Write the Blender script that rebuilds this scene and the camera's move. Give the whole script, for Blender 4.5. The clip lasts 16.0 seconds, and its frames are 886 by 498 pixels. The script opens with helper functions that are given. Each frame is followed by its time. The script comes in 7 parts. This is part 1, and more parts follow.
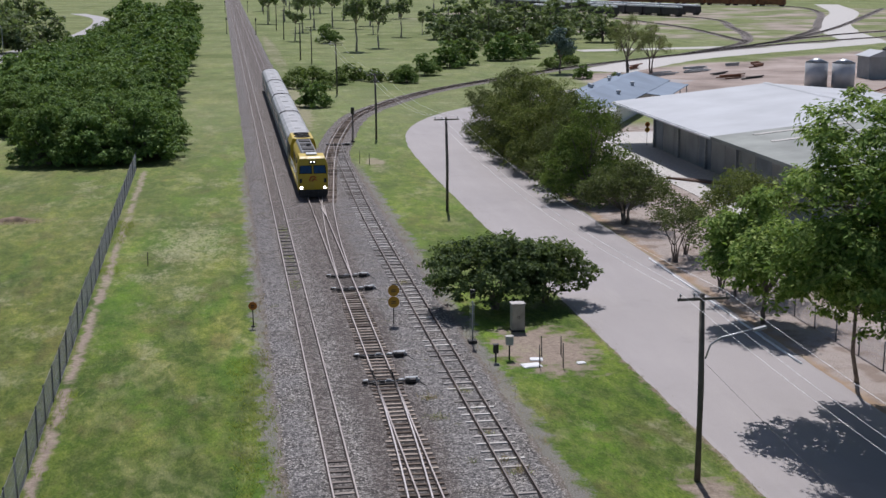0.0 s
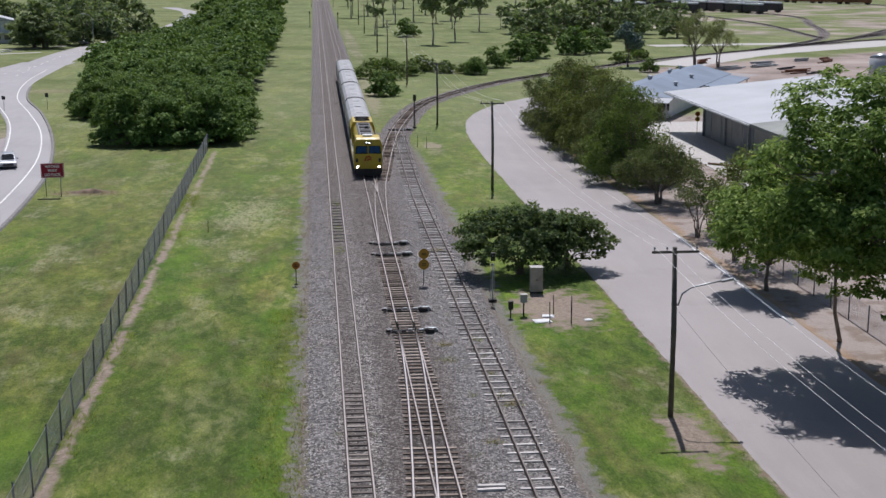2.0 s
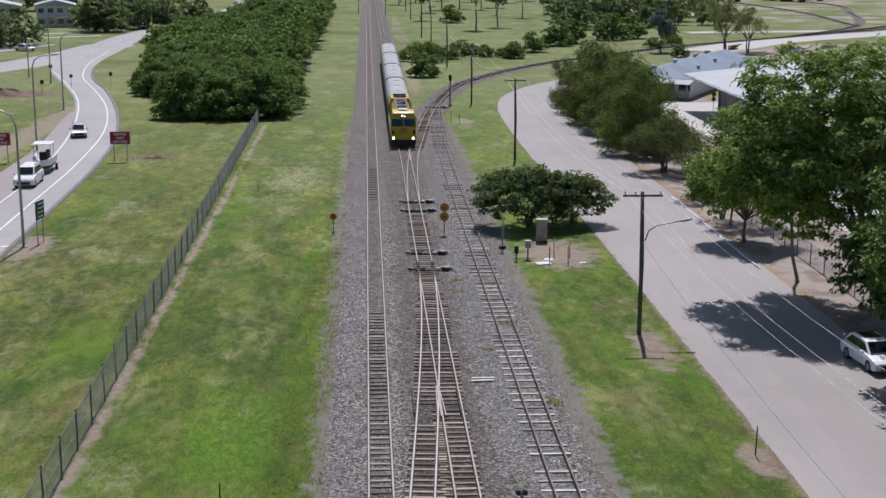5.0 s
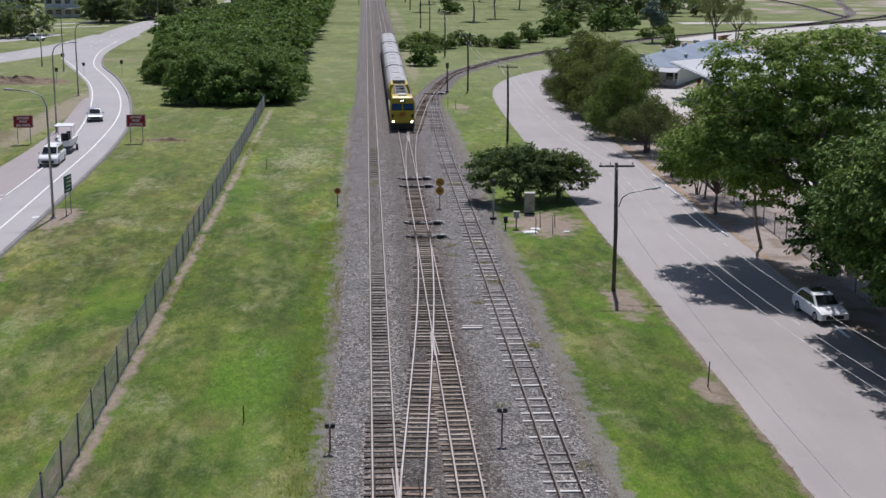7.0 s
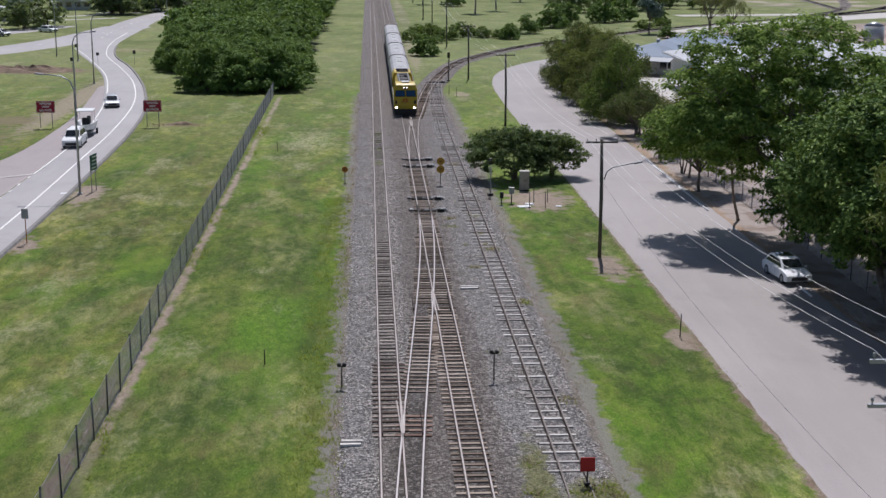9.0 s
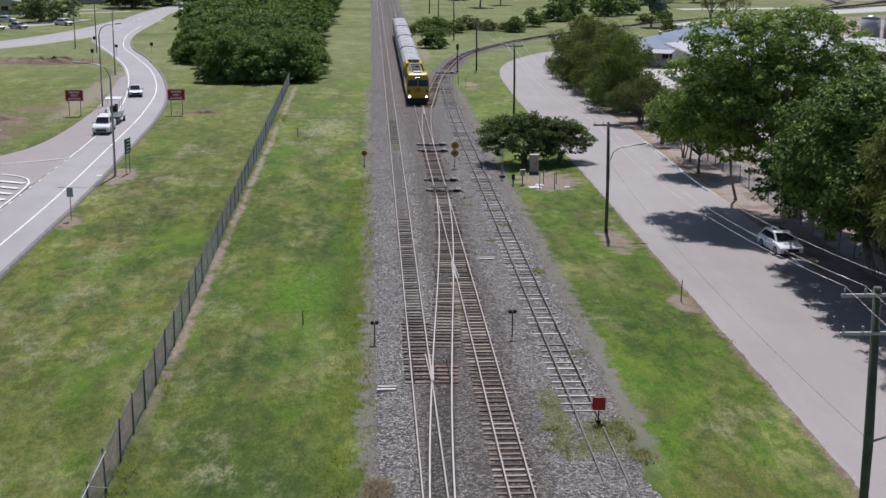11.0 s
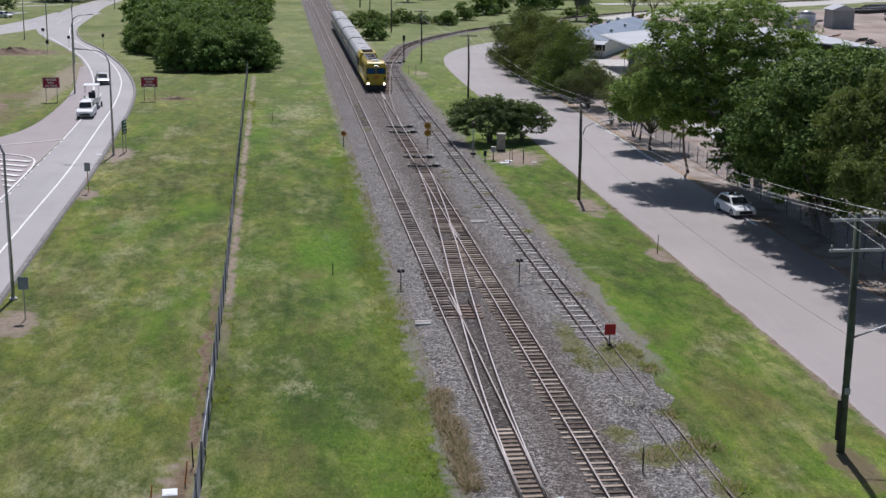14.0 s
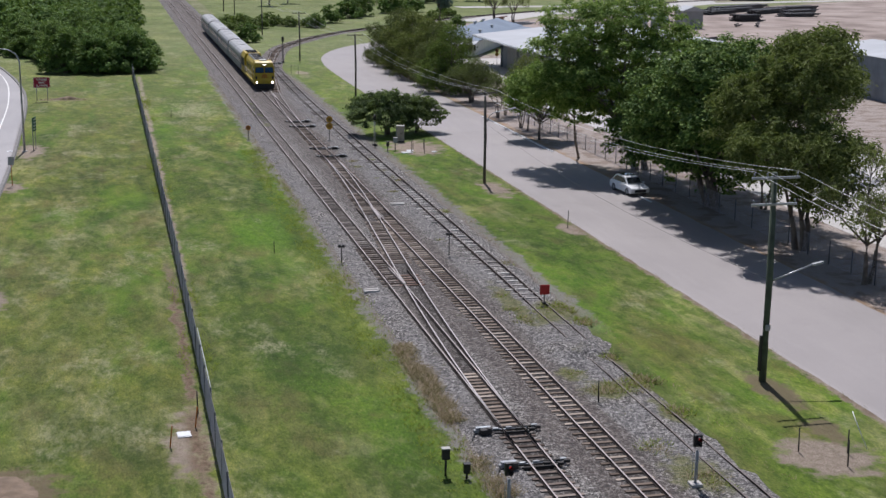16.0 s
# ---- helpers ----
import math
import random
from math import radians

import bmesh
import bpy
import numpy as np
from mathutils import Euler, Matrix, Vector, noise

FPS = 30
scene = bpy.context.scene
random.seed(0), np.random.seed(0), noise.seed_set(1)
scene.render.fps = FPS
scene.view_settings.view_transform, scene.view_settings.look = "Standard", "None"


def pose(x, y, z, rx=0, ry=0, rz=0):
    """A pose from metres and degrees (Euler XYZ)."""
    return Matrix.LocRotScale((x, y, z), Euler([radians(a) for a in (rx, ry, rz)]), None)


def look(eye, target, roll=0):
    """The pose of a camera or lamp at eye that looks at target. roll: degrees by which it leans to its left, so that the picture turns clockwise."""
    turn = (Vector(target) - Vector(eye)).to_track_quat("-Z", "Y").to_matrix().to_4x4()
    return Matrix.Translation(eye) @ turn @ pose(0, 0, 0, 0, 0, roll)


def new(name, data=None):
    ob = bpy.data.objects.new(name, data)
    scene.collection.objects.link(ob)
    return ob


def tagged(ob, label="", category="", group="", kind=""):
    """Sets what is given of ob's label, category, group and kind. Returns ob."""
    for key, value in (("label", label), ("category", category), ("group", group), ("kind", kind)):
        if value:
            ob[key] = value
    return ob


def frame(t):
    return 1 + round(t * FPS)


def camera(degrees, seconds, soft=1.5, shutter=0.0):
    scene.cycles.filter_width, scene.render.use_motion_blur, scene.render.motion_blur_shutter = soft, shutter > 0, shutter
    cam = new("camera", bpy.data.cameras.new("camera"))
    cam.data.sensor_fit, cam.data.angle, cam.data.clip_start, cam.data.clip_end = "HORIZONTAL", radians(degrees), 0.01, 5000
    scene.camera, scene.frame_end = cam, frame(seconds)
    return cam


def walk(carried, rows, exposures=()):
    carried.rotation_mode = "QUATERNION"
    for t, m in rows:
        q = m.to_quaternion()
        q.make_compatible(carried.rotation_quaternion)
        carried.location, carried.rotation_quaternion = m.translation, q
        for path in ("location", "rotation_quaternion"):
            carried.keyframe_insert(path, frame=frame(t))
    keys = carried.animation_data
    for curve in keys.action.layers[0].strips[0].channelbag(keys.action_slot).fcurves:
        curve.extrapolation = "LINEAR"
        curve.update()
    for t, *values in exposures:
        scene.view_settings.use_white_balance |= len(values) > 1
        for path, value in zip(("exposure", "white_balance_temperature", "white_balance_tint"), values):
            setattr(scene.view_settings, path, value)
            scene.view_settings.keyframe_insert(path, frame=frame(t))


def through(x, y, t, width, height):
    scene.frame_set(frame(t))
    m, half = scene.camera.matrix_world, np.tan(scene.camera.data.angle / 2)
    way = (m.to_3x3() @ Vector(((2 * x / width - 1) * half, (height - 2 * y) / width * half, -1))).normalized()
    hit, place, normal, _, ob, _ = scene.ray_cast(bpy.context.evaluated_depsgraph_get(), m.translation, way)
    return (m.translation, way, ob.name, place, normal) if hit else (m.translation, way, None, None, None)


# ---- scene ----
# ---- camera and its flight ----
cam = camera(36.4, 16.0)
PATH = [
    (0, (-4.37, -17.099, 22.409), (-4.058, -15.169, 21.99), -0.1),
    (0.5, (-3.622, -19.078, 22.225), (-3.335, -17.144, 21.806), -0.2),
    (1, (-2.864, -21.177, 22.093), (-2.598, -19.239, 21.676), -0.2),
    (1.5, (-2.096, -23.29, 22.002), (-1.859, -21.349, 21.583), -0.0),
    (2, (-1.532, -25.498, 22.028), (-1.348, -23.552, 21.605), 0.1),
    (2.5, (-0.988, -27.734, 22.066), (-0.857, -25.785, 21.638), 0.2),
    (3, (-0.548, -29.972, 22.125), (-0.434, -28.022, 21.695), 0.0),
    (3.5, (-0.355, -32.435, 22.132), (-0.242, -30.486, 21.699), 0.1),
    (4, (-0.35, -34.832, 22.184), (-0.237, -32.883, 21.749), 0.2),
    (6.5, (-0.4, -46.364, 22.531), (-0.291, -44.418, 22.081), 0.3),
    (7, (-0.526, -48.636, 22.607), (-0.415, -46.691, 22.155), 0.3),
    (7.5, (-0.514, -50.884, 22.772), (-0.406, -48.939, 22.317), 0.2),
    (8, (-0.628, -53.036, 22.891), (-0.519, -51.093, 22.433), 0.2),
    (8.5, (-0.648, -54.932, 22.884), (-0.541, -52.989, 22.424), 0.1),
    (9, (-0.778, -56.759, 22.709), (-0.671, -54.815, 22.248), 0.3),
    (11.5, (-3.332, -65.702, 22.958), (-3.227, -63.761, 22.488), 0.3),
    (12, (-4.469, -67.44, 22.91), (-4.355, -65.5, 22.439), 0.4),
    (12.5, (-5.576, -69.159, 23.001), (-5.445, -67.22, 22.527), 0.4),
    (13, (-6.94, -70.83, 22.991), (-6.785, -68.893, 22.517), 0.5),
    (13.5, (-8.441, -72.756, 23.04), (-8.25, -70.822, 22.566), 0.6),
    (14, (-10.102, -74.724, 23.043), (-9.859, -72.796, 22.57), 0.7),
    (14.5, (-11.778, -76.416, 22.964), (-11.479, -74.495, 22.494), 0.7),
    (15, (-13.493, -77.974, 22.828), (-13.142, -76.061, 22.36), 0.8),
    (15.5, (-15.352, -79.582, 22.733), (-14.944, -77.681, 22.268), 0.8),
    (16, (-17.193, -81.059, 22.568), (-16.727, -79.17, 22.107), 0.8),
]
walk(cam, [(t, look(eye, target, roll)) for t, eye, target, roll in PATH], [(0, 0.04, 6200, 15), (16, 0.04, 6200, 15)])
scene.view_settings.exposure = 0.0

# ---- daylight ----
SUN_ELEVATION, SUN_AZIMUTH = 60.0, 6.5      # azimuth: degrees east of +y, where the sun stands
world = bpy.data.worlds.new("sky")
scene.world = world
world.use_nodes = True
_nt = world.node_tree
_sky = _nt.nodes.new("ShaderNodeTexSky")
_sky.sky_type, _sky.sun_disc = "NISHITA", False
_sky.sun_elevation, _sky.sun_rotation = radians(SUN_ELEVATION), radians(SUN_AZIMUTH)
_nt.links.new(_sky.outputs[0], _nt.nodes["Background"].inputs[0])
_nt.nodes["Background"].inputs[1].default_value = 0.065
_sun = bpy.data.lights.new("sun", "SUN")
_sun.energy, _sun.angle, _sun.color = 4.0, radians(0.53), (1.0, 0.97, 0.94)
sun = new("sun", _sun)
_e, _a = radians(SUN_ELEVATION), radians(SUN_AZIMUTH)
sun.matrix_world = look((math.sin(_a) * math.cos(_e) * 300, math.cos(_a) * math.cos(_e) * 300, math.sin(_e) * 300), (0, 0, 0))

# ---- centre lines of the three straight tracks ----
L_X, M_X, S_X = 0.1, 3.66, 7.8

# ---- materials ----
class Nodes:
    """Short hand for building one node material."""
    def __init__(self, name):
        self.m = bpy.data.materials.new(name)
        self.m.use_nodes = True
        self.t = self.m.node_tree
        self.b = self.t.nodes["Principled BSDF"]
        self.co = None

    def add(self, kind, **sets):
        n = self.t.nodes.new(kind)
        for k, v in sets.items():
            n.inputs[k].default_value = v
        return n

    def link(self, a, b):
        self.t.links.new(a, b)

    def place(self):
        if self.co is None:
            self.co = self.add("ShaderNodeNewGeometry").outputs["Position"]
        return self.co

    def local(self):
        return self.add("ShaderNodeTexCoord").outputs["Object"]

    def noise(self, scale, detail=4.0, rough=0.55, at=None, stretch=None, swirl=0.0):
        n = self.add("ShaderNodeTexNoise", Scale=scale, Detail=detail, Roughness=rough, Distortion=swirl)
        src = at if at is not None else self.place()
        if stretch:
            mp = self.add("ShaderNodeMapping")
            mp.inputs["Scale"].default_value = stretch
            self.link(src, mp.inputs["Vector"])
            src = mp.outputs[0]
        self.link(src, n.inputs["Vector"])
        return n.outputs["Fac"]

    def span(self, v, a, b, lo=0.0, hi=1.0):
        n = self.add("ShaderNodeMapRange")
        n.interpolation_type = "SMOOTHSTEP"
        for i, x in enumerate((a, b, lo, hi)):
            n.inputs[i + 1].default_value = x
        self.link(v, n.inputs[0])
        return n.outputs[0]

    def ramp(self, v, *stops):
        n = self.add("ShaderNodeValToRGB")
        e = n.color_ramp.elements
        while len(e) < len(stops):
            e.new(0.5)
        for el, (p, c) in zip(e, stops):
            el.position, el.color = p, (*c, 1)
        self.link(v, n.inputs[0])
        return n.outputs[0]

    def mix(self, f, a, b, how="MIX"):
        n = self.t.nodes.new("ShaderNodeMix")
        n.data_type, n.blend_type = "RGBA", how
        for sock, v in ((n.inputs[0], f), (n.inputs[6], a), (n.inputs[7], b)):
            if isinstance(v, (int, float)):
                sock.default_value = v
            elif isinstance(v, tuple):
                sock.default_value = (*v, 1)
            else:
                self.link(v, sock)
        return n.outputs[2]

    def maths(self, how, a, b=0.0):
        n = self.t.nodes.new("ShaderNodeMath")
        n.operation = how
        for sock, v in ((n.inputs[0], a), (n.inputs[1], b)):
            if isinstance(v, (int, float)):
                sock.default_value = v
            else:
                self.link(v, sock)
        return n.outputs[0]

    def bump(self, v, strength=0.3, far=0.02):
        n = self.add("ShaderNodeBump", Strength=strength, Distance=far)
        self.link(v, n.inputs["Height"])
        self.link(n.outputs[0], self.b.inputs["Normal"])

    def done(self, colour, rough=0.8, metal=0.0, spec=None):
        for key, v in (("Base Color", colour), ("Roughness", rough), ("Metallic", metal)):
            if isinstance(v, tuple):
                self.b.inputs[key].default_value = (*v, 1)
            elif isinstance(v, (int, float)):
                self.b.inputs[key].default_value = v
            else:
                self.link(v, self.b.inputs[key])
        if spec is not None:
            self.b.inputs["Specular IOR Level"].default_value = spec
        return self.m


def simple(name, colour, rough=0.6, metal=0.0, vary=0.25, scale=3.0, grain=40.0, bump=0.15):
    """A plain material with broad stains and fine grain."""
    k = Nodes(name)
    broad, fine = k.noise(scale, 5.0), k.noise(grain, 3.0)
    dark = tuple(c * (1 - vary) for c in colour)
    lite = tuple(min(1.0, c * (1 + vary)) for c in colour)
    c = k.ramp(broad, (0.3, dark), (0.7, lite))
    c = k.mix(k.span(fine, 0.35, 0.7), c, k.mix(0.25, c, dark), "MIX")
    k.bump(fine, bump, 0.01)
    return k.done(c, rough, metal)


def zone(k, xy, wob, cx, cy, rx, ry, soft=0.35, rag=0.9):
    """1 inside a ragged oval on the ground, 0 outside."""
    x = k.maths("DIVIDE", k.maths("SUBTRACT", xy[0], cx), rx)
    y = k.maths("DIVIDE", k.maths("SUBTRACT", xy[1], cy), ry)
    d = k.maths("SQRT", k.maths("ADD", k.maths("MULTIPLY", x, x), k.maths("MULTIPLY", y, y)))
    d = k.maths("ADD", d, k.maths("MULTIPLY", k.maths("SUBTRACT", wob, 0.5), rag))
    return k.span(d, 1 + soft, 1 - soft)


def strip(k, v, wob, lo, hi, soft=0.5, rag=1.6):
    """1 where the coordinate v lies between lo and hi, with ragged borders."""
    w = k.maths("ADD", v, k.maths("MULTIPLY", k.maths("SUBTRACT", wob, 0.5), rag))
    return k.maths("MULTIPLY", k.span(w, lo - soft, lo + soft), k.span(w, hi + soft, hi - soft))


def grass_ground():
    k = Nodes("grass_ground")
    sep = k.add("ShaderNodeSeparateXYZ")
    k.link(k.place(), sep.inputs[0])
    x, y = sep.outputs[0], sep.outputs[1]
    wob = k.noise(0.35, 5.0, 0.6)
    mid = k.noise(0.09, 4.0, 0.55)
    big = k.noise(0.022, 3.0)
    blades = k.noise(3.2, 6.0, 0.75)
    fine = k.noise(14.0, 4.0, 0.7)
    patch = k.noise(0.8, 6.0, 0.7)
    streak = k.noise(0.5, 5.0, 0.65, stretch=(1.6, 0.35, 1.0))
    c = k.ramp(mid, (0.30, (0.078, 0.126, 0.018)), (0.5, (0.118, 0.170, 0.027)), (0.70, (0.178, 0.205, 0.048)))
    c = k.mix(k.span(big, 0.42, 0.66), c, (0.150, 0.178, 0.046))
    c = k.mix(k.maths("MULTIPLY", k.span(streak, 0.50, 0.70), 0.5), c, (0.215, 0.220, 0.075))
    c = k.mix(k.maths("MULTIPLY", k.span(patch, 0.50, 0.66), 0.7), c, (0.060, 0.108, 0.013))
    c = k.mix(k.maths("MULTIPLY", k.span(wob, 0.60, 0.76), 0.45), c, (0.235, 0.190, 0.085))
    wisp = k.noise(0.32, 4.0, 0.7, stretch=(0.9, 0.45, 1.0))
    c = k.mix(k.maths("MULTIPLY", k.span(wisp, 0.55, 0.70), 0.5), c, (0.27, 0.285, 0.115))
    # drier west of the fence, lush between fence and line, brightest beside the stones
    c = k.mix(k.maths("MULTIPLY", k.span(x, -12.8, -14.2), k.span(streak, 0.35, 0.62, 0.15, 0.65)), c, (0.205, 0.205, 0.052))
    c = k.mix(k.maths("MULTIPLY", strip(k, x, patch, -13, -2, 0.6, 2.0), 0.42), c, (0.082, 0.140, 0.016))
    c = k.mix(k.maths("MULTIPLY", strip(k, x, patch, -4.8, -2.6, 0.8, 6.0), 0.4), c, (0.185, 0.260, 0.030))
    c = k.mix(k.maths("MULTIPLY", strip(k, x, patch, 10, 17.4, 0.6, 2.0), 0.62), c, (0.150, 0.250, 0.024))
    # lush, bright green patches
    for cx, cy, rx, ry in ((-7.5, 12, 2.2, 7), (-11, 94, 3.0, 10), (-5, 150, 2.5, 16), (-5.5, -24, 2.4, 5), (12.8, 40, 2.2, 9), (-4.2, 40, 1.2, 16), (14, -4, 2.5, 16), (-20, 22, 4, 9), (-12, 70, 2, 8), (-24, 75, 2, 14), (-8, -14, 2, 5)):
        z = zone(k, (x, y), patch, cx, cy, rx, ry, 0.6, 2.4)
        c = k.mix(k.maths("MULTIPLY", z, 0.7), c, (0.098, 0.205, 0.016))
    # dry, straw-coloured wisps all over, denser in a few places
    dry = k.noise(0.16, 7.0, 0.72, stretch=(1.2, 0.8, 1.0))
    lift = zone(k, (x, y), streak, -9, 80, 3.5, 18, 0.9, 2.0)
    for cx, cy, rx, ry in ((-19, 14, 5, 14), (-20, 55, 4, 20), (-8, -8, 4, 6), (-18, -14, 4, 9)):
        lift = k.maths("MAXIMUM", lift, zone(k, (x, y), streak, cx, cy, rx, ry, 0.9, 2.0))
    wisps = k.span(k.maths("ADD", dry, k.maths("MULTIPLY", lift, 0.06)), 0.545, 0.66)
    c = k.mix(k.maths("MULTIPLY", k.maths("MULTIPLY", wisps, k.span(blades, 0.28, 0.6)), 0.75), c, (0.345, 0.335, 0.175))
    deep = k.noise(0.28, 6.0, 0.68)
    c = k.mix(k.maths("MULTIPLY", k.span(deep, 0.53, 0.64), 0.6), c, (0.060, 0.098, 0.014))
    c = k.mix(k.maths("MULTIPLY", k.span(blades, 0.48, 0.68), 0.5), c, (0.065, 0.105, 0.015))
    # clumps and hollows of the uncut turf
    clump = k.noise(0.34, 4.0, 0.55, stretch=(1.3, 0.58, 1.0), swirl=0.6)
    tuft = k.noise(1.0, 4.0, 0.55, stretch=(1.3, 0.58, 1.0), swirl=0.5)
    rank = k.span(k.noise(0.07, 3.0, 0.5), 0.38, 0.62, 0.35, 1.0)
    cut = k.span(k.noise(0.11, 4.0, 0.55), 0.40, 0.60, 0.1, 1.0)
    c = k.mix(k.maths("MULTIPLY", k.maths("MULTIPLY", k.span(clump, 0.42, 0.68), 0.70), rank), c, (0.052, 0.100, 0.016))
    c = k.mix(k.maths("MULTIPLY", k.maths("MULTIPLY", k.span(clump, 0.54, 0.32), 0.50), cut), c, (0.215, 0.245, 0.058))
    c = k.mix(k.maths("MULTIPLY", k.maths("MULTIPLY", k.span(tuft, 0.44, 0.68), 0.60), rank), c, (0.050, 0.094, 0.016))
    c = k.mix(k.maths("MULTIPLY", k.maths("MULTIPLY", k.span(tuft, 0.54, 0.34), 0.45), cut), c, (0.250, 0.275, 0.095))
    # seed heads veil the uncut turf in olive and tan
    veil = k.noise(0.17, 5.0, 0.6, stretch=(1.1, 0.36, 1.0), swirl=1.2)
    c = k.mix(k.maths("MULTIPLY", k.span(veil, 0.46, 0.66), k.span(x, -12.5, -14.5, 0.40, 0.62)), c, k.mix(k.span(tuft, 0.4, 0.62), (0.265, 0.235, 0.120), (0.150, 0.150, 0.052)))
    lush = k.noise(0.13, 4.0, 0.55, stretch=(1.2, 0.42, 1.0), swirl=1.0)
    c = k.mix(k.maths("MULTIPLY", k.span(lush, 0.53, 0.68), 0.55), c, (0.085, 0.185, 0.018))
    comb = k.noise(2.6, 5.0, 0.7, stretch=(1.4, 0.6, 1.0), swirl=0.8)
    c = k.mix(k.maths("MULTIPLY", k.span(comb, 0.50, 0.66), 0.50), c, (0.048, 0.086, 0.014))
    c = k.mix(k.maths("MULTIPLY", k.span(comb, 0.48, 0.34), 0.36), c, (0.265, 0.285, 0.100))
    pale = k.span(k.noise(0.13, 5.0, 0.6, stretch=(1.3, 0.5, 1.0)), 0.52, 0.63)
    c = k.mix(k.maths("MULTIPLY", k.maths("MULTIPLY", pale, k.span(tuft, 0.62, 0.40, 0.2, 1.0)), 0.6), c, (0.335, 0.325, 0.175))
    green = k.span(k.noise(0.10, 4.0, 0.55, stretch=(1.4, 0.5, 1.0)), 0.56, 0.66)
    c = k.mix(k.maths("MULTIPLY", green, 0.65), c, (0.110, 0.205, 0.020))
    seed = k.span(k.noise(0.22, 6.0, 0.65, stretch=(1.3, 0.6, 1.0)), 0.52, 0.66)
    c = k.mix(k.maths("MULTIPLY", seed, 0.55), c, (0.155, 0.128, 0.062))
    brown = zone(k, (x, y), tuft, 12.6, -13.5, 1.8, 4.5, 0.8, 2.0)
    c = k.mix(k.maths("MULTIPLY", brown, 0.5), c, (0.145, 0.118, 0.050))
    c = k.mix(1.0, c, (0.785, 0.80, 0.665), "MULTIPLY")
    # ranker and shorter growth, in drifts of a few metres and in single clumps
    drift = k.noise(0.11, 4.0, 0.55, stretch=(1.4, 0.42, 1.0), swirl=1.4)
    c = k.mix(1.0, c, k.ramp(drift, (0.34, (0.64, 0.70, 0.70)), (0.5, (0.96, 0.96, 0.96)), (0.66, (1.26, 1.22, 1.08))), "MULTIPLY")
    clumps = k.noise(0.6, 5.0, 0.65, stretch=(1.4, 0.58, 1.0), swirl=1.0)
    c = k.mix(1.0, c, k.ramp(clumps, (0.32, (0.72, 0.76, 0.75)), (0.5, (0.99, 0.99, 0.99)), (0.68, (1.24, 1.21, 1.12))), "MULTIPLY")
    vivid = k.maths("MULTIPLY", zone(k, (x, y), clump, -6.5, 20.5, 2.1, 6.0, 0.7, 2.0), 0.62)
    c = k.mix(vivid, c, k.mix(k.span(comb, 0.4, 0.6), (0.112, 0.240, 0.010), (0.064, 0.152, 0.008)))
    sere = k.maths("MAXIMUM", zone(k, (x, y), tuft, -7.2, 92, 2.6, 7.5, 0.6, 3.0), zone(k, (x, y), tuft, -9.3, -9.7, 1.1, 0.8, 0.6, 3.0))
    c = k.mix(k.maths("MULTIPLY", k.maths("MULTIPLY", sere, k.span(comb, 0.62, 0.42)), 0.5), c, (0.38, 0.36, 0.23))
    nap = k.noise(7.0, 4.0, 0.7, stretch=(1.5, 0.5, 1.0))
    c = k.mix(1.0, c, k.ramp(nap, (0.34, (0.66, 0.70, 0.66)), (0.5, (1.0, 1.0, 1.0)), (0.66, (1.36, 1.32, 1.26))), "MULTIPLY")
    # bare soil: beside the fence, the tracks and the roads, and scars in the turf
    soil = k.ramp(blades, (0.3, (0.175, 0.130, 0.102)), (0.7, (0.39, 0.315, 0.262)))
    bare = strip(k, x, patch, -14.25, -13.8, 0.2, 2.0)
    bare = k.maths("MULTIPLY", bare, k.span(y, 14, 2))
    bare = k.maths("MAXIMUM", bare, k.maths("MULTIPLY", strip(k, x, patch, -13.5, -12.95, 0.2, 1.5), k.maths("MULTIPLY", k.span(y, 133, 130), k.span(y, -8, 6))))
    bare = k.maths("MULTIPLY", bare, k.span(k.noise(0.3, 4.0), 0.32, 0.48))
    gravel = k.maths("MAXIMUM", strip(k, x, patch, -3.0, -1.5, 0.3, 3.5), k.maths("MULTIPLY", strip(k, x, patch, 9.0, 10.4, 0.3, 3.5), k.span(y, -13, -3)))
    edge = k.maths("MULTIPLY", strip(k, x, patch, 17.65, 18.5, 0.25, 1.8), k.span(y, 150, 120))
    bare = k.maths("MAXIMUM", bare, edge)
    for cx, cy, rx, ry in ((-14.5, -23.5, 0.9, 3.8), (12.7, -30.6, 1.7, 2.2), (15.7, 33.4, 1.2, 3.4), (13.7, 57.4, 2.7, 4.6), (13.4, -31, 1.6, 1.8), (17, 16, 0.8, 2), (-26.3, 41, 1.1, 2.4), (-25.7, 61, 1.3, 4), (-25.5, 3, 1.2, 3), (12.2, 134, 1.0, 2.6), (8, 330, 1.5, 60), (7.3, 200, 1.3, 30), (-40.5, 130, 2.2, 32), (-16, 150, 2, 3)):
        bare = k.maths("MAXIMUM", bare, zone(k, (x, y), patch, cx, cy, rx, ry, 0.3, 3.2))
    c = k.mix(bare, c, soil)
    clay = k.maths("MAXIMUM", strip(k, x, patch, -14.6, -13.7, 0.3, 1.5), k.maths("MULTIPLY", strip(k, x, patch, 17.2, 18.6, 0.4, 2.0), k.span(patch, 0.50, 0.6, 0.0, 0.7)))
    c = k.mix(k.maths("MULTIPLY", k.maths("MULTIPLY", bare, clay), 0.95), c, k.ramp(blades, (0.3, (0.085, 0.048, 0.032)), (0.7, (0.235, 0.155, 0.115))))
    earth = k.ramp(fine, (0.3, (0.10, 0.068, 0.045)), (0.7, (0.24, 0.175, 0.125)))
    scar = zone(k, (x, y), patch, -50, 88, 9.0, 16, 0.3, 3.0)
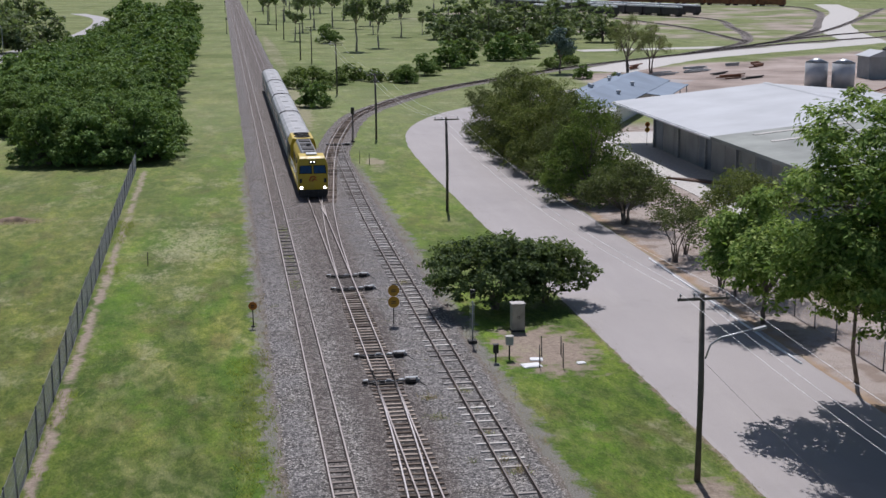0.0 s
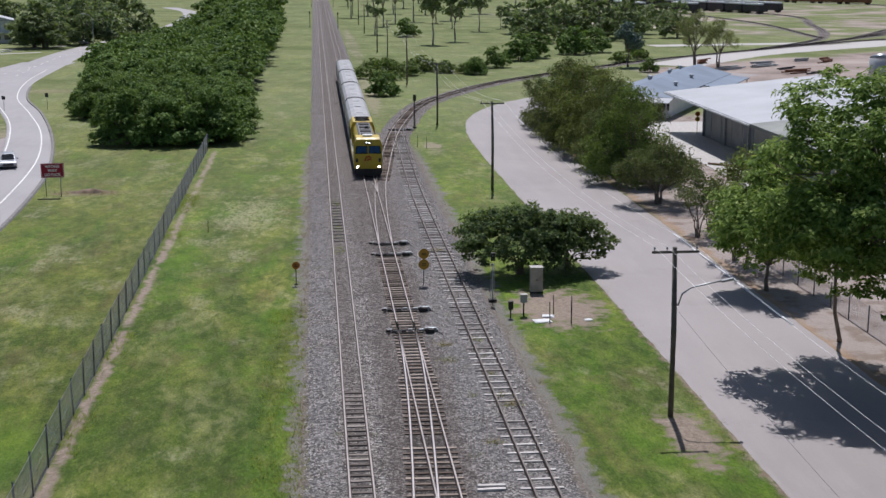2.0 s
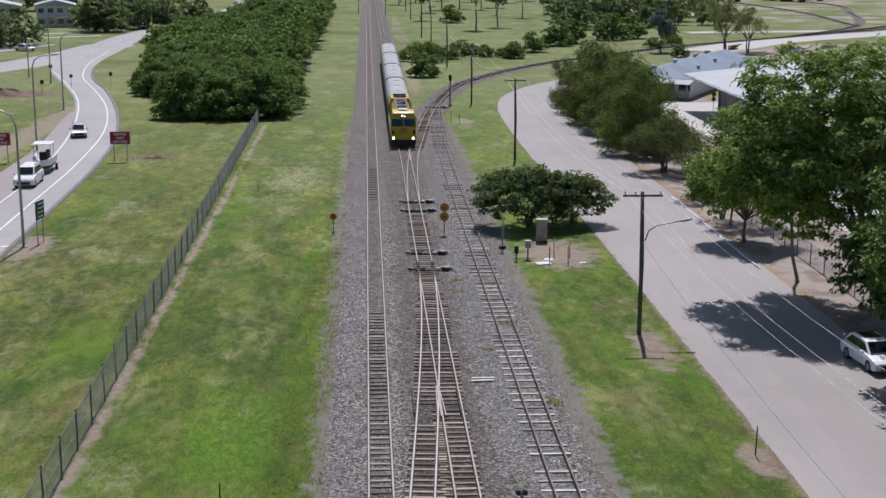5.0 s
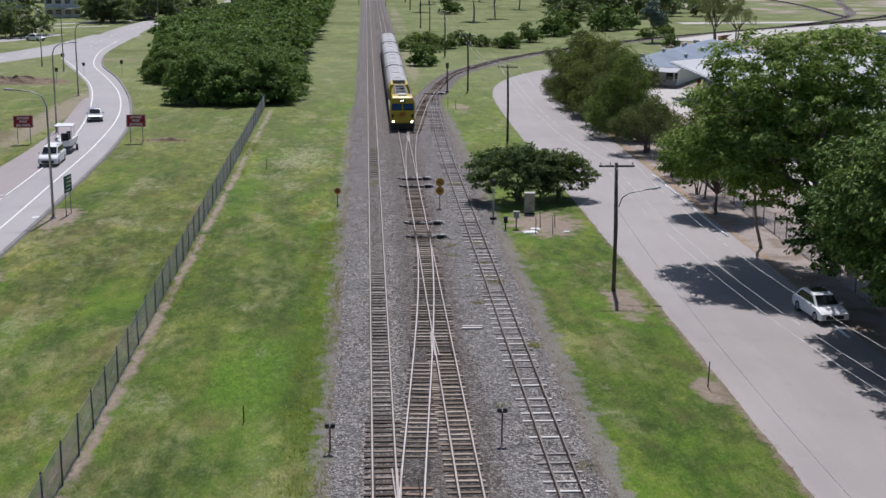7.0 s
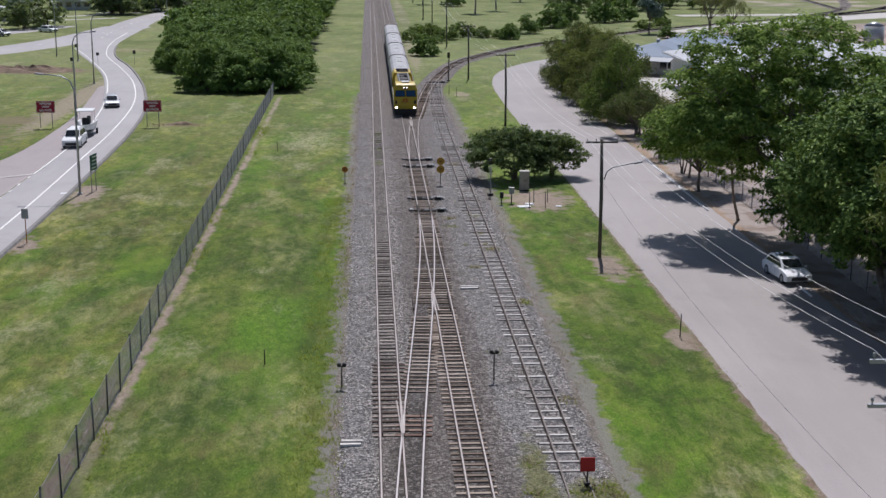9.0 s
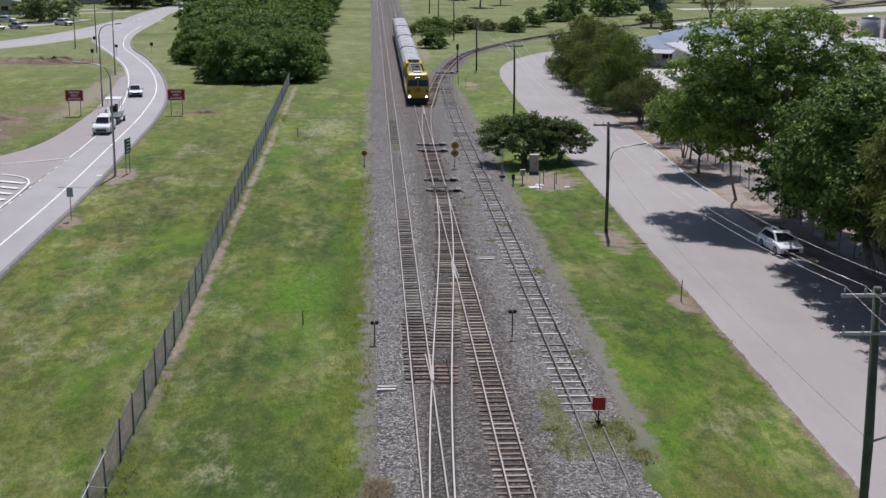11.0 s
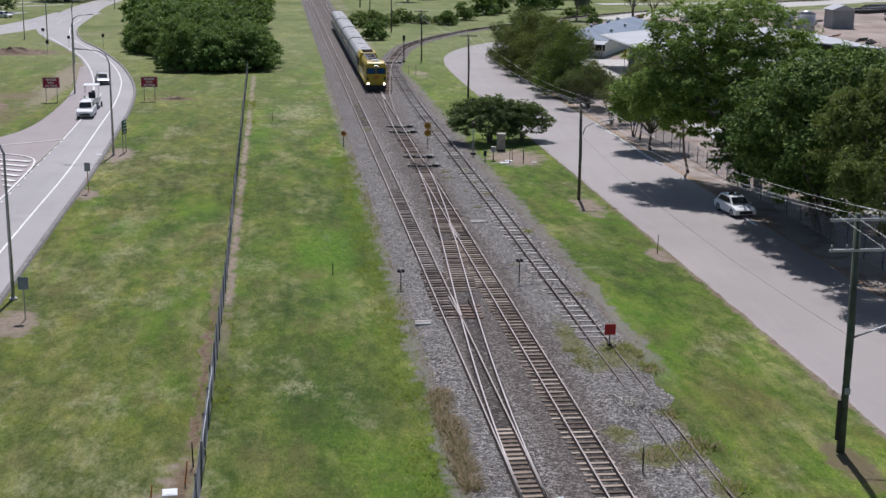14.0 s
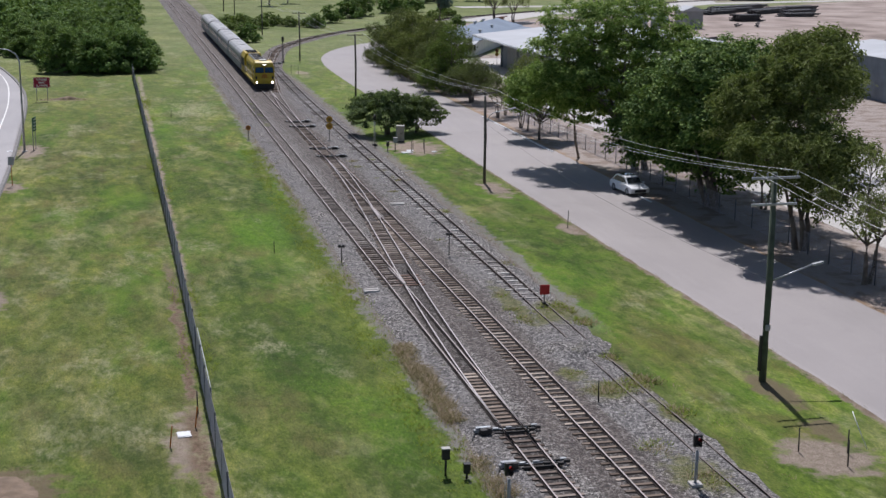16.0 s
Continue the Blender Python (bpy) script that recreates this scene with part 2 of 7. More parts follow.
    for cx, cy, rx, ry in ((-57, 166.5, 13, 4.6), (-44, 108, 3, 4), (-23.5, 104, 3.2, 1.6), (-22.4, -27, 2.4, 2.2), (14.9, -21.8, 0.9, 2.6), (14.6, -27.5, 0.8, 1.6), (-47, 206, 6, 4), (-68, 162, 8, 3)):
        scar = k.maths("MAXIMUM", scar, zone(k, (x, y), patch, cx, cy, rx, ry, 0.3, 3.0))
    c = k.mix(k.maths("MULTIPLY", scar, 0.85), c, earth)
    # the whole ground turns paler and greyer with rising y
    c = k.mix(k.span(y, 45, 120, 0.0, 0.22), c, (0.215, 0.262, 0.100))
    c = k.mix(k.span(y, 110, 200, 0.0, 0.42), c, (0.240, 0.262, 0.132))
    straw = k.noise(0.20, 7.0, 0.74, stretch=(1.0, 0.55, 1.0))
    sparse = k.maths("MAXIMUM", k.maths("MULTIPLY", lift, 0.07), k.span(y, 60, 180, 0.0, 0.035))
    c = k.mix(k.maths("MULTIPLY", k.maths("MULTIPLY", k.span(k.maths("ADD", straw, sparse), 0.55, 0.68), k.span(comb, 0.60, 0.42, 0.25, 1.0)), 0.55), c, (0.35, 0.335, 0.20))
    c = k.mix(k.maths("MULTIPLY", k.span(fine, 0.44, 0.60), k.span(y, 90, 10, 0.0, 0.42)), c, (0.055, 0.085, 0.02))
    far_turf = k.noise(0.05, 6.0, 0.7)
    c = k.mix(k.maths("MULTIPLY", k.maths("MULTIPLY", k.span(y, 180, 230), k.span(far_turf, 0.45, 0.62)), 0.6), c, (0.085, 0.115, 0.028))
    c = k.mix(k.maths("MULTIPLY", k.maths("MULTIPLY", gravel, k.span(y, 140, 120)), 0.85), c, k.ramp(fine, (0.35, (0.10, 0.092, 0.085)), (0.65, (0.30, 0.28, 0.26))))
    # dusty ground under the roadside trees
    dust = k.ramp(fine, (0.3, (0.23, 0.19, 0.165)), (0.7, (0.44, 0.385, 0.345)))
    under = k.maths("MULTIPLY", strip(k, x, wob, 27.6, 150, 0.6, 2.0), k.maths("MULTIPLY", k.span(k.maths("ADD", y, k.span(x, 62, 70, 0, 60)), 168, 158), k.span(y, -60, -50)))
    c = k.mix(under, c, dust)
    c = k.mix(k.maths("MULTIPLY", under, k.span(k.noise(0.5, 5.0), 0.48, 0.62, 0.0, 0.7)), c, (0.20, 0.15, 0.115))
    c = k.mix(k.maths("MULTIPLY", strip(k, x, patch, 26.2, 28.4, 0.4, 2.5), k.maths("MULTIPLY", under, 0.7)), c, (0.33, 0.22, 0.13))
    # dusty yard of the far depot
    yard = k.ramp(k.noise(0.08, 5.0), (0.35, (0.22, 0.175, 0.15)), (0.5, (0.33, 0.27, 0.235)), (0.65, (0.42, 0.35, 0.31)))
    d = k.maths("SUBTRACT", y, k.maths("MULTIPLY", x, 0.62))
    inyard = k.maths("MULTIPLY", k.span(x, 60, 66), strip(k, d, k.noise(0.05, 4.0), 60, 206, 4, 20))
    c = k.mix(inyard, c, yard)
    sidings = zone(k, (x, y), k.noise(0.03, 4.0), 195, 490, 120, 150, 0.15, 0.5)
    c = k.mix(k.maths("MULTIPLY", sidings, k.span(k.noise(0.04, 5.0), 0.44, 0.60, 0.0, 0.85)), c, yard)
    high = k.maths("ADD", k.maths("MULTIPLY", k.mix(0.5, blades, fine), 0.16), k.maths("ADD", k.maths("MULTIPLY", tuft, 0.6), clump))
    k.bump(high, 0.85, 0.38)
    return k.done(c, 0.9, spec=0.15)


def ballast_mat():
    k = Nodes("ballast")
    sep = k.add("ShaderNodeSeparateXYZ")
    k.link(k.place(), sep.inputs[0])
    v = k.add("ShaderNodeTexVoronoi", Scale=14.0)
    k.link(k.place(), v.inputs["Vector"])
    big, streak = k.noise(0.25, 4.0), k.noise(0.9, 5.0, 0.6, stretch=(1.0, 0.12, 1.0))
    hsv = k.add("ShaderNodeSeparateColor")
    k.link(v.outputs["Color"], hsv.inputs[0])
    c = k.ramp(hsv.outputs[0], (0.0, (0.032, 0.030, 0.030)), (0.45, (0.118, 0.110, 0.104)), (0.8, (0.35, 0.33, 0.315)), (1.0, (0.70, 0.67, 0.645)))
    inner = k.maths("MAXIMUM", strip(k, sep.outputs[0], streak, 1.5, 5.1, 0.6, 2.4), k.maths("MULTIPLY", strip(k, sep.outputs[0], streak, -0.45, 0.45, 0.3, 1.0), 0.8))
    c = k.mix(k.maths("MULTIPLY", inner, 0.72), c, (0.108, 0.086, 0.077))
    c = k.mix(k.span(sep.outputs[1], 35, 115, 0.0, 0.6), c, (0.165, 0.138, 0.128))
    # shade between the proud sleepers, put into the colour of the stones
    run = k.maths("ABSOLUTE", k.maths("SUBTRACT", sep.outputs[0], k.span(sep.outputs[1], 54, -27, M_X, L_X)))
    run = k.maths("MINIMUM", run, k.maths("ABSOLUTE", k.maths("SUBTRACT", sep.outputs[0], M_X)))
    gap_shade = k.maths("MULTIPLY", k.span(run, 0.85, 0.6), k.span(sep.outputs[1], 85, 70))
    c = k.mix(k.maths("MULTIPLY", gap_shade, 0.78), c, (0.046, 0.037, 0.033))
    cool = k.maths("MAXIMUM", strip(k, sep.outputs[0], streak, -2.2, -0.8, 0.4, 1.6), strip(k, sep.outputs[0], streak, 5.3, 9.4, 0.5, 1.6))
    c = k.mix(k.maths("MULTIPLY", k.maths("MULTIPLY", cool, k.span(k.noise(0.35, 5.0, 0.65), 0.36, 0.54)), 0.42), c, (0.205, 0.203, 0.215))
    lumps = k.noise(1.1, 5.0, 0.65)
    c = k.mix(k.maths("MULTIPLY", k.span(lumps, 0.50, 0.72), 0.32), c, (0.075, 0.070, 0.068))
    c = k.mix(k.maths("MULTIPLY", k.span(lumps, 0.47, 0.32), 0.35), c, (0.30, 0.29, 0.285))
    c = k.mix(k.maths("MULTIPLY", k.span(big, 0.5, 0.7), 0.35), c, (0.12, 0.105, 0.095))
    c = k.mix(k.maths("MULTIPLY", k.span(k.noise(0.45, 6.0, 0.7), 0.60, 0.70), 0.55), c, (0.125, 0.125, 0.055))
    grit = k.noise(6.5, 4.0, 0.75)
    c = k.mix(k.maths("MULTIPLY", k.span(grit, 0.48, 0.60), 0.74), c, (0.036, 0.036, 0.038))
    c = k.mix(k.maths("MULTIPLY", k.span(grit, 0.47, 0.35), 0.58), c, (0.43, 0.415, 0.41))
    # dead grass and soil creeping over both borders
    creep = k.maths("MAXIMUM", strip(k, sep.outputs[0], lumps, -4.0, -2.25, 0.15, 1.0), strip(k, sep.outputs[0], lumps, 9.35, 11.0, 0.15, 1.2))
    c = k.mix(k.maths("MULTIPLY", creep, k.span(sep.outputs[1], 140, 120, 0.0, 0.5)), c, k.ramp(grit, (0.35, (0.12, 0.098, 0.078)), (0.65, (0.27, 0.230, 0.19))))
    # mats of low weeds over the buried siding
    mat = None
    for cx, cy, rx, ry in ((6.3, -4.2, 0.6, 4.2), (8.6, -6.0, 1.3, 2.2), (7.4, -7.4, 0.9, 1.2), (6.4, -20.4, 1.3, 1.3), (8.7, -19.6, 1.0, 1.2), (5.4, -17.6, 0.7, 1.0), (8.8, -15.8, 0.5, 1.6), (8.5, -24.0, 0.7, 1.8), (6.4, -31.5, 1.2, 2.0)):
        q = zone(k, (sep.outputs[0], sep.outputs[1]), lumps, cx, cy, rx, ry, 0.4, 2.6)
        mat = q if mat is None else k.maths("MAXIMUM", mat, q)
    c = k.mix(k.maths("MULTIPLY", mat, 0.78), c, k.ramp(grit, (0.34, (0.205, 0.195, 0.080)), (0.52, (0.120, 0.130, 0.040)), (0.66, (0.062, 0.062, 0.030))))
    c = k.mix(1.0, c, (1.0, 0.985, 0.945), "MULTIPLY")
    k.bump(v.outputs["Distance"], 1.0, 0.06)
    return k.done(c, 0.9, spec=0.2)


def asphalt(name, a, b, tint):
    k = Nodes(name)
    big, mid, fine = k.noise(0.06, 4.0), k.noise(0.7, 5.0, 0.65, stretch=(1.0, 0.15, 1.0)), k.noise(30.0, 3.0)
    c = k.ramp(big, (0.35, a), (0.65, b))
    c = k.mix(k.maths("MULTIPLY", k.span(mid, 0.4, 0.75), 0.5), c, tint)
    c = k.mix(k.maths("MULTIPLY", k.span(fine, 0.4, 0.7), 0.35), c, tuple(v * 0.7 for v in a))
    stain = k.noise(0.22, 6.0, 0.65)
    c = k.mix(k.maths("MULTIPLY", k.span(stain, 0.55, 0.7), 0.3), c, tuple(v * 0.72 for v in a))
    c = k.mix(k.maths("MULTIPLY", k.span(k.noise(2.2, 4.0, 0.7), 0.6, 0.75), 0.18), c, tuple(v * 0.6 for v in a))
    c = k.mix(1.0, c, (0.84, 0.835, 0.845), "MULTIPLY")
    k.bump(fine, 0.35, 0.008)
    return k.done(c, 0.62, spec=0.5)


def leaf_mat(name, dark, mid, lite, gloss=0.5, through=0.35, shine=0.08, dry=0.35):
    """Leaves: each one its own shade; light passes through them."""
    k = Nodes(name)
    rnd = k.add("ShaderNodeNewGeometry").outputs["Random Per Island"]
    each = k.add("ShaderNodeObjectInfo").outputs["Random"]
    c = k.ramp(k.maths("ADD", k.maths("MULTIPLY", rnd, 0.65), k.maths("MULTIPLY", k.noise(0.5, 3.0), 0.4)), (0.15, dark), (0.5, mid), (0.9, lite))
    c = k.mix(k.maths("MULTIPLY", each, dry), c, k.mix(0.6, c, (0.16, 0.15, 0.03)))
    k.done(c, gloss, spec=shine)
    tr = k.add("ShaderNodeBsdfTranslucent")
    k.link(k.mix(0.5, c, (0.20, 0.28, 0.03)), tr.inputs[0])
    sh = k.add("ShaderNodeMixShader", Fac=through)
    out = k.t.nodes["Material Output"]
    k.link(k.b.outputs[0], sh.inputs[1])
    k.link(tr.outputs[0], sh.inputs[2])
    k.link(sh.outputs[0], out.inputs[0])
    return k.m


def sleeper_mat(name, stops):
    k = Nodes(name)
    each = k.add("ShaderNodeObjectInfo").outputs["Random"]
    isl = k.add("ShaderNodeNewGeometry").outputs["Random Per Island"]
    pick = k.maths("FRACT", k.maths("ADD", each, isl))
    c = k.ramp(pick, *stops)
    grain = k.noise(5.0, 5.0, 0.65, stretch=(0.3, 3.0, 3.0))
    c = k.mix(k.maths("MULTIPLY", k.span(grain, 0.45, 0.7), 0.45), c, (0.07, 0.05, 0.04))
    k.bump(grain, 0.5, 0.02)
    return k.done(c, 0.9, spec=0.2)


def paint(name, colour, rough=0.35, dirt=0.25, metal=0.0):
    """Vehicle and sign paint with road dust and faint streaks."""
    k = Nodes(name)
    d = k.noise(1.2, 5.0, 0.65, stretch=(1.0, 1.0, 0.35))
    c = k.mix(k.maths("MULTIPLY", k.span(d, 0.42, 0.72), dirt), colour, tuple(0.5 * v + 0.08 for v in colour))
    r = k.span(d, 0.3, 0.8, rough, min(1.0, rough + 0.25))
    return k.done(c, r, metal)


M = {}
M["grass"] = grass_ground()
M["ballast"] = ballast_mat()
M["street"] = asphalt("street_asphalt", (0.318, 0.289, 0.274), (0.375, 0.340, 0.322), (0.418, 0.380, 0.356))
M["highway"] = asphalt("highway_asphalt", (0.365, 0.346, 0.340), (0.43, 0.408, 0.398), (0.47, 0.445, 0.43))
M["shoulder"] = asphalt("shoulder_seal", (0.330, 0.284, 0.274), (0.385, 0.330, 0.318), (0.415, 0.356, 0.340))
M["line"] = simple("road_paint", (0.74, 0.73, 0.70), 0.7, vary=0.15, scale=2.0)
M["kerb"] = simple("kerb_concrete", (0.20, 0.19, 0.18), 0.85, vary=0.35)
M["concrete"] = simple("pale_concrete", (0.47, 0.45, 0.42), 0.85, vary=0.2)
M["rail_top"] = simple("worn_rail_top", (0.37, 0.325, 0.30), 0.45, 0.25, vary=0.14, scale=0.6)
M["rail_bright"] = simple("polished_rail_top", (0.52, 0.475, 0.455), 0.38, 0.3, vary=0.1, scale=0.6)
M["rail_dull"] = simple("dull_rail_top", (0.165, 0.138, 0.122), 0.7, 0.1, vary=0.3, scale=0.8)
# rust, toned darker to carry the shadow under the rail heads
M["rail_side"] = simple("shaded_rusty_rail", (0.042, 0.028, 0.022), 0.85, 0.1, vary=0.4, scale=2.0)
M["timber"] = sleeper_mat("timber_sleeper", ((0.1, (0.130, 0.100, 0.078)), (0.5, (0.275, 0.216, 0.170)), (0.9, (0.45, 0.375, 0.305))))
M["worn"] = sleeper_mat("oily_sleeper", ((0.1, (0.115, 0.090, 0.072)), (0.5, (0.255, 0.205, 0.165)), (0.9, (0.42, 0.352, 0.292))))
M["tarred"] = sleeper_mat("tarred_sleeper", ((0.1, (0.085, 0.064, 0.052)), (0.5, (0.165, 0.130, 0.108)), (0.9, (0.30, 0.250, 0.212))))
M["dusty"] = sleeper_mat("dusty_sleeper", ((0.1, (0.12, 0.102, 0.09)), (0.5, (0.20, 0.172, 0.152)), (0.9, (0.38, 0.335, 0.295))))
M["pale"] = sleeper_mat("pale_sleeper", ((0.1, (0.24, 0.22, 0.20)), (0.4, (0.46, 0.43, 0.40)), (0.9, (0.66, 0.63, 0.59))))
M["red_timber"] = sleeper_mat("red_sleeper", ((0.1, (0.150, 0.092, 0.070)), (0.5, (0.26, 0.175, 0.138)), (0.9, (0.40, 0.31, 0.255))))
M["earth"] = simple("brown_earth", (0.20, 0.145, 0.10), 0.95, vary=0.4, scale=1.2, grain=12.0, bump=0.6)
M["pole"] = simple("weathered_pole", (0.115, 0.105, 0.088), 0.9, vary=0.35, scale=1.5)
M["pole_green"] = simple("treated_pole", (0.085, 0.105, 0.075), 0.9, vary=0.35, scale=1.5)
M["galv"] = simple("galvanised_steel", (0.36, 0.38, 0.40), 0.45, 0.7, vary=0.2)
M["mesh"] = simple("fence_wire", (0.47, 0.45, 0.49), 0.6, 0.2, vary=0.2)
M["post"] = simple("fence_post_steel", (0.105, 0.11, 0.125), 0.55, 0.4, vary=0.3)
M["black"] = simple("black_paint", (0.018, 0.018, 0.02), 0.5, vary=0.3)
M["dark"] = simple("dark_iron", (0.045, 0.042, 0.04), 0.7, 0.3, vary=0.4)
M["wire"] = simple("bare_conductor", (0.86, 0.86, 0.86), 0.5, 0.4, vary=0.1)
M["cable"] = simple("black_cable", (0.03, 0.03, 0.03), 0.6, vary=0.1)
M["white"] = paint("white_paint", (0.74, 0.75, 0.75), 0.35)
M["car_white"] = paint("white_car_paint", (0.84, 0.85, 0.86), 0.22, 0.04)
M["silver"] = paint("silver_paint", (0.34, 0.36, 0.38), 0.3, 0.15, 0.6)
M["grey"] = paint("grey_paint", (0.33, 0.34, 0.345), 0.5)
M["red"] = paint("sign_red", (0.30, 0.008, 0.035), 0.6, 0.1)
M["target_red"] = paint("target_red", (0.50, 0.02, 0.025), 0.5, 0.1)
M["green"] = paint("sign_green", (0.02, 0.11, 0.06), 0.5, 0.15)
M["amber"] = paint("sign_amber", (0.46, 0.25, 0.015), 0.5, 0.2)
M["orange"] = paint("sign_orange", (0.42, 0.135, 0.01), 0.5, 0.2)
M["loco"] = paint("loco_yellow", (0.50, 0.355, 0.022), 0.4, 0.3)
M["loco_roof"] = simple("loco_roof", (0.16, 0.165, 0.17), 0.6, vary=0.3)
M["coach"] = paint("coach_silver", (0.33, 0.335, 0.345), 0.45, 0.35, 0.25)
M["coach_roof"] = simple("coach_roof", (0.36, 0.36, 0.36), 0.55, vary=0.22, scale=0.6)
M["logo"] = paint("red_badge", (0.42, 0.05, 0.012), 0.4, 0.1)
M["tyre"] = simple("tyre_rubber", (0.02, 0.02, 0.02), 0.85, vary=0.3)
M["bark"] = simple("bark", (0.17, 0.14, 0.115), 0.9, vary=0.4, scale=2.5, grain=15.0, bump=0.6)
M["pale_bark"] = simple("pale_bark", (0.36, 0.32, 0.28), 0.85, vary=0.35, scale=2.5, grain=15.0, bump=0.5)
M["leaf_grove"] = leaf_mat("grove_leaves", (0.050, 0.100, 0.030), (0.122, 0.222, 0.054), (0.265, 0.385, 0.105), 0.62, 0.24, 0.12, 0.25)
M["leaf_big"] = leaf_mat("broad_leaves", (0.064, 0.122, 0.036), (0.195, 0.315, 0.070), (0.50, 0.59, 0.19), 0.62, 0.40, 0.12, 0.1)
# crown seen from its unlit side: part of that shade is in this green
M["leaf_shaded"] = leaf_mat("shaded_green_leaves", (0.040, 0.082, 0.026), (0.104, 0.186, 0.042), (0.31, 0.405, 0.115), 0.62, 0.13, 0.12, 0.1)
M["leaf_dark"] = leaf_mat("dark_leaves", (0.046, 0.080, 0.040), (0.102, 0.160, 0.072), (0.205, 0.270, 0.130), 0.62, 0.38, 0.12, 0.35)
M["leaf_olive"] = leaf_mat("olive_leaves", (0.064, 0.086, 0.030), (0.150, 0.178, 0.058), (0.315, 0.335, 0.135), 0.62, 0.30, 0.12, 0.2)
M["leaf_canopy"] = leaf_mat("canopy_leaves", (0.070, 0.100, 0.034), (0.165, 0.205, 0.066), (0.320, 0.350, 0.140), 0.62, 0.28, 0.12, 0.1)
M["leaf_shrub"] = leaf_mat("fresh_green_leaves", (0.060, 0.098, 0.028), (0.135, 0.205, 0.052), (0.265, 0.330, 0.105), 0.62, 0.30, 0.12, 0.1)
M["leaf_dull"] = leaf_mat("dull_leaves", (0.054, 0.070, 0.036), (0.116, 0.140, 0.068), (0.215, 0.240, 0.125), 0.62, 0.30, 0.12, 0.25)
M["leaf_gum"] = leaf_mat("gum_leaves", (0.110, 0.135, 0.060), (0.215, 0.240, 0.108), (0.36, 0.375, 0.20), 0.62, 0.42, 0.12, 0.2)
M["leaf_blue"] = leaf_mat("blue_leaves", (0.055, 0.105, 0.105), (0.115, 0.190, 0.190), (0.20, 0.29, 0.285), 0.6, 0.25, 0.25)
# grey-green leaves of the far trees, distance haze mixed in as paler colour
M["leaf_far"] = leaf_mat("hazed_paddock_leaves", (0.080, 0.120, 0.060), (0.165, 0.225, 0.105), (0.30, 0.36, 0.19), 0.55, 0.45, 0.25, 0.3)
M["blade"] = leaf_mat("grass_blades", (0.13, 0.180, 0.028), (0.175, 0.232, 0.040), (0.255, 0.285, 0.088), 0.8, 0.55)
M["straw"] = leaf_mat("dry_grass", (0.17, 0.15, 0.06), (0.28, 0.25, 0.12), (0.40, 0.36, 0.20), 0.8, 0.3)
M["sedge"] = leaf_mat("brown_dry_grass", (0.13, 0.092, 0.062), (0.235, 0.178, 0.128), (0.36, 0.30, 0.225), 0.85, 0.3)
M["zinc"] = simple("zinc_roof", (0.43, 0.445, 0.46), 0.75, 0.0, vary=0.12, scale=0.15)
M["zinc_old"] = simple("weathered_zinc", (0.25, 0.265, 0.24), 0.8, 0.0, vary=0.25, scale=0.25)
M["blue_roof"] = simple("blue_roof", (0.175, 0.225, 0.29), 0.75, 0.0, vary=0.18, scale=0.2)
M["panel"] = simple("wall_panel", (0.30, 0.31, 0.31), 0.6, vary=0.2, scale=0.4)
M["cream"] = simple("cream_wall", (0.56, 0.53, 0.45), 0.8, vary=0.15, scale=0.5)
M["cabinet"] = simple("cabinet_paint", (0.36, 0.34, 0.29), 0.7, vary=0.25, scale=1.5)
M["tank"] = simple("tank_steel", (0.44, 0.455, 0.47), 0.5, 0.2, vary=0.15, scale=0.6)
M["wagon"] = simple("wagon_black", (0.035, 0.033, 0.036), 0.6, vary=0.4, scale=0.5)
M["wagon_rust"] = simple("wagon_rust", (0.20, 0.085, 0.045), 0.8, vary=0.4, scale=0.5)
M["bluegrey"] = simple("bluegrey_steel", (0.20, 0.235, 0.27), 0.55, 0.2, vary=0.25, scale=0.5)


def glass_mat():
    k = Nodes("dark_glass")
    k.b.inputs["Coat Weight"].default_value = 0.6
    return k.done((0.025, 0.032, 0.04), 0.06, spec=0.8)


def lamp_mat(name, colour, power):
    k = Nodes(name)
    k.b.inputs["Emission Color"].default_value = (*colour, 1)
    k.b.inputs["Emission Strength"].default_value = power
    return k.done(colour, 0.3)


M["glass"] = glass_mat()
M["headlamp"] = lamp_mat("lit_headlamp", (1.0, 0.93, 0.75), 7.0)
M["redlamp"] = lamp_mat("lit_red_signal", (0.5, 0.02, 0.015), 0.5)
M["bluescreen"] = paint("blue_windscreen", (0.06, 0.155, 0.31), 0.12, 0.05)

# ---- mesh helpers ----
def box(bm, x, y, z, sx, sy, sz, turn=None, soft=0.0):
    """A box whose base centre is (x, y, z)."""
    made = bmesh.ops.create_cube(bm, size=1.0)["verts"]
    m = Matrix.Translation((x, y, z + sz / 2)) @ (turn or Matrix()) @ Matrix.Diagonal((sx, sy, sz, 1))
    bmesh.ops.transform(bm, matrix=m, verts=made)
    if soft:
        edges = list({e for v in made for e in v.link_edges})
        bmesh.ops.bevel(bm, geom=edges, offset=soft, segments=2, affect="EDGES", profile=0.6)
    return bm


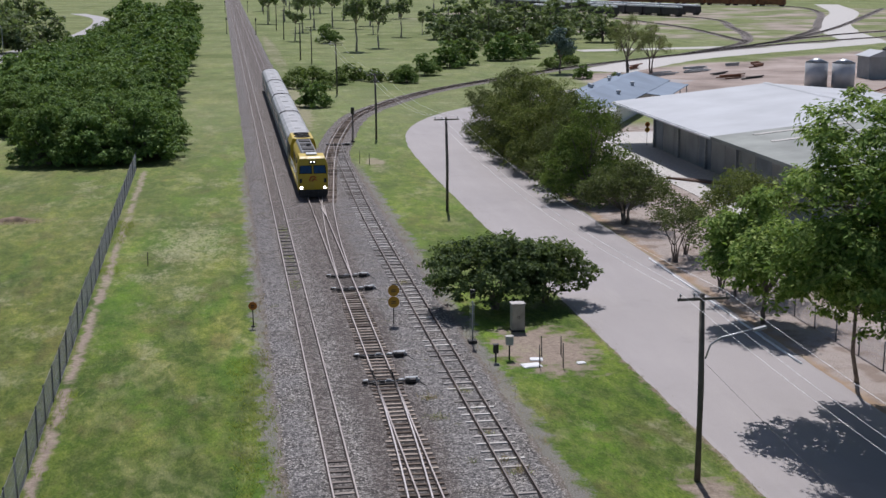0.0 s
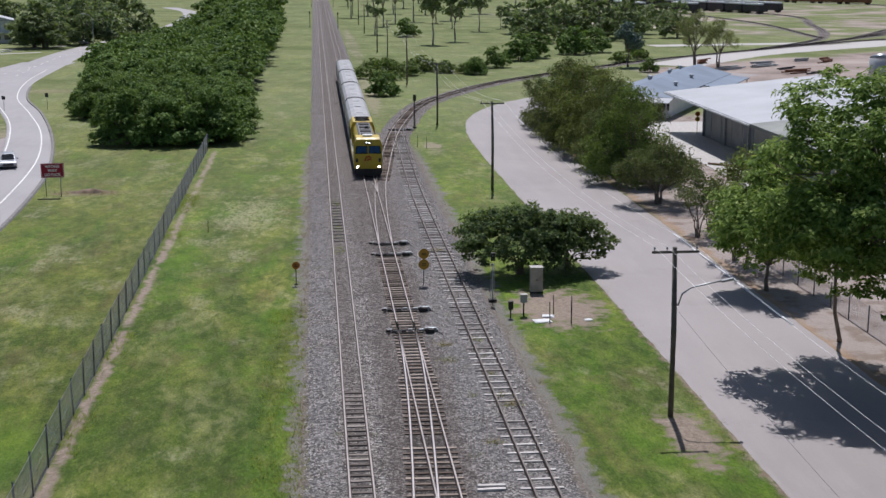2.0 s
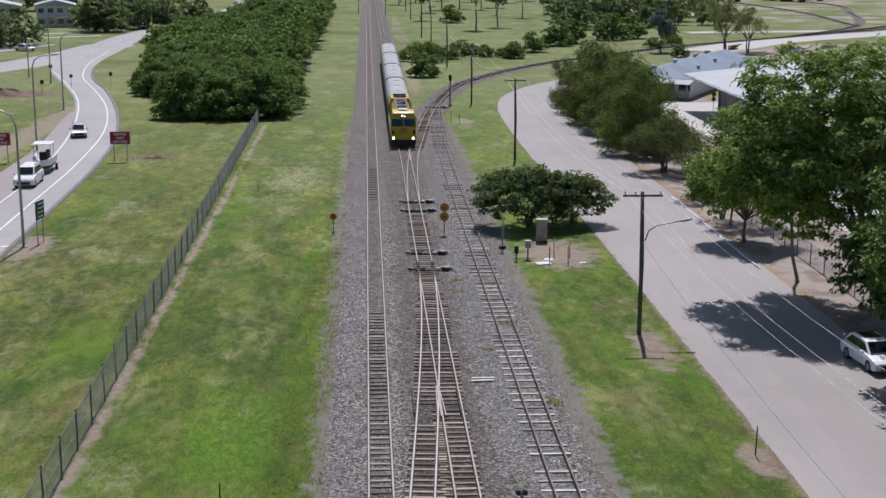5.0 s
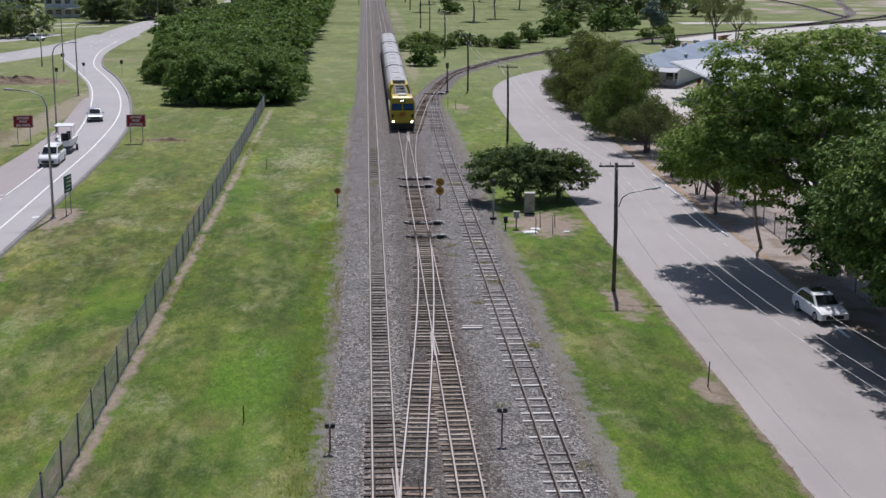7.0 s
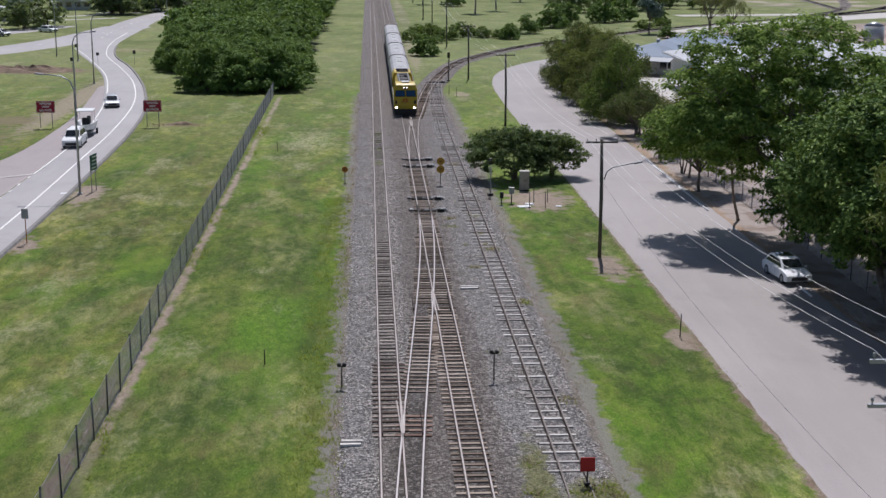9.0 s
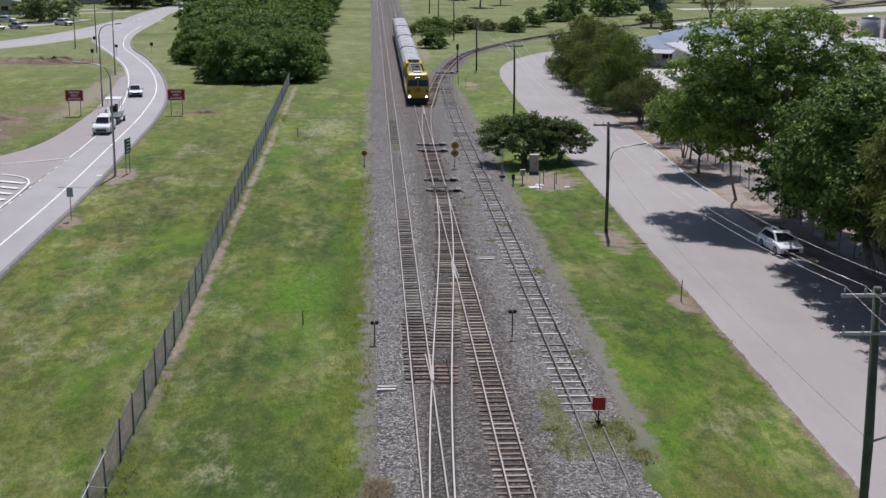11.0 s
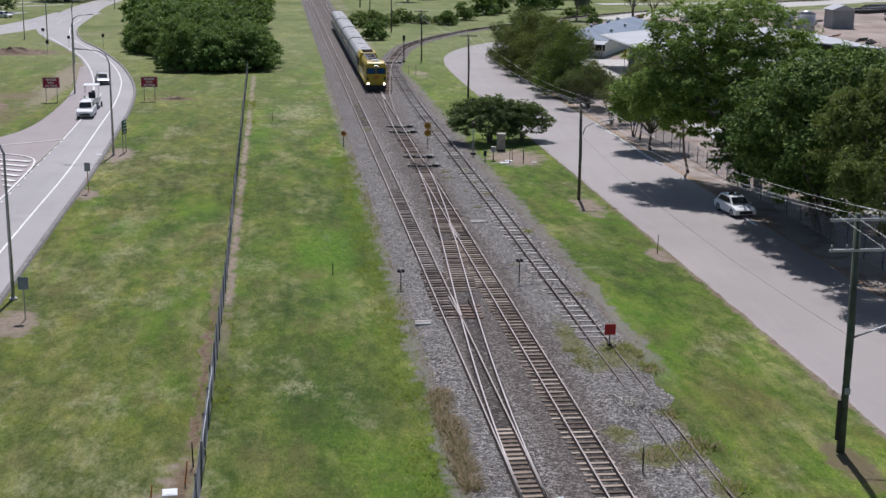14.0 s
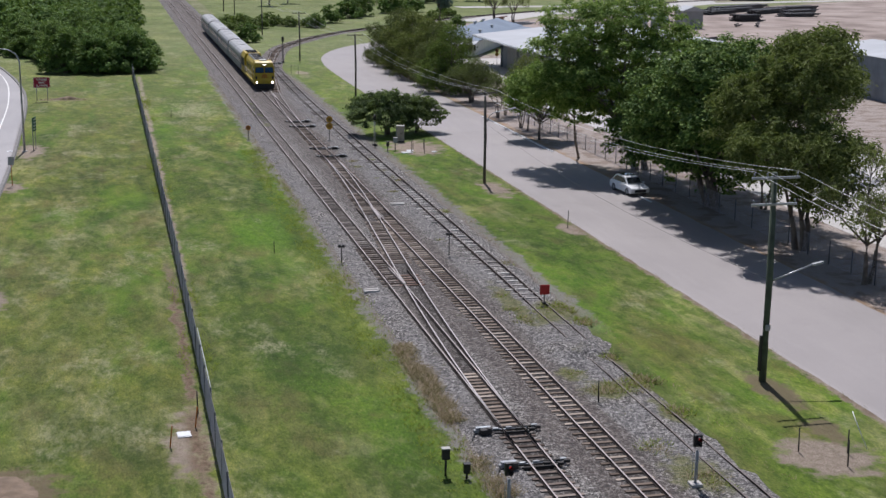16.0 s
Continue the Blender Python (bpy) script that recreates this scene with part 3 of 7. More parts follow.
def rod(bm, a, b, r0, r1=None, n=8, caps=True):
    """A round bar from a to b."""
    a, b = Vector(a), Vector(b)
    r1 = r0 if r1 is None else r1
    q = (b - a).to_track_quat("Z", "Y").to_matrix()
    rings = []
    for p, r in ((a, r0), (b, r1)):
        rings.append([bm.verts.new(p + q @ Vector((r * math.cos(2 * math.pi * i / n), r * math.sin(2 * math.pi * i / n), 0))) for i in range(n)])
    for i in range(n):
        f = bm.faces.new((rings[0][i], rings[0][(i + 1) % n], rings[1][(i + 1) % n], rings[1][i]))
        f.smooth = True
    if caps:
        bm.faces.new(rings[0][::-1])
        bm.faces.new(rings[1])
    return bm


def tube(bm, pts, r, n=6):
    """A round bar through several points; r is a number or one for each point."""
    pts = [Vector(p) for p in pts]
    rad = r if isinstance(r, (list, tuple)) else [r] * len(pts)
    last = None
    for i, p in enumerate(pts):
        d = (pts[min(i + 1, len(pts) - 1)] - pts[max(i - 1, 0)]).normalized()
        q = d.to_track_quat("Z", "Y").to_matrix()
        ring = [bm.verts.new(p + q @ Vector((rad[i] * math.cos(2 * math.pi * j / n), rad[i] * math.sin(2 * math.pi * j / n), 0))) for j in range(n)]
        if last:
            for j in range(n):
                bm.faces.new((last[j], last[(j + 1) % n], ring[(j + 1) % n], ring[j])).smooth = True
        else:
            bm.faces.new(ring[::-1])
        last = ring
    bm.faces.new(last)
    return bm


def prism(bm, outline, y0, y1):
    """An outline in x and z, drawn out along y."""
    a = [bm.verts.new((x, y0, z)) for x, z in outline]
    b = [bm.verts.new((x, y1, z)) for x, z in outline]
    n = len(outline)
    for i in range(n):
        bm.faces.new((a[i], a[(i + 1) % n], b[(i + 1) % n], b[i]))
    bm.faces.new(a[::-1])
    bm.faces.new(b)
    bmesh.ops.recalc_face_normals(bm, faces=bm.faces)
    return bm


def side(bm, outline, x0, x1):
    """An outline in y and z, drawn out along x."""
    a = [bm.verts.new((x0, y, z)) for y, z in outline]
    b = [bm.verts.new((x1, y, z)) for y, z in outline]
    n = len(outline)
    for i in range(n):
        bm.faces.new((a[i], a[(i + 1) % n], b[(i + 1) % n], b[i]))
    bm.faces.new(a[::-1])
    bm.faces.new(b)
    bmesh.ops.recalc_face_normals(bm, faces=bm.faces)
    return bm


def mesh_of(name, bm, *mats):
    me = bpy.data.meshes.new(name)
    bm.to_mesh(me)
    bm.free()
    for m in mats:
        me.materials.append(M[m] if isinstance(m, str) else m)
    return me


def part(name, bm, mat, parent, label="", soft=0.0):
    """One bmesh as one mesh object under a thing or a part."""
    if soft:
        bmesh.ops.bevel(bm, geom=bm.edges[:], offset=soft, segments=2, affect="EDGES", profile=0.6, clamp_overlap=True)
    ob = new(name, mesh_of(name, bm, mat))
    ob.parent = parent
    return tagged(ob, label)


def B():
    return bmesh.new()


def thing(name, label, category, m=None, group="", kind=""):
    ob = new(name)
    ob.empty_display_size = 0.3
    if m is not None:
        ob.matrix_basis = m
    return tagged(ob, label, category, group, kind)


def solid(name, bm, mat, label, category, m=None, group="", kind=""):
    ob = new(name, mesh_of(name, bm, *((mat,) if isinstance(mat, str) else mat)))
    if m is not None:
        ob.matrix_basis = m
    return tagged(ob, label, category, group, kind)


def spline(pts, step=2.0):
    """A smooth line through points in the plan, at about even steps."""
    p = [Vector(q) for q in pts]
    p = [p[0] * 2 - p[1]] + p + [p[-1] * 2 - p[-2]]
    out = []
    for i in range(1, len(p) - 2):
        a, b, c, d = p[i - 1:i + 3]
        n = max(2, int((c - b).length / step))
        for j in range(n):
            t = j / n
            out.append(0.5 * (2 * b + (c - a) * t + (2 * a - 5 * b + 4 * c - d) * t * t + (3 * b - a - 3 * c + d) * t ** 3))
    out.append(p[-2])
    return out


def ribbon(bm, line, offsets, rag=0.0, seed=0.0, mat=None):
    """A strip along a plan line. offsets: (sideways, height) pairs across it; rag: how uneven its outer borders are."""
    last = None
    for i, p in enumerate(line):
        d = (line[min(i + 1, len(line) - 1)] - line[max(i - 1, 0)]).normalized()
        nrm = Vector((d.y, -d.x))
        row = []
        for j, (o, h) in enumerate(offsets):
            if rag and j in (0, len(offsets) - 1):
                o += rag * (noise.noise((p.x * 0.45 + seed, p.y * 0.45, j * 9.0)) + 0.6 * noise.noise((p.x * 1.7, p.y * 1.7 + seed, j * 5.0)))
            row.append(bm.verts.new((p.x + nrm.x * o, p.y + nrm.y * o, h)))
        if last:
            for j in range(len(row) - 1):
                f = bm.faces.new((last[j], last[j + 1], row[j + 1], row[j]))
                if mat:
                    f.material_index = mat[j]
        last = row
    return bm

# ---- the ground and the roads ----
def V2(*pts):
    return [Vector(p) for p in pts]


bm = B()
bmesh.ops.create_grid(bm, x_segments=1, y_segments=1, size=2600)
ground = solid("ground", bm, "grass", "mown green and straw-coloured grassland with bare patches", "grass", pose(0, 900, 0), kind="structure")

RAIL_Z = 0.27           # top of the rails
BED_Z = 0.07            # top of the stone bed


def straight(x, y0, y1, step=4.0):
    n = max(1, int((y1 - y0) / step))
    return [Vector((x, y0 + (y1 - y0) * i / n)) for i in range(n + 1)]


def crossover_x(y):
    """Centre line of the crossover between the two main tracks."""
    u = min(1.0, max(0.0, (54.0 - y) / 81.0))
    return M_X + (L_X - M_X) * (3 * u * u - 2 * u ** 3)


BRANCH = spline(V2((3.66, 75), (3.98, 90), (4.62, 104.5), (5.3, 113), (7.25, 135), (9.6, 154), (14.0, 178), (19.9, 194), (26.0, 207), (32.4, 218), (40.0, 228.5), (53, 245), (69.5, 264), (104, 296), (150, 334), (215, 372), (330, 425)), 2.0)
SIDING = spline(V2((S_X, -46), (S_X, -20), (S_X, 20), (S_X, 60), (S_X, 92), (7.98, 108), (8.32, 124), (8.66, 138), (9.35, 151)), 2.0)
CROSS = [Vector((crossover_x(y), y)) for y in np.arange(-27.0, 54.1, 1.5)]

bm = B()
bed = straight(0, -75, 136, 0.8)
last = None
for p in bed:
    w = 0.55 * (noise.noise((p.y * 0.45, 0, 0)) + 0.6 * noise.noise((p.y * 1.7, 3, 0)))
    w2 = 0.55 * (noise.noise((p.y * 0.45, 9, 45)) + 0.6 * noise.noise((p.y * 1.7, 12, 25)))
    cut = 0.9 * min(1.0, max(0.0, (-6.0 - p.y) / 8.0))
    row = [bm.verts.new((x, p.y, z)) for x, z in ((-2.7 + w, -0.02), (-1.7, BED_Z), (1.8, BED_Z + 0.01), (5.4, BED_Z + 0.01), (9.0 - cut, BED_Z), (9.9 - cut + w2, -0.02))]
    if last:
        for j in range(5):
            bm.faces.new((last[j], last[j + 1], row[j + 1], row[j]))
    last = row
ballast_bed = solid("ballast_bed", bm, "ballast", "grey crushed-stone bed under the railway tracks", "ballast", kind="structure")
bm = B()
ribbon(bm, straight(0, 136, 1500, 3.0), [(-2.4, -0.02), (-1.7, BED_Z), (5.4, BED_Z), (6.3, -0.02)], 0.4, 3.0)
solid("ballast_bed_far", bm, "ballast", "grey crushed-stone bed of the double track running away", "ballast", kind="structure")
bm = B()
ribbon(bm, [p for p in BRANCH if p.y > 132], [(-2.2, -0.02), (-1.4, BED_Z - 0.012), (1.5, BED_Z - 0.012), (2.4, -0.02)], 0.4, 7.0)
solid("ballast_bed_branch", bm, "ballast", "grey crushed-stone bed of the curving branch", "ballast", kind="structure")

# the street beside the line, without kerbs, and its turn towards the depot
STREET = spline(V2((23.0, -75), (23.0, -20), (22.9, 20), (22.7, 60), (22.4, 95), (22.3, 125), (22.9, 148), (25.2, 163), (30, 176), (37, 187), (46, 198), (60, 212), (80, 232)), 1.0)
bm = B()
ribbon(bm, STREET, [(-5.1, -0.01), (-4.8, 0.035), (0, 0.075), (4.9, 0.035), (5.2, -0.01)], 0.14, 1.0)
solid("street", bm, "street", "pale worn asphalt street with crumbling edges", "road", kind="structure")
bm = B()
DEPOT_ROAD = spline(V2((72, 252), (98, 284), (125, 305), (150, 322), (172, 340), (182, 368), (190, 392), (215, 450), (262, 540), (300, 640)), 3.0)
ribbon(bm, DEPOT_ROAD, [(-6, 0.01), (-5.7, 0.05), (5.7, 0.05), (6, 0.01)], 0.5, 2.0)
solid("depot_road", bm, "concrete", "pale concrete road winding up past the rail depot", "road", kind="structure")
bm = B()
ribbon(bm, spline(V2((84, 316), (120, 322), (155, 330), (200, 345), (300, 380)), 3.0), [(-3.5, 0.008), (-3.3, 0.045), (3.3, 0.045), (3.5, 0.008)], 0.5, 5.0)
solid("depot_lane", bm, "concrete", "pale concrete lane beside the curving branch", "road", kind="structure")

# the highway ramp: it comes down straight, then bends away in an S to the crossing road
def even(line, n):
    """The same line in n + 1 points at even distances."""
    run = [0.0]
    for a, b in zip(line, line[1:]):
        run.append(run[-1] + (b - a).length)
    out, j = [], 0
    for i in range(n + 1):
        d = run[-1] * i / n
        while j < len(run) - 2 and run[j + 1] < d:
            j += 1
        out.append(line[j].lerp(line[j + 1], (d - run[j]) / max(1e-6, run[j + 1] - run[j])))
    return out


def between(left, right, n, z, camber=0.04):
    """A road surface between two border lines."""
    bm = B()
    last = None
    for a, b in zip(even(left, n), even(right, n)):
        row = []
        for t in (0.0, 0.03, 0.5, 0.97, 1.0):
            p = a.lerp(b, t)
            row.append(bm.verts.new((p.x, p.y, -0.01 if t in (0.0, 1.0) else z + camber * (1 - abs(2 * t - 1)))))
        if last:
            for j in range(4):
                bm.faces.new((last[j], last[j + 1], row[j + 1], row[j]))
        last = row
    return bm


KERB = spline(V2((-27.3, -75), (-27.3, 20), (-27.2, 50), (-27.6, 75), (-28.3, 99), (-30, 119), (-34.2, 144), (-40.7, 171.5), (-47.5, 195), (-51.5, 222), (-53, 262), (-54, 300), (-50.5, 345), (-45.5, 385), (-43.5, 440), (-45, 500), (-50, 545), (-62, 590)), 1.5)
INSIDE = spline(V2((-33.2, -75), (-33.2, 20), (-32.9, 50), (-32.8, 75), (-33.5, 96), (-36.7, 125.5), (-42.4, 157), (-49.4, 182), (-56, 203), (-61, 228), (-62.5, 262), (-62, 300), (-57.5, 345), (-52, 385), (-50, 440), (-51.5, 500), (-57, 550), (-69, 592)), 1.5)
solid("highway_ramp", between(INSIDE, KERB, 330, 0.06), "highway", "grey asphalt highway ramp with white edge lines", "road", kind="structure")
bm = B()
ribbon(bm, [p for p in KERB if p.y < 215], [(0.0, -0.02), (0.0, 0.14), (0.1, 0.15), (0.3, 0.15), (0.4, -0.02)])
solid("kerb", bm, "kerb", "dark weathered concrete kerb along the ramp", "kerb", kind="structure")
solid("highway_shoulder", between(spline(V2((-62, -75), (-60, 0), (-52, 45), (-44, 66), (-39.5, 73), (-37.4, 82), (-37.0, 100), (-37.9, 118), (-40.5, 143)), 2.0), [p + Vector((0.06, 0)) for p in INSIDE if p.y < 146], 110, 0.03), "shoulder", "pinkish sealed carriageway joining the ramp", "road", kind="structure")
CROSS_ROAD = spline(V2((-160, 120), (-110, 160), (-80, 190), (-68, 212), (-61, 240), (-58, 270)), 2.0)
bm = B()
ribbon(bm, CROSS_ROAD, [(-5.8, -0.01), (-5.5, 0.05), (0, 0.088), (5.5, 0.05), (5.8, -0.01)], 0.15, 9.0)
solid("crossing_road", bm, "highway", "grey asphalt road crossing behind the ramp", "road", kind="structure")
bm = B()
ribbon(bm, spline(V2((-160, 205), (-110, 222), (-84, 246), (-73, 272)), 2.0), [(-3.4, 0.0), (-3.2, 0.03), (3.2, 0.03), (3.4, 0.0)], 0.15, 9.0)
solid("service_road", bm, "highway", "grey asphalt service road before the houses", "road", kind="structure")
for n, pts, w in (("footpath", ((-92, 300), (-74, 314), (-63, 326)), 1.2), ("footpath", ((-100, 285), (-82, 292), (-66, 302)), 1.0)):
    bm = B()
    ribbon(bm, spline(V2(*pts), 3.0), [(-w, 0.0), (-w + 0.1, 0.03), (w - 0.1, 0.03), (w, 0.0)])
    solid(n, bm, "concrete", "pale concrete footpath over the lawns", "path", kind="structure")

# painted lines, a few millimetres thick
def painted(name, line, off, wide, z, label, dash=None):
    bm = B()
    run, dist, on = [], 0.0, True
    for i, p in enumerate(line):
        if i:
            dist += (p - line[i - 1]).length
        on = dash is None or (dist % sum(dash)) < dash[0]
        if on:
            run.append(p)
        if (not on or i == len(line) - 1) and len(run) > 1:
            ribbon(bm, run, [(off - wide / 2, z), (off + wide / 2, z)])
        if not on:
            run = []
    return solid(name, bm, "line", label, "road marking", kind="structure")


painted("edge_line", spline(V2((-29.45, -75), (-29.45, 20), (-29.3, 50), (-29.8, 78), (-30.4, 101), (-32.3, 125.5), (-36.6, 150), (-42.4, 172), (-48.9, 195), (-53.0, 222), (-54.6, 250)), 0.7), 0, 0.17, 0.106, "white painted line along the kerb side")
painted("lane_line", spline(V2((-32.5, 70.5), (-32.55, 80), (-33.1, 96.4), (-36.2, 125.5), (-41.9, 157), (-48.9, 182), (-54.5, 200), (-57.5, 208)), 0.7), 0, 0.17, 0.106, "white painted line along the inside of the bend")
painted("merge_line", spline(V2((-32.7, 34), (-32.6, 50), (-32.5, 70)), 0.4), 0, 0.17, 0.106, "broken white line at the merge", dash=(1.2, 2.2))
painted("give_way_line", spline(V2((-32.6, 70.5), (-36, 68.2), (-42, 65.5), (-48, 63.5)), 1.0), 0, 0.17, 0.112, "white painted line across the junction")
painted("island_line", spline(V2((-33.1, 34), (-32.9, 46), (-33.0, 55), (-33.8, 59), (-36, 61.2), (-40, 62.2), (-46, 61.5)), 0.7), 0, 0.2, 0.118, "white painted outline of a traffic island")
painted("centre_line", [p for p in spline(CROSS_ROAD, 0.5)], 0.0, 0.14, 0.096, "broken white centre line", dash=(3.0, 5.0))
painted("far_line", spline(V2((-57.5, 235), (-58.5, 262), (-58, 300), (-54, 345), (-48.8, 385)), 0.5), 0, 0.16, 0.114, "broken white centre line", dash=(3.0, 4.0))
for i in range(6):
    bm = B()
    y0 = 44.5 + i * 2.5
    x0 = -33.25 - 0.07 * i
    d = Vector((-0.6 - 0.55 * i, 0.9 + 0.12 * i))
    ribbon(bm, [Vector((x0, y0)) + d * (j / 3) for j in range(4)], [(-0.3, 0.12), (0.3, 0.12)])
    solid("hatch_bar", bm, "line", "white painted chevron bar on the island", "road marking", group="bars of the traffic island", kind="structure")

# ---- the railway ----
def rail_profile():
    return [(-0.075, 0.13), (0.075, 0.13), (0.075, 0.15), (0.014, 0.165), (0.014, RAIL_Z - 0.05), (0.040, RAIL_Z - 0.04), (0.038, RAIL_Z), (-0.038, RAIL_Z), (-0.040, RAIL_Z - 0.04), (-0.014, RAIL_Z - 0.05), (-0.014, 0.165), (-0.075, 0.15)]


def rail(line, off, parent, top="rail_top", sink=0.0):
    prof = rail_profile()
    bm = B()
    ends, last = [], None
    for i, p in enumerate(line):
        d = (line[min(i + 1, len(line) - 1)] - line[max(i - 1, 0)]).normalized()
        nrm = Vector((d.y, -d.x))
        ring = [bm.verts.new((p.x + nrm.x * (off + o), p.y + nrm.y * (off + o), z - (sink(p.y) if callable(sink) else sink))) for o, z in prof]
        if last:
            for j in range(len(ring)):
                f = bm.faces.new((last[j], last[(j + 1) % len(ring)], ring[(j + 1) % len(ring)], ring[j]))
                f.material_index = 1 if j == 6 else 0
        else:
            bm.faces.new(ring)
        last = ring
    bm.faces.new(last[::-1])
    bmesh.ops.recalc_face_normals(bm, faces=bm.faces)
    ob = new("rail", mesh_of("rail", bm, "rail_side", top))
    ob.parent = parent
    return ob


GAUGE = 0.510
track_west = thing("railway_track", "straight narrow-gauge track on brown timber sleepers", "railway track", kind="structure")
track_main = thing("railway_track", "narrow-gauge main track with shining rails on timber sleepers", "railway track", kind="structure")
track_siding = thing("railway_track", "dull siding track on widely spaced pale sleepers", "railway track", kind="structure")
track_branch = thing("railway_track", "branch track curving away to the depot", "railway track", kind="structure")
track_cross = thing("railway_track", "crossover track joining the two straight tracks", "railway track", kind="structure")
for s in (-GAUGE, GAUGE):
    rail(straight(L_X, -75, 900, 30), s, track_west)
    rail(straight(M_X, -75, 900, 30), s, track_main)
    rail([p for p in BRANCH if p.y > 76], s, track_branch)
    rail([p for p in CROSS], s, track_cross, "rail_bright")
    rail(SIDING, s, track_siding, "rail_dull", sink=lambda y: 0.13 * min(1.0, max(0.0, (2.0 - y) / 9.0)) + 0.05 * math.exp(-((y + 14.5) / 2.5) ** 2) + 0.03 * math.sin(y * 0.8) * (1 if y < -8 else 0))


def casting(x0, y0, x1, y1, parent):
    """The cast crossing where two rails meet, with its wing rails and check rails."""
    bm = B()
    ribbon(bm, V2((x0, y0), ((x0 + x1) / 2, (y0 + y1) / 2), (x1, y1)), [(-0.06, 0.14), (-0.055, RAIL_Z + 0.004), (0.055, RAIL_Z + 0.004), (0.06, 0.14)])
    for s in (-1, 1):
        ribbon(bm, V2((x0 + 0.05 * s, y0), ((x0 + x1) / 2 + 0.13 * s, (y0 + y1) / 2), (x1 + 0.20 * s, y1)), [(-0.035, 0.14), (-0.03, RAIL_Z + 0.003), (0.03, RAIL_Z + 0.003), (0.035, 0.14)])
    part("crossing_casting", bm, "rail_top", parent, "polished steel crossing")


casting(3.12, 26.4, 3.12, 21.8, track_cross)
casting(0.63, 1.4, 0.63, 5.8, track_cross)
casting(4.17, 101.0, 4.17, 106, track_branch)
for x, y in ((4.06, 24.0), (1.80, 24.0), (-0.30, 3.2), (1.55, 3.2), (3.24, 103.5)):
    bm = B()
    box(bm, x, y, 0.13, 0.05, 3.6, 0.145, soft=0.012)
    part("check_rail", bm, "rail_side", track_cross, "short rusty check rail")

# ---- trees ----
def plant(kind, name, x, y, label, category="tree", s=1.0, turn=0.0, tall=1.0, group=""):
    t = thing(name, label, category, Matrix.Translation((x, y, 0)) @ Matrix.Rotation(turn, 4, "Z") @ Matrix.Diagonal((s, s, s * tall, 1)), group)
    for nm, me in zip(("trunk", "crown"), kind):
        ob = new(nm, me)
        ob.parent = t
    return t


# crowns made of lobes, each covered with tufts of leaves
def tuft_crown(name, seed, lobes, tufts, per, leaf, mat, puff=0.5, gaps=0.0, droop=0.0, inner=0.35, wild=0.35, slim=0.30):
    """lobes: (x, y, z, rx, ry, rz). Tufts of leaves sit on the lobes' outer shells, thicker on top."""
    g = np.random.default_rng(seed)
    lb = np.array(lobes, float)
    area = lb[:, 3] * lb[:, 4] + lb[:, 3] * lb[:, 5] + lb[:, 4] * lb[:, 5]
    pick = g.choice(len(lb), tufts, p=area / area.sum())
    d = g.normal(size=(tufts, 3))
    d /= np.linalg.norm(d, axis=1)[:, None]
    flip = (d[:, 2] < 0) & (g.random(tufts) < 0.4)
    d[flip, 2] *= -1
    r = (1 - inner * g.random(tufts) ** 1.5) * (1 + 0.14 * g.normal(size=tufts))
    c = lb[pick, :3] + d * r[:, None] * lb[pick, 3:]
    keep = np.ones(tufts, bool)
    for i, q in enumerate(lb):
        deep = (((c - q[:3]) / q[3:]) ** 2).sum(1) < 0.42
        keep &= ~((pick != i) & deep & (g.random(tufts) < 0.85))
    if gaps:
        wave = np.zeros(tufts)
        for _ in range(7):
            k = g.normal(size=3)
            k *= g.uniform(1.6, 3.6) / np.linalg.norm(k)
            wave += np.sin(c @ k + g.uniform(0, 6.28))
        keep &= wave > np.quantile(wave, gaps) - 0.7 * g.random(tufts)
    keep &= c[:, 2] > 0.25
    c, d = c[keep], d[keep]
    big = 0.65 + 0.6 * g.random(len(c))
    n = len(c) * per
    c, d, big = np.repeat(c, per, 0), np.repeat(d, per, 0), np.repeat(big, per)
    u = g.normal(size=(n, 3))
    u[:, 2] = np.abs(u[:, 2]) * 1.1 - 0.25
    u /= np.linalg.norm(u, axis=1)[:, None]
    pos = c + u * (puff * big * (0.25 + 0.75 * g.random(n)))[:, None] * np.array([1, 1, 0.8])
    pos[:, 2] -= droop * g.random(n) ** 2
    nrm = u * 0.45 + d * 0.35 + np.array([0, 0, 0.5]) + wild * g.normal(size=(n, 3))
    nrm /= np.linalg.norm(nrm, axis=1)[:, None]
    t = u + 0.5 * g.normal(size=(n, 3)) - np.array([0, 0, droop * 0.6])
    t -= nrm * (t * nrm).sum(1)[:, None]
    t /= np.linalg.norm(t, axis=1)[:, None]
    w = np.cross(nrm, t)
    s = leaf * (0.6 + 0.8 * g.random(n))[:, None]
    v = np.stack([pos - t * s * 0.5, pos - w * s * slim + nrm * s * 0.12, pos + t * s * 0.5, pos + w * s * slim + nrm * s * 0.12], 1)
    v = v[v[:, :, 2].min(1) > 0.03].reshape(-1, 3)
    me = bpy.data.meshes.new(name)
    me.from_pydata(v.tolist(), [], np.arange(len(v)).reshape(-1, 4).tolist())
    me.materials.append(M[mat])
    return me


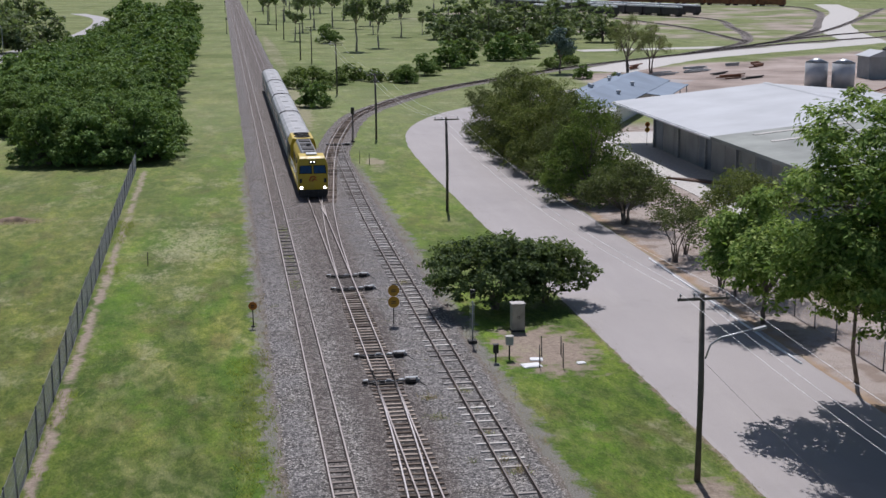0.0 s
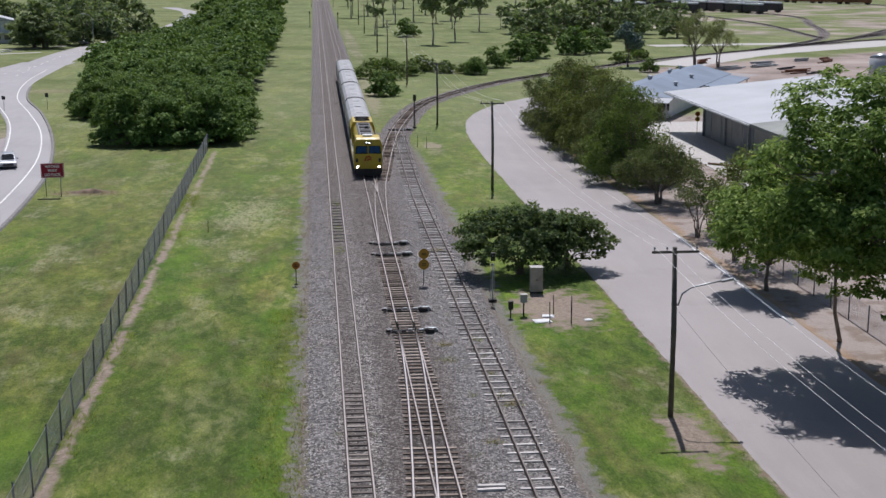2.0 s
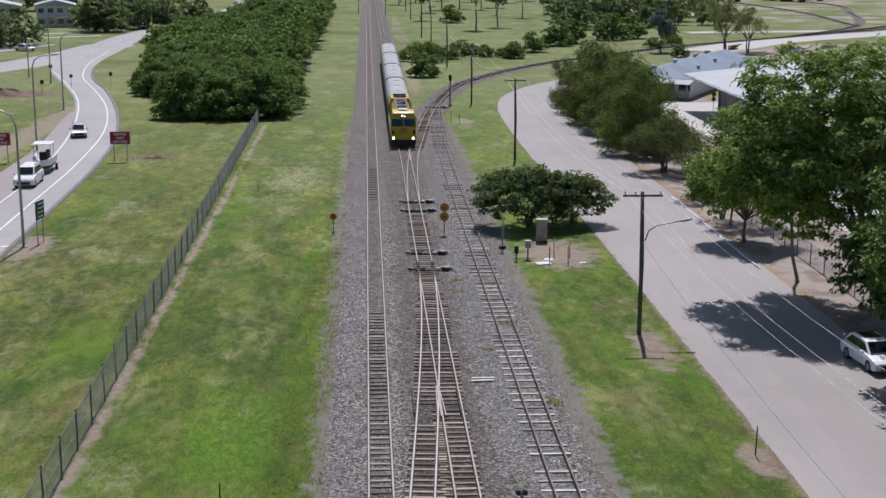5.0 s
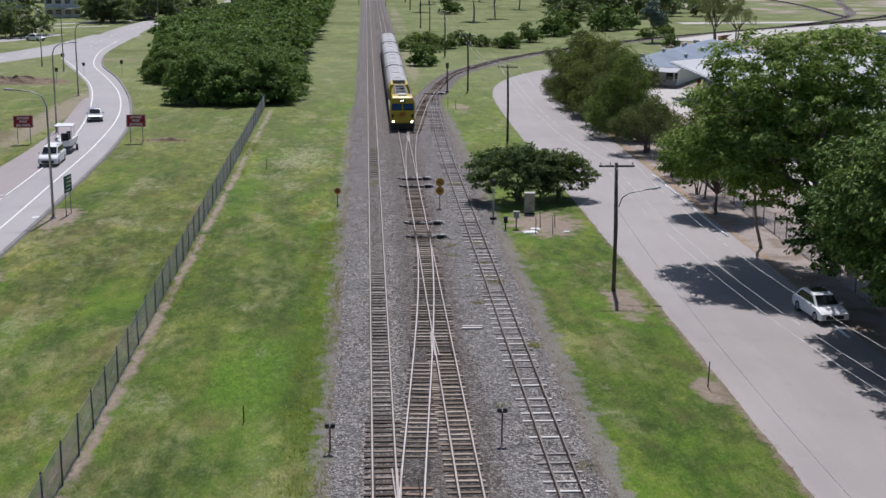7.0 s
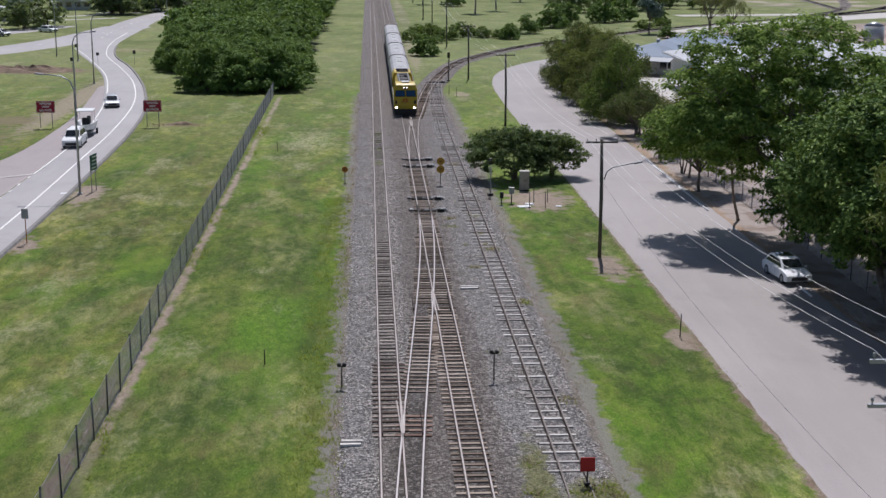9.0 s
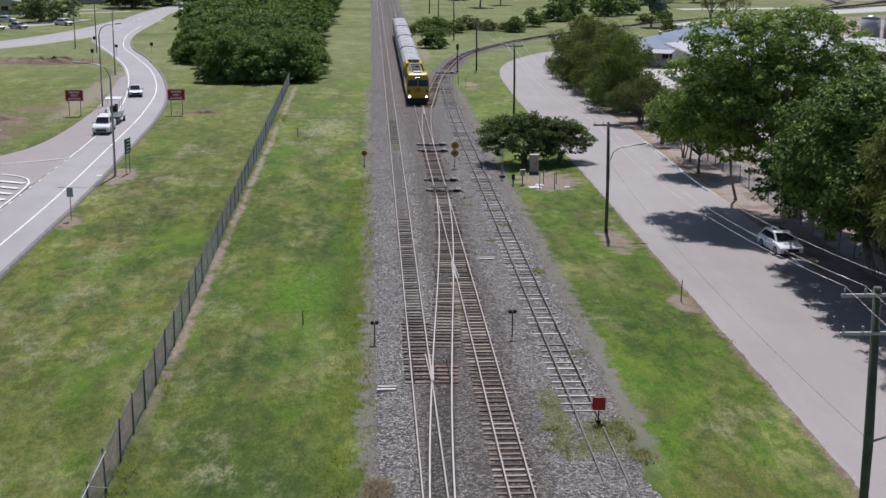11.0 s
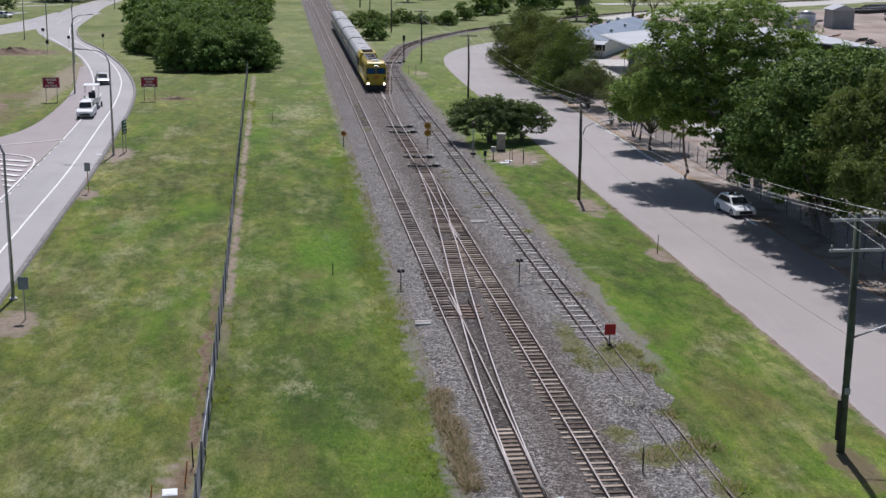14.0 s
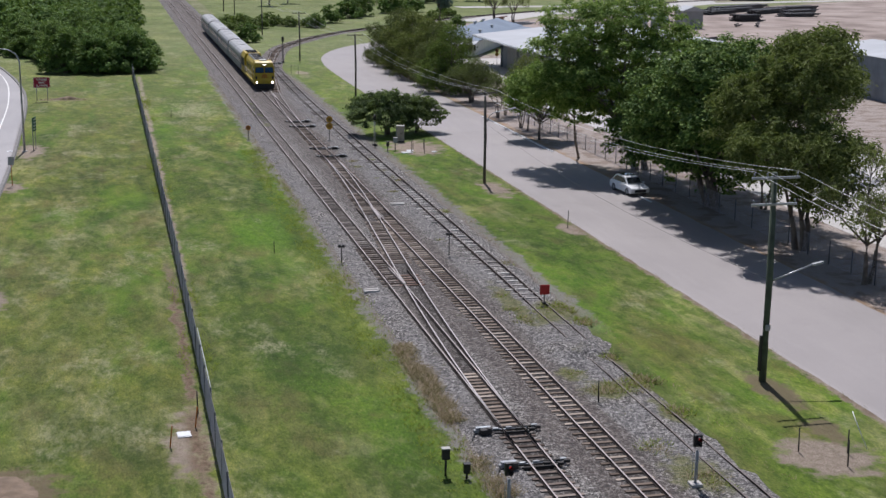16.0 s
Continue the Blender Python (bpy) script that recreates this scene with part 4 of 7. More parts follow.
def limb_mesh(seed, lobes, r, fork, stems=1, bark="bark", foot=(0, 0), boughs=4):
    """Trunk or stems from the foot, then a crooked limb into every lobe and boughs towards its shell."""
    rnd = random.Random(seed)
    bm = B()
    mid_x = sum(q[0] for q in lobes) / len(lobes)
    mid_y = sum(q[1] for q in lobes) / len(lobes)
    forks = []
    for i in range(stems):
        a = i * 6.28 / stems + rnd.uniform(-0.4, 0.4)
        off = 0.0 if stems == 1 else r * 1.5
        base = Vector((foot[0] + math.cos(a) * off, foot[1] + math.sin(a) * off, -0.15))
        lean = 0.0 if stems == 1 else fork * 0.25
        top = Vector((foot[0] + 0.35 * (mid_x - foot[0]) + math.cos(a) * lean, foot[1] + 0.35 * (mid_y - foot[1]) + math.sin(a) * lean, fork))
        wob = [Vector((rnd.uniform(-1, 1), rnd.uniform(-1, 1), 0)) * 0.04 * fork for _ in range(2)]
        tube(bm, [base, base.lerp(top, 0.1), base.lerp(top, 0.45) + wob[0], base.lerp(top, 0.75) + wob[1], top], [r * 1.4, r, r * 0.88, r * 0.76, r * 0.66], 8)
        forks.append(top)
    for i, q in enumerate(lobes):
        p = min(forks, key=lambda f: (f.x - q[0]) ** 2 + (f.y - q[1]) ** 2)
        c = Vector(q[:3])
        m1 = p.lerp(c, 0.5) + Vector((rnd.uniform(-1, 1), rnd.uniform(-1, 1), rnd.uniform(-0.5, 1))) * 0.1 * (c - p).length
        tube(bm, [p, m1, c], [r * 0.5, r * 0.34, r * 0.2], 6)
        for _ in range(boughs):
            d = Vector((rnd.gauss(0, 1), rnd.gauss(0, 1), rnd.gauss(0.5, 0.8))).normalized()
            e = c + Vector((d.x * q[3], d.y * q[4], d.z * q[5])) * 0.92
            h = m1.lerp(c, rnd.uniform(0.4, 1.0))
            k = h.lerp(e, 0.5) + Vector((rnd.uniform(-1, 1), rnd.uniform(-1, 1), rnd.uniform(-0.3, 0.8))) * 0.12 * (e - h).length
            tube(bm, [h, k, e], [r * 0.17, r * 0.11, r * 0.04], 4)
    return mesh_of("trunk", bm, bark)


def lobes_of(seed, height, spread, low, n=7, fat=0.45):
    """Lobes of an even crown: one on top, the others round it at several heights."""
    rnd = random.Random(seed * 7 + 3)
    out = []
    top = spread * fat
    out.append((rnd.uniform(-0.15, 0.15) * spread, rnd.uniform(-0.15, 0.15) * spread, height - top * 0.75, top, top, top * 0.75))
    for i in range(n):
        a = i * 2.4 + rnd.uniform(-0.4, 0.4)
        rr = spread * fat * rnd.uniform(0.75, 1.15)
        q = min(spread - rr * 0.9, spread * rnd.uniform(0.35, 0.7))
        rz = rr * rnd.uniform(0.65, 0.9)
        z = max(low + rz, low + (height - low) * rnd.uniform(0.25, 0.68))
        if low <= 0.6 and i % 2:
            z, q = low + rz * 0.85, spread - rr * 0.95
        out.append((math.cos(a) * q, math.sin(a) * q, z, rr, rr, rz))
    return out


def lobed(seed, lobes, r, fork, tufts, per, leaf, mat, stems=1, bark="bark", foot=(0, 0), boughs=4, **more):
    """A kind of tree from its lobes: wood and crown meshes."""
    return limb_mesh(seed, lobes, r, fork, stems, bark, foot, boughs), tuft_crown("crown", seed, lobes, tufts, per, leaf, mat, **more)


rnd = random.Random(11)
# the dense grove west of the line
grove_near = [lobed(20 + i, lobes_of(20 + i, 6.3, 4.8, 0.6, 11, 0.34), 0.2, 2.0, 240, 24, 0.37, "leaf_grove", 2, puff=0.7, boughs=1) for i in range(4)]
grove_kinds = [lobed(25 + i, lobes_of(25 + i, 6.3, 4.8, 1.6, 10, 0.36), 0.2, 2.2, 150, 11, 0.70, "leaf_grove", boughs=0, puff=0.8) for i in range(3)]
edge_kinds = [lobed(30 + i, lobes_of(30 + i, 5.6, 4.2, -0.2, 13, 0.34), 0.16, 1.2, 520, 21, 0.35, "leaf_grove", 3, puff=0.6, boughs=1) for i in range(3)]
GROVE = "trees of the dense grove"


def grove_left(y):
    pts = ((133, -28.0), (158, -28.5), (166, -36), (205, -40), (255, -41.5), (320, -36.5), (360, -35), (420, -31))
    for (a, xa), (b, xb) in zip(pts, pts[1:]):
        if y <= b:
            return xa + (xb - xa) * (y - a) / (b - a)
    return -50


yy = 138.0
row = 0
while yy < 400:
    step = 5.4 if row == 0 else (6.4 if yy < 230 else 8.5)
    lo, hi = grove_left(yy) + 4.0, -13.6 - (1.6 if yy > 160 else 0)
    n = max(1, int((hi - lo) / step + 0.5))
    for i in range(n + 1):
        x = lo + (hi - lo) * i / n + rnd.uniform(-0.9, 0.9)
        front = row == 0 or (i in (0, n) and yy < 200)
        kind = rnd.choice(edge_kinds if front else (grove_near if yy < 185 else grove_kinds))
        plant(kind, "grove_tree", x, yy + rnd.uniform(-1.2, 1.2), "dense dark green broad-leaved tree in a thick grove", s=rnd.uniform(0.98, 1.15), turn=rnd.uniform(0, 6.28), tall=rnd.uniform(0.88, 1.08), group=GROVE)
    yy += step * 0.9
    row += 1
for x, y, s in ((-15.5, 262, 1.4), (-16.5, 285, 1.5), (-17, 320, 1.5), (-19, 360, 1.6), (-22, 300, 1.4), (-28, 350, 1.5), (-25, 410, 1.6), (-17, 410, 1.5), (-32, 440, 1.7), (-18, 455, 1.7), (-30, 380, 1.5)):
    plant(rnd.choice(grove_kinds), "grove_tree", x, y, "tall dark tree standing out of the grove", s=s, turn=rnd.uniform(0, 6), group=GROVE)

# the low trees beside the signal cabinet
bush_kind = lobed(5, [(-2.9, 0.2, 2.7, 1.8, 2.2, 1.4), (-1.3, -0.5, 3.4, 2.0, 2.2, 1.3), (0.6, 0.3, 3.5, 2.0, 2.3, 1.3), (2.2, -0.2, 2.9, 1.9, 2.0, 1.4), (-0.4, -2.0, 2.3, 2.1, 1.5, 1.3), (0.4, 1.9, 2.8, 2.2, 1.7, 1.3), (-2.3, -1.6, 1.9, 1.6, 1.4, 1.2), (1.6, -1.5, 1.9, 1.7, 1.4, 1.2)], 0.11, 1.0, 620, 30, 0.27, "leaf_dark", 5, puff=0.55, wild=0.5, gaps=0.12, boughs=9, inner=0.5)
bush_b = lobed(6, [(-1.8, 0, 2.3, 1.8, 1.9, 1.3), (0.0, -0.6, 2.9, 1.8, 1.9, 1.2), (1.6, 0.1, 2.4, 1.6, 1.7, 1.2), (0.2, 1.3, 2.5, 1.8, 1.5, 1.2), (2.2, -1.0, 1.7, 1.2, 1.2, 1.0), (-0.4, -1.6, 1.7, 1.6, 1.2, 1.1)], 0.09, 0.9, 400, 30, 0.27, "leaf_dark", 5, puff=0.55, wild=0.5, gaps=0.2, boughs=10, inner=0.55)
plant(bush_kind, "spreading_tree", 12.7, 67.0, "low spreading dark green tree with many stems beside a cabinet")
plant(bush_b, "spreading_tree", 16.3, 68.2, "low spreading dark green tree with ragged twigs")

# roadside trees east of the street
ROW = "trees along the street"
FINE = dict(puff=0.70, wild=0.5, inner=0.55, droop=0.6, slim=0.16, gaps=0.24)
bushy = [lobed(40 + i, lobes_of(40 + i, 9.2, 5.2, 0.3, 17, 0.38), 0.16, 1.4, 1250, 20, 0.34, m, 4, boughs=3, **FINE) for i, m in enumerate(("leaf_olive", "leaf_shrub", "leaf_dull"))]
low_tree = lobed(45, lobes_of(45, 5.9, 4.6, 0.9, 12, 0.34), 0.14, 1.2, 640, 22, 0.30, "leaf_dull", 5, boughs=5, **FINE)
for x, y, s, k, tall in ((29.9, 151, 0.9, 2, 0.95), (30.4, 142, 1.04, 2, 1.02), (35.0, 147, 1.0, 0, 0.9), (30.0, 132.5, 1.06, 0, 1.02), (30.4, 123, 1.04, 0, 1.0), (30.6, 114, 1.0, 2, 1.0), (29.8, 105.5, 0.98, 1, 1.08)):
    plant(bushy[k], "roadside_tree", x, y, ("bushy olive-green roadside tree on dusty ground", "full fresh-green roadside tree on dusty ground", "bushy dull grey-green roadside tree on dusty ground")[k], s=s, turn=rnd.uniform(0, 6), tall=tall, group=ROW)
plant(low_tree, "roadside_tree", 29.5, 93.6, "low wide grey-green tree with bare lower stems", s=1.0, turn=0.6, group=ROW)
thin = [lobed(50 + i, lobes_of(50 + i, 5.3, 2.5, 1.9, 7, 0.34), 0.075, 1.2, 200, 13, 0.26, "leaf_dull", 4, boughs=5, puff=0.5, wild=0.6, droop=0.4, slim=0.18, gaps=0.3) for i in range(2)]
for x, y, s, k in ((28.9, 78.5, 1.0, 0), (30.6, 81.0, 0.85, 1), (29.3, 69.9, 1.1, 1), (35.4, 82.6, 1.2, 1)):
    plant(thin[k], "sapling", x, y, "thin crooked young tree with sparse leaves", s=s, turn=rnd.uniform(0, 6), group=ROW)
slender = lobed(56, [(0.3, 0.4, 7.6, 1.7, 1.9, 1.3), (1.8, 0.9, 6.9, 1.7, 1.8, 1.1), (3.2, 1.2, 6.0, 1.4, 1.5, 1.0), (-0.9, 0.8, 6.6, 1.3, 1.4, 1.0)], 0.10, 4.6, 330, 15, 0.30, "leaf_olive", 1, boughs=5, **FINE)
plant(slender, "roadside_tree", 29.3, 67.3, "slender olive tree with a thin bare trunk", s=1.0, group=ROW)
GLOSSY = dict(puff=0.82, inner=0.5, wild=0.28, slim=0.24)
shrubby = lobed(67, lobes_of(67, 8.2, 4.1, 1.2, 13, 0.36), 0.17, 1.8, 430, 48, 0.32, "leaf_big", 1, boughs=4, **GLOSSY)
plant(shrubby, "shade_tree", 28.6, 60.6, "bushy young shade tree with bright green leaves", s=1.0, turn=2.5, group=ROW)
crown_a = [(27.3, 42.2, 13.2, 4.6, 4.6, 3.1), (31.2, 40.2, 14.3, 4.4, 4.6, 2.7), (24.3, 41.0, 11.2, 3.1, 3.6, 2.6), (33.8, 38.2, 11.6, 3.9, 4.2, 3.2), (29.2, 44.6, 10.6, 3.4, 3.2, 2.6), (29.4, 37.6, 10.4, 3.6, 3.0, 2.6), (25.8, 38.2, 8.6, 3.0, 3.0, 2.1), (32.4, 43.0, 8.4, 3.0, 3.0, 2.4), (31.0, 38.6, 6.6, 3.0, 3.0, 1.9)]
tree_a = lobed(61, [(x - 32.6, y - 40.8, *q) for x, y, *q in crown_a], 0.34, 4.2, 1300, 50, 0.33, "leaf_big", 2, gaps=0.32, boughs=9, **GLOSSY)
plant(tree_a, "shade_tree", 32.6, 40.8, "tall broad shade tree with glossy bright green leaves", group=ROW)
crown_c = [(22.7, 44.4, 7.5, 2.6, 3.0, 1.9), (25.4, 43.2, 8.2, 3.0, 3.2, 2.2), (27.3, 45.6, 5.9, 2.6, 2.8, 2.1), (24.2, 40.2, 8.6, 2.8, 2.8, 2.0), (27.0, 41.8, 5.9, 2.3, 2.4, 1.7)]
tree_c = lobed(62, [(x - 28.9, y - 48.3, *q) for x, y, *q in crown_c], 0.13, 4.4, 470, 50, 0.32, "leaf_big", 1, gaps=0.06, boughs=6, **GLOSSY)
plant(tree_c, "shade_tree", 28.9, 48.3, "slender shade tree with a thin leaning trunk spreading over the street", group=ROW)
crown_d = [(28.6, 24.2, 8.0, 4.0, 4.2, 2.8), (30.4, 20.4, 10.6, 4.6, 4.8, 3.4), (33.6, 24.5, 10.4, 4.4, 4.6, 3.4), (28.3, 17.4, 11.3, 3.0, 3.6, 2.5), (34.2, 17.6, 11.2, 4.2, 4.4, 3.2), (27.4, 15.0, 8.0, 2.8, 3.2, 2.2), (36.2, 31.0, 8.0, 3.8, 3.8, 3.0), (29.4, 28.4, 9.2, 3.2, 3.0, 2.3), (29.6, 26.0, 4.9, 2.7, 2.6, 2.3), (31.2, 21.0, 5.6, 3.2, 3.2, 2.6), (30.8, 16.6, 7.4, 3.0, 3.2, 2.2), (34.0, 27.6, 4.4, 3.2, 3.2, 2.6), (33.2, 23.4, 3.0, 2.8, 3.4, 2.2), (29.2, 35.6, 4.9, 2.6, 2.4, 2.4), (29.0, 33.6, 3.4, 2.2, 2.2, 1.8), (31.4, 36.0, 3.2, 2.6, 2.4, 2.2), (31.0, 26.4, 3.6, 2.4, 2.6, 2.0), (28.0, 27.2, 6.4, 2.6, 2.6, 2.3), (30.8, 31.2, 4.0, 2.5, 2.4, 2.3), (27.6, 21.4, 8.9, 2.6, 3.0, 2.3), (31.6, 33.0, 7.6, 2.6, 2.6, 2.3), (29.0, 23.0, 4.6, 2.4, 2.6, 2.0)]
tree_d = lobed(63, [(x - 32.0, y - 22.5, *q) for x, y, *q in crown_d], 0.32, 2.4, 3000, 44, 0.35, "leaf_shaded", 3, gaps=0.16, boughs=4, **{**GLOSSY, "inner": 0.65})
plant(tree_d, "shade_tree", 32.0, 22.5, "tall dense dark green shade tree, toned down for shade, over a parked car", group=ROW)
crown_e = [(28.0, 8.8, 9.8, 3.0, 3.6, 2.8), (31.0, 6.4, 12.2, 3.8, 4.0, 2.9), (33.6, 10.8, 11.6, 3.4, 3.6, 2.8), (26.9, 3.8, 7.6, 2.7, 3.2, 2.2), (30.0, 1.6, 8.0, 3.0, 3.2, 2.4), (31.4, 5.0, 5.2, 2.8, 3.0, 2.4), (32.8, 8.2, 14.2, 2.8, 3.0, 1.9)]
tree_e = lobed(64, [(x - 31.6, y - 6.5, *q) for x, y, *q in crown_e], 0.26, 2.4, 1500, 46, 0.36, "leaf_canopy", 3, boughs=7, **FINE)
plant(tree_e, "shade_tree", 31.6, 6.5, "broad olive-green tree with fine drooping leaves over dusty ground", group=ROW)
gum = [lobed(70 + i, lobes_of(70 + i, 10.2, 4.6, 2.8, 9, 0.32), 0.19, 3.0, 230, 26, 0.34, "leaf_gum", 2, boughs=7, puff=0.75, wild=0.6, inner=0.5, droop=0.7, slim=0.16, gaps=0.3) for i in range(3)]
for x, y, s, k in ((31.0, -3.4, 0.92, 1), (33.8, -9.6, 0.8, 0), (41, 5, 0.95, 2), (41, -14, 0.95, 1), (34.8, -19, 0.75, 2), (46, 0, 1.15, 0), (37, -28, 0.8, 1), (42, -37, 0.9, 2), (35.6, 20.6, 0.62, 0), (50, 38, 1.2, 2)):
    plant(gum[k], "gum_tree", x, y, "slender gum tree with drooping olive leaves", s=s, turn=rnd.uniform(0, 6), group=ROW)
# scattered trees and scrub of the far paddock
scrub = [lobed(80 + i, lobes_of(80 + i, 4.8, 3.5, -0.2, 11, 0.38), 0.14, 0.9, 300, 9, 0.55, "leaf_grove", 3, boughs=1, puff=0.5) for i in range(2)]
scrub_lite = [lobed(84 + i, lobes_of(84 + i, 3.0, 3.4, -0.3, 9, 0.36), 0.1, 0.6, 220, 9, 0.50, "leaf_shrub", 3, boughs=2, puff=0.6, gaps=0.15) for i in range(2)]
far_gum = [lobed(90 + i, lobes_of(90 + i, 12.0, 3.8, 5.0, 7, 0.36), 0.24, 5.5, 170, 9, 0.70, "leaf_far", 1, "pale_bark", boughs=3, puff=0.7, gaps=0.25, droop=0.5) for i in range(3)]
round_tree = [lobed(96 + i, lobes_of(96 + i, 7.6, 4.8, 0.6, 10, 0.38), 0.25, 1.8, 240, 9, 0.70, "leaf_far", 2, boughs=2, puff=0.65, gaps=0.1) for i in range(2)]
PAD = "trees of the paddock"
plant(scrub[0], "round_bush", 9.3, 194, "dense round dark green bush beside the line", "bush", 0.85, 0.5)
for x, y, s, k in ((8.5, 226, 0.8, 0), (12, 238, 1.0, 1), (16, 232, 0.9, 0), (20, 243, 1.0, 1), (10, 250, 0.7, 0), (24, 238, 0.8, 1), (13, 222, 0.6, 1), (28.5, 236, 0.75, 1), (31, 251, 0.7, 0), (64, 262, 0.8, 0), (70, 271, 0.75, 1)):
    plant(scrub_lite[k], "scrub_bush", x, y, "low green scrub in rough grass", "bush", s, rnd.uniform(0, 6), group=PAD)
for x, y, s, k in ((29.3, 233, 0.72, 0), (35.4, 250, 0.9, 1), (43, 268, 1.2, 0), (47, 276, 1.2, 1), (59, 287, 1.35, 0), (65, 293, 1.2, 1), (73, 286, 0.75, 0), (24.8, 360, 1.1, 1)):
    plant(scrub[k], "round_bush", x, y, "large dark rounded bush in the paddock", "bush", s, rnd.uniform(0, 6), group=PAD)
for x, y, s, k in ((56, 330, 1.5, 0), (66, 345, 1.6, 1), (76, 340, 1.5, 0), (86, 352, 1.5, 1), (60, 372, 1.5, 1), (72, 385, 1.6, 0), (92, 372, 1.6, 0), (100, 350, 1.3, 1), (84, 400, 1.6, 1), (106, 395, 1.4, 0)):
    plant(round_tree[k], "paddock_tree", x, y, "tall dark round-headed tree in the far paddock", s=s, turn=rnd.uniform(0, 6), group=PAD)
for x, y, s, k in ((29, 326, 1.2, 0), (36, 338, 1.05, 1), (42, 405, 0.7, 2), (48.5, 388, 1.0, 0), (57, 402, 0.6, 1), (16, 372, 0.9, 2), (21, 420, 1.1, 0), (26, 440, 1.2, 1), (33, 450, 1.3, 2), (40, 440, 1.0, 0), (47, 460, 1.3, 1), (12, 480, 1.1, 2), (19, 500, 1.2, 0), (30, 520, 1.3, 1), (42, 510, 1.3, 2), (55, 500, 1.3, 0), (65, 520, 1.4, 1), (78, 480, 1.3, 2), (24, 560, 1.3, 0), (38, 580, 1.4, 2), (52, 570, 1.4, 1), (68, 590, 1.5, 0), (85, 560, 1.5, 1), (100, 520, 1.4, 2), (110, 470, 1.4, 0), (14, 610, 1.3, 1), (120, 560, 1.6, 0), (100, 620, 1.6, 1), (50, 650, 1.6, 2), (80, 680, 1.7, 0), (28, 680, 1.5, 1), (130, 500, 1.3, 2)):
    plant(far_gum[k], "far_gum_tree", x, y, "tall slender gum tree standing alone in a paddock", s=s, turn=rnd.uniform(0, 6), group=PAD)
plant(lobed(101, lobes_of(101, 8.8, 3.4, 2.0, 8, 0.38), 0.25, 3.0, 260, 11, 0.55, "leaf_blue", 1, boughs=3, puff=0.6), "blue_tree", 62.6, 249, "blue-green tree beside the branch line", s=1.05)
plant(gum[0], "gum_tree", 76, 246, "open gum tree behind the blue-roofed building", s=1.15, turn=1.0, group=PAD)
plant(gum[2], "gum_tree", 81, 247, "open gum tree behind the blue-roofed building", s=1.0, turn=2.0, group=PAD)
plant(scrub[0], "round_bush", 64, 236, "dark bush beside the branch line", "bush", 0.6, 1.0)
plant(scrub[1], "round_bush", 66, 222, "dark clipped bush beside the blue-roofed building", "bush", 0.5, 1.0)
# trees round the houses
for x, y, s, k in ((-67.5, 317, 1.5, 0), (-70.5, 319, 1.4, 1), (-77, 270, 1.1, 0), (-80, 262, 1.0, 1), (-87, 278, 0.9, 0), (-66, 372, 1.6, 0), (-80, 385, 1.6, 1), (-95, 395, 1.6, 0), (-110, 372, 1.7, 1), (-120, 350, 1.6, 0), (-72, 420, 1.7, 1), (-88, 440, 1.8, 0), (-110, 430, 1.8, 1), (-100, 310, 1.1, 1), (-130, 300, 1.5, 0), (-104, 250, 1.3, 0), (-112, 236, 1.2, 1), (-75, 500, 1.8, 0), (-95, 520, 1.9, 1), (-120, 480, 1.9, 0), (-84, 470, 1.8, 1), (-60, 331, 1.5, 0), (-54, 333, 1.3, 1), (-50, 352, 1.4, 0), (-72, 334, 1.5, 1), (-66, 345, 1.5, 0)):
    plant(round_tree[k], "garden_tree", x, y, "large dark garden tree near the houses", s=s, turn=rnd.uniform(0, 6), group="trees round the houses")

# ---- the long fence ----
def fence_x(y):
    return -13.45 - 0.0062 * max(0.0, y - 10)


F0, F1, BAY = -66.0, 132.5, 3.35
fence = thing("chain_wire_fence", "tall chain-wire fence with dark steel posts in long grass", "fence")
bays = int((F1 - F0) / BAY)
post_me = None
for i in range(bays + 1):
    y = F1 - i * BAY
    x = fence_x(y)
    if post_me is None:
        bm = B()
        rod(bm, (0, 0, -0.2), (0, 0, 1.95), 0.042, 0.042, 8)
        rod(bm, (0, 0, 1.95), (0, 0, 2.0), 0.05, 0.02, 8)
        post_me = mesh_of("post", bm, "post")
    ob = new("post", post_me)
    r2 = random.Random(i)
    ob.matrix_basis = Matrix.Translation((x, y, 0)) @ Matrix.Rotation(r2.uniform(-0.03, 0.03), 4, "Y") @ Matrix.Rotation(r2.uniform(-0.03, 0.03), 4, "X")
    ob.parent = fence


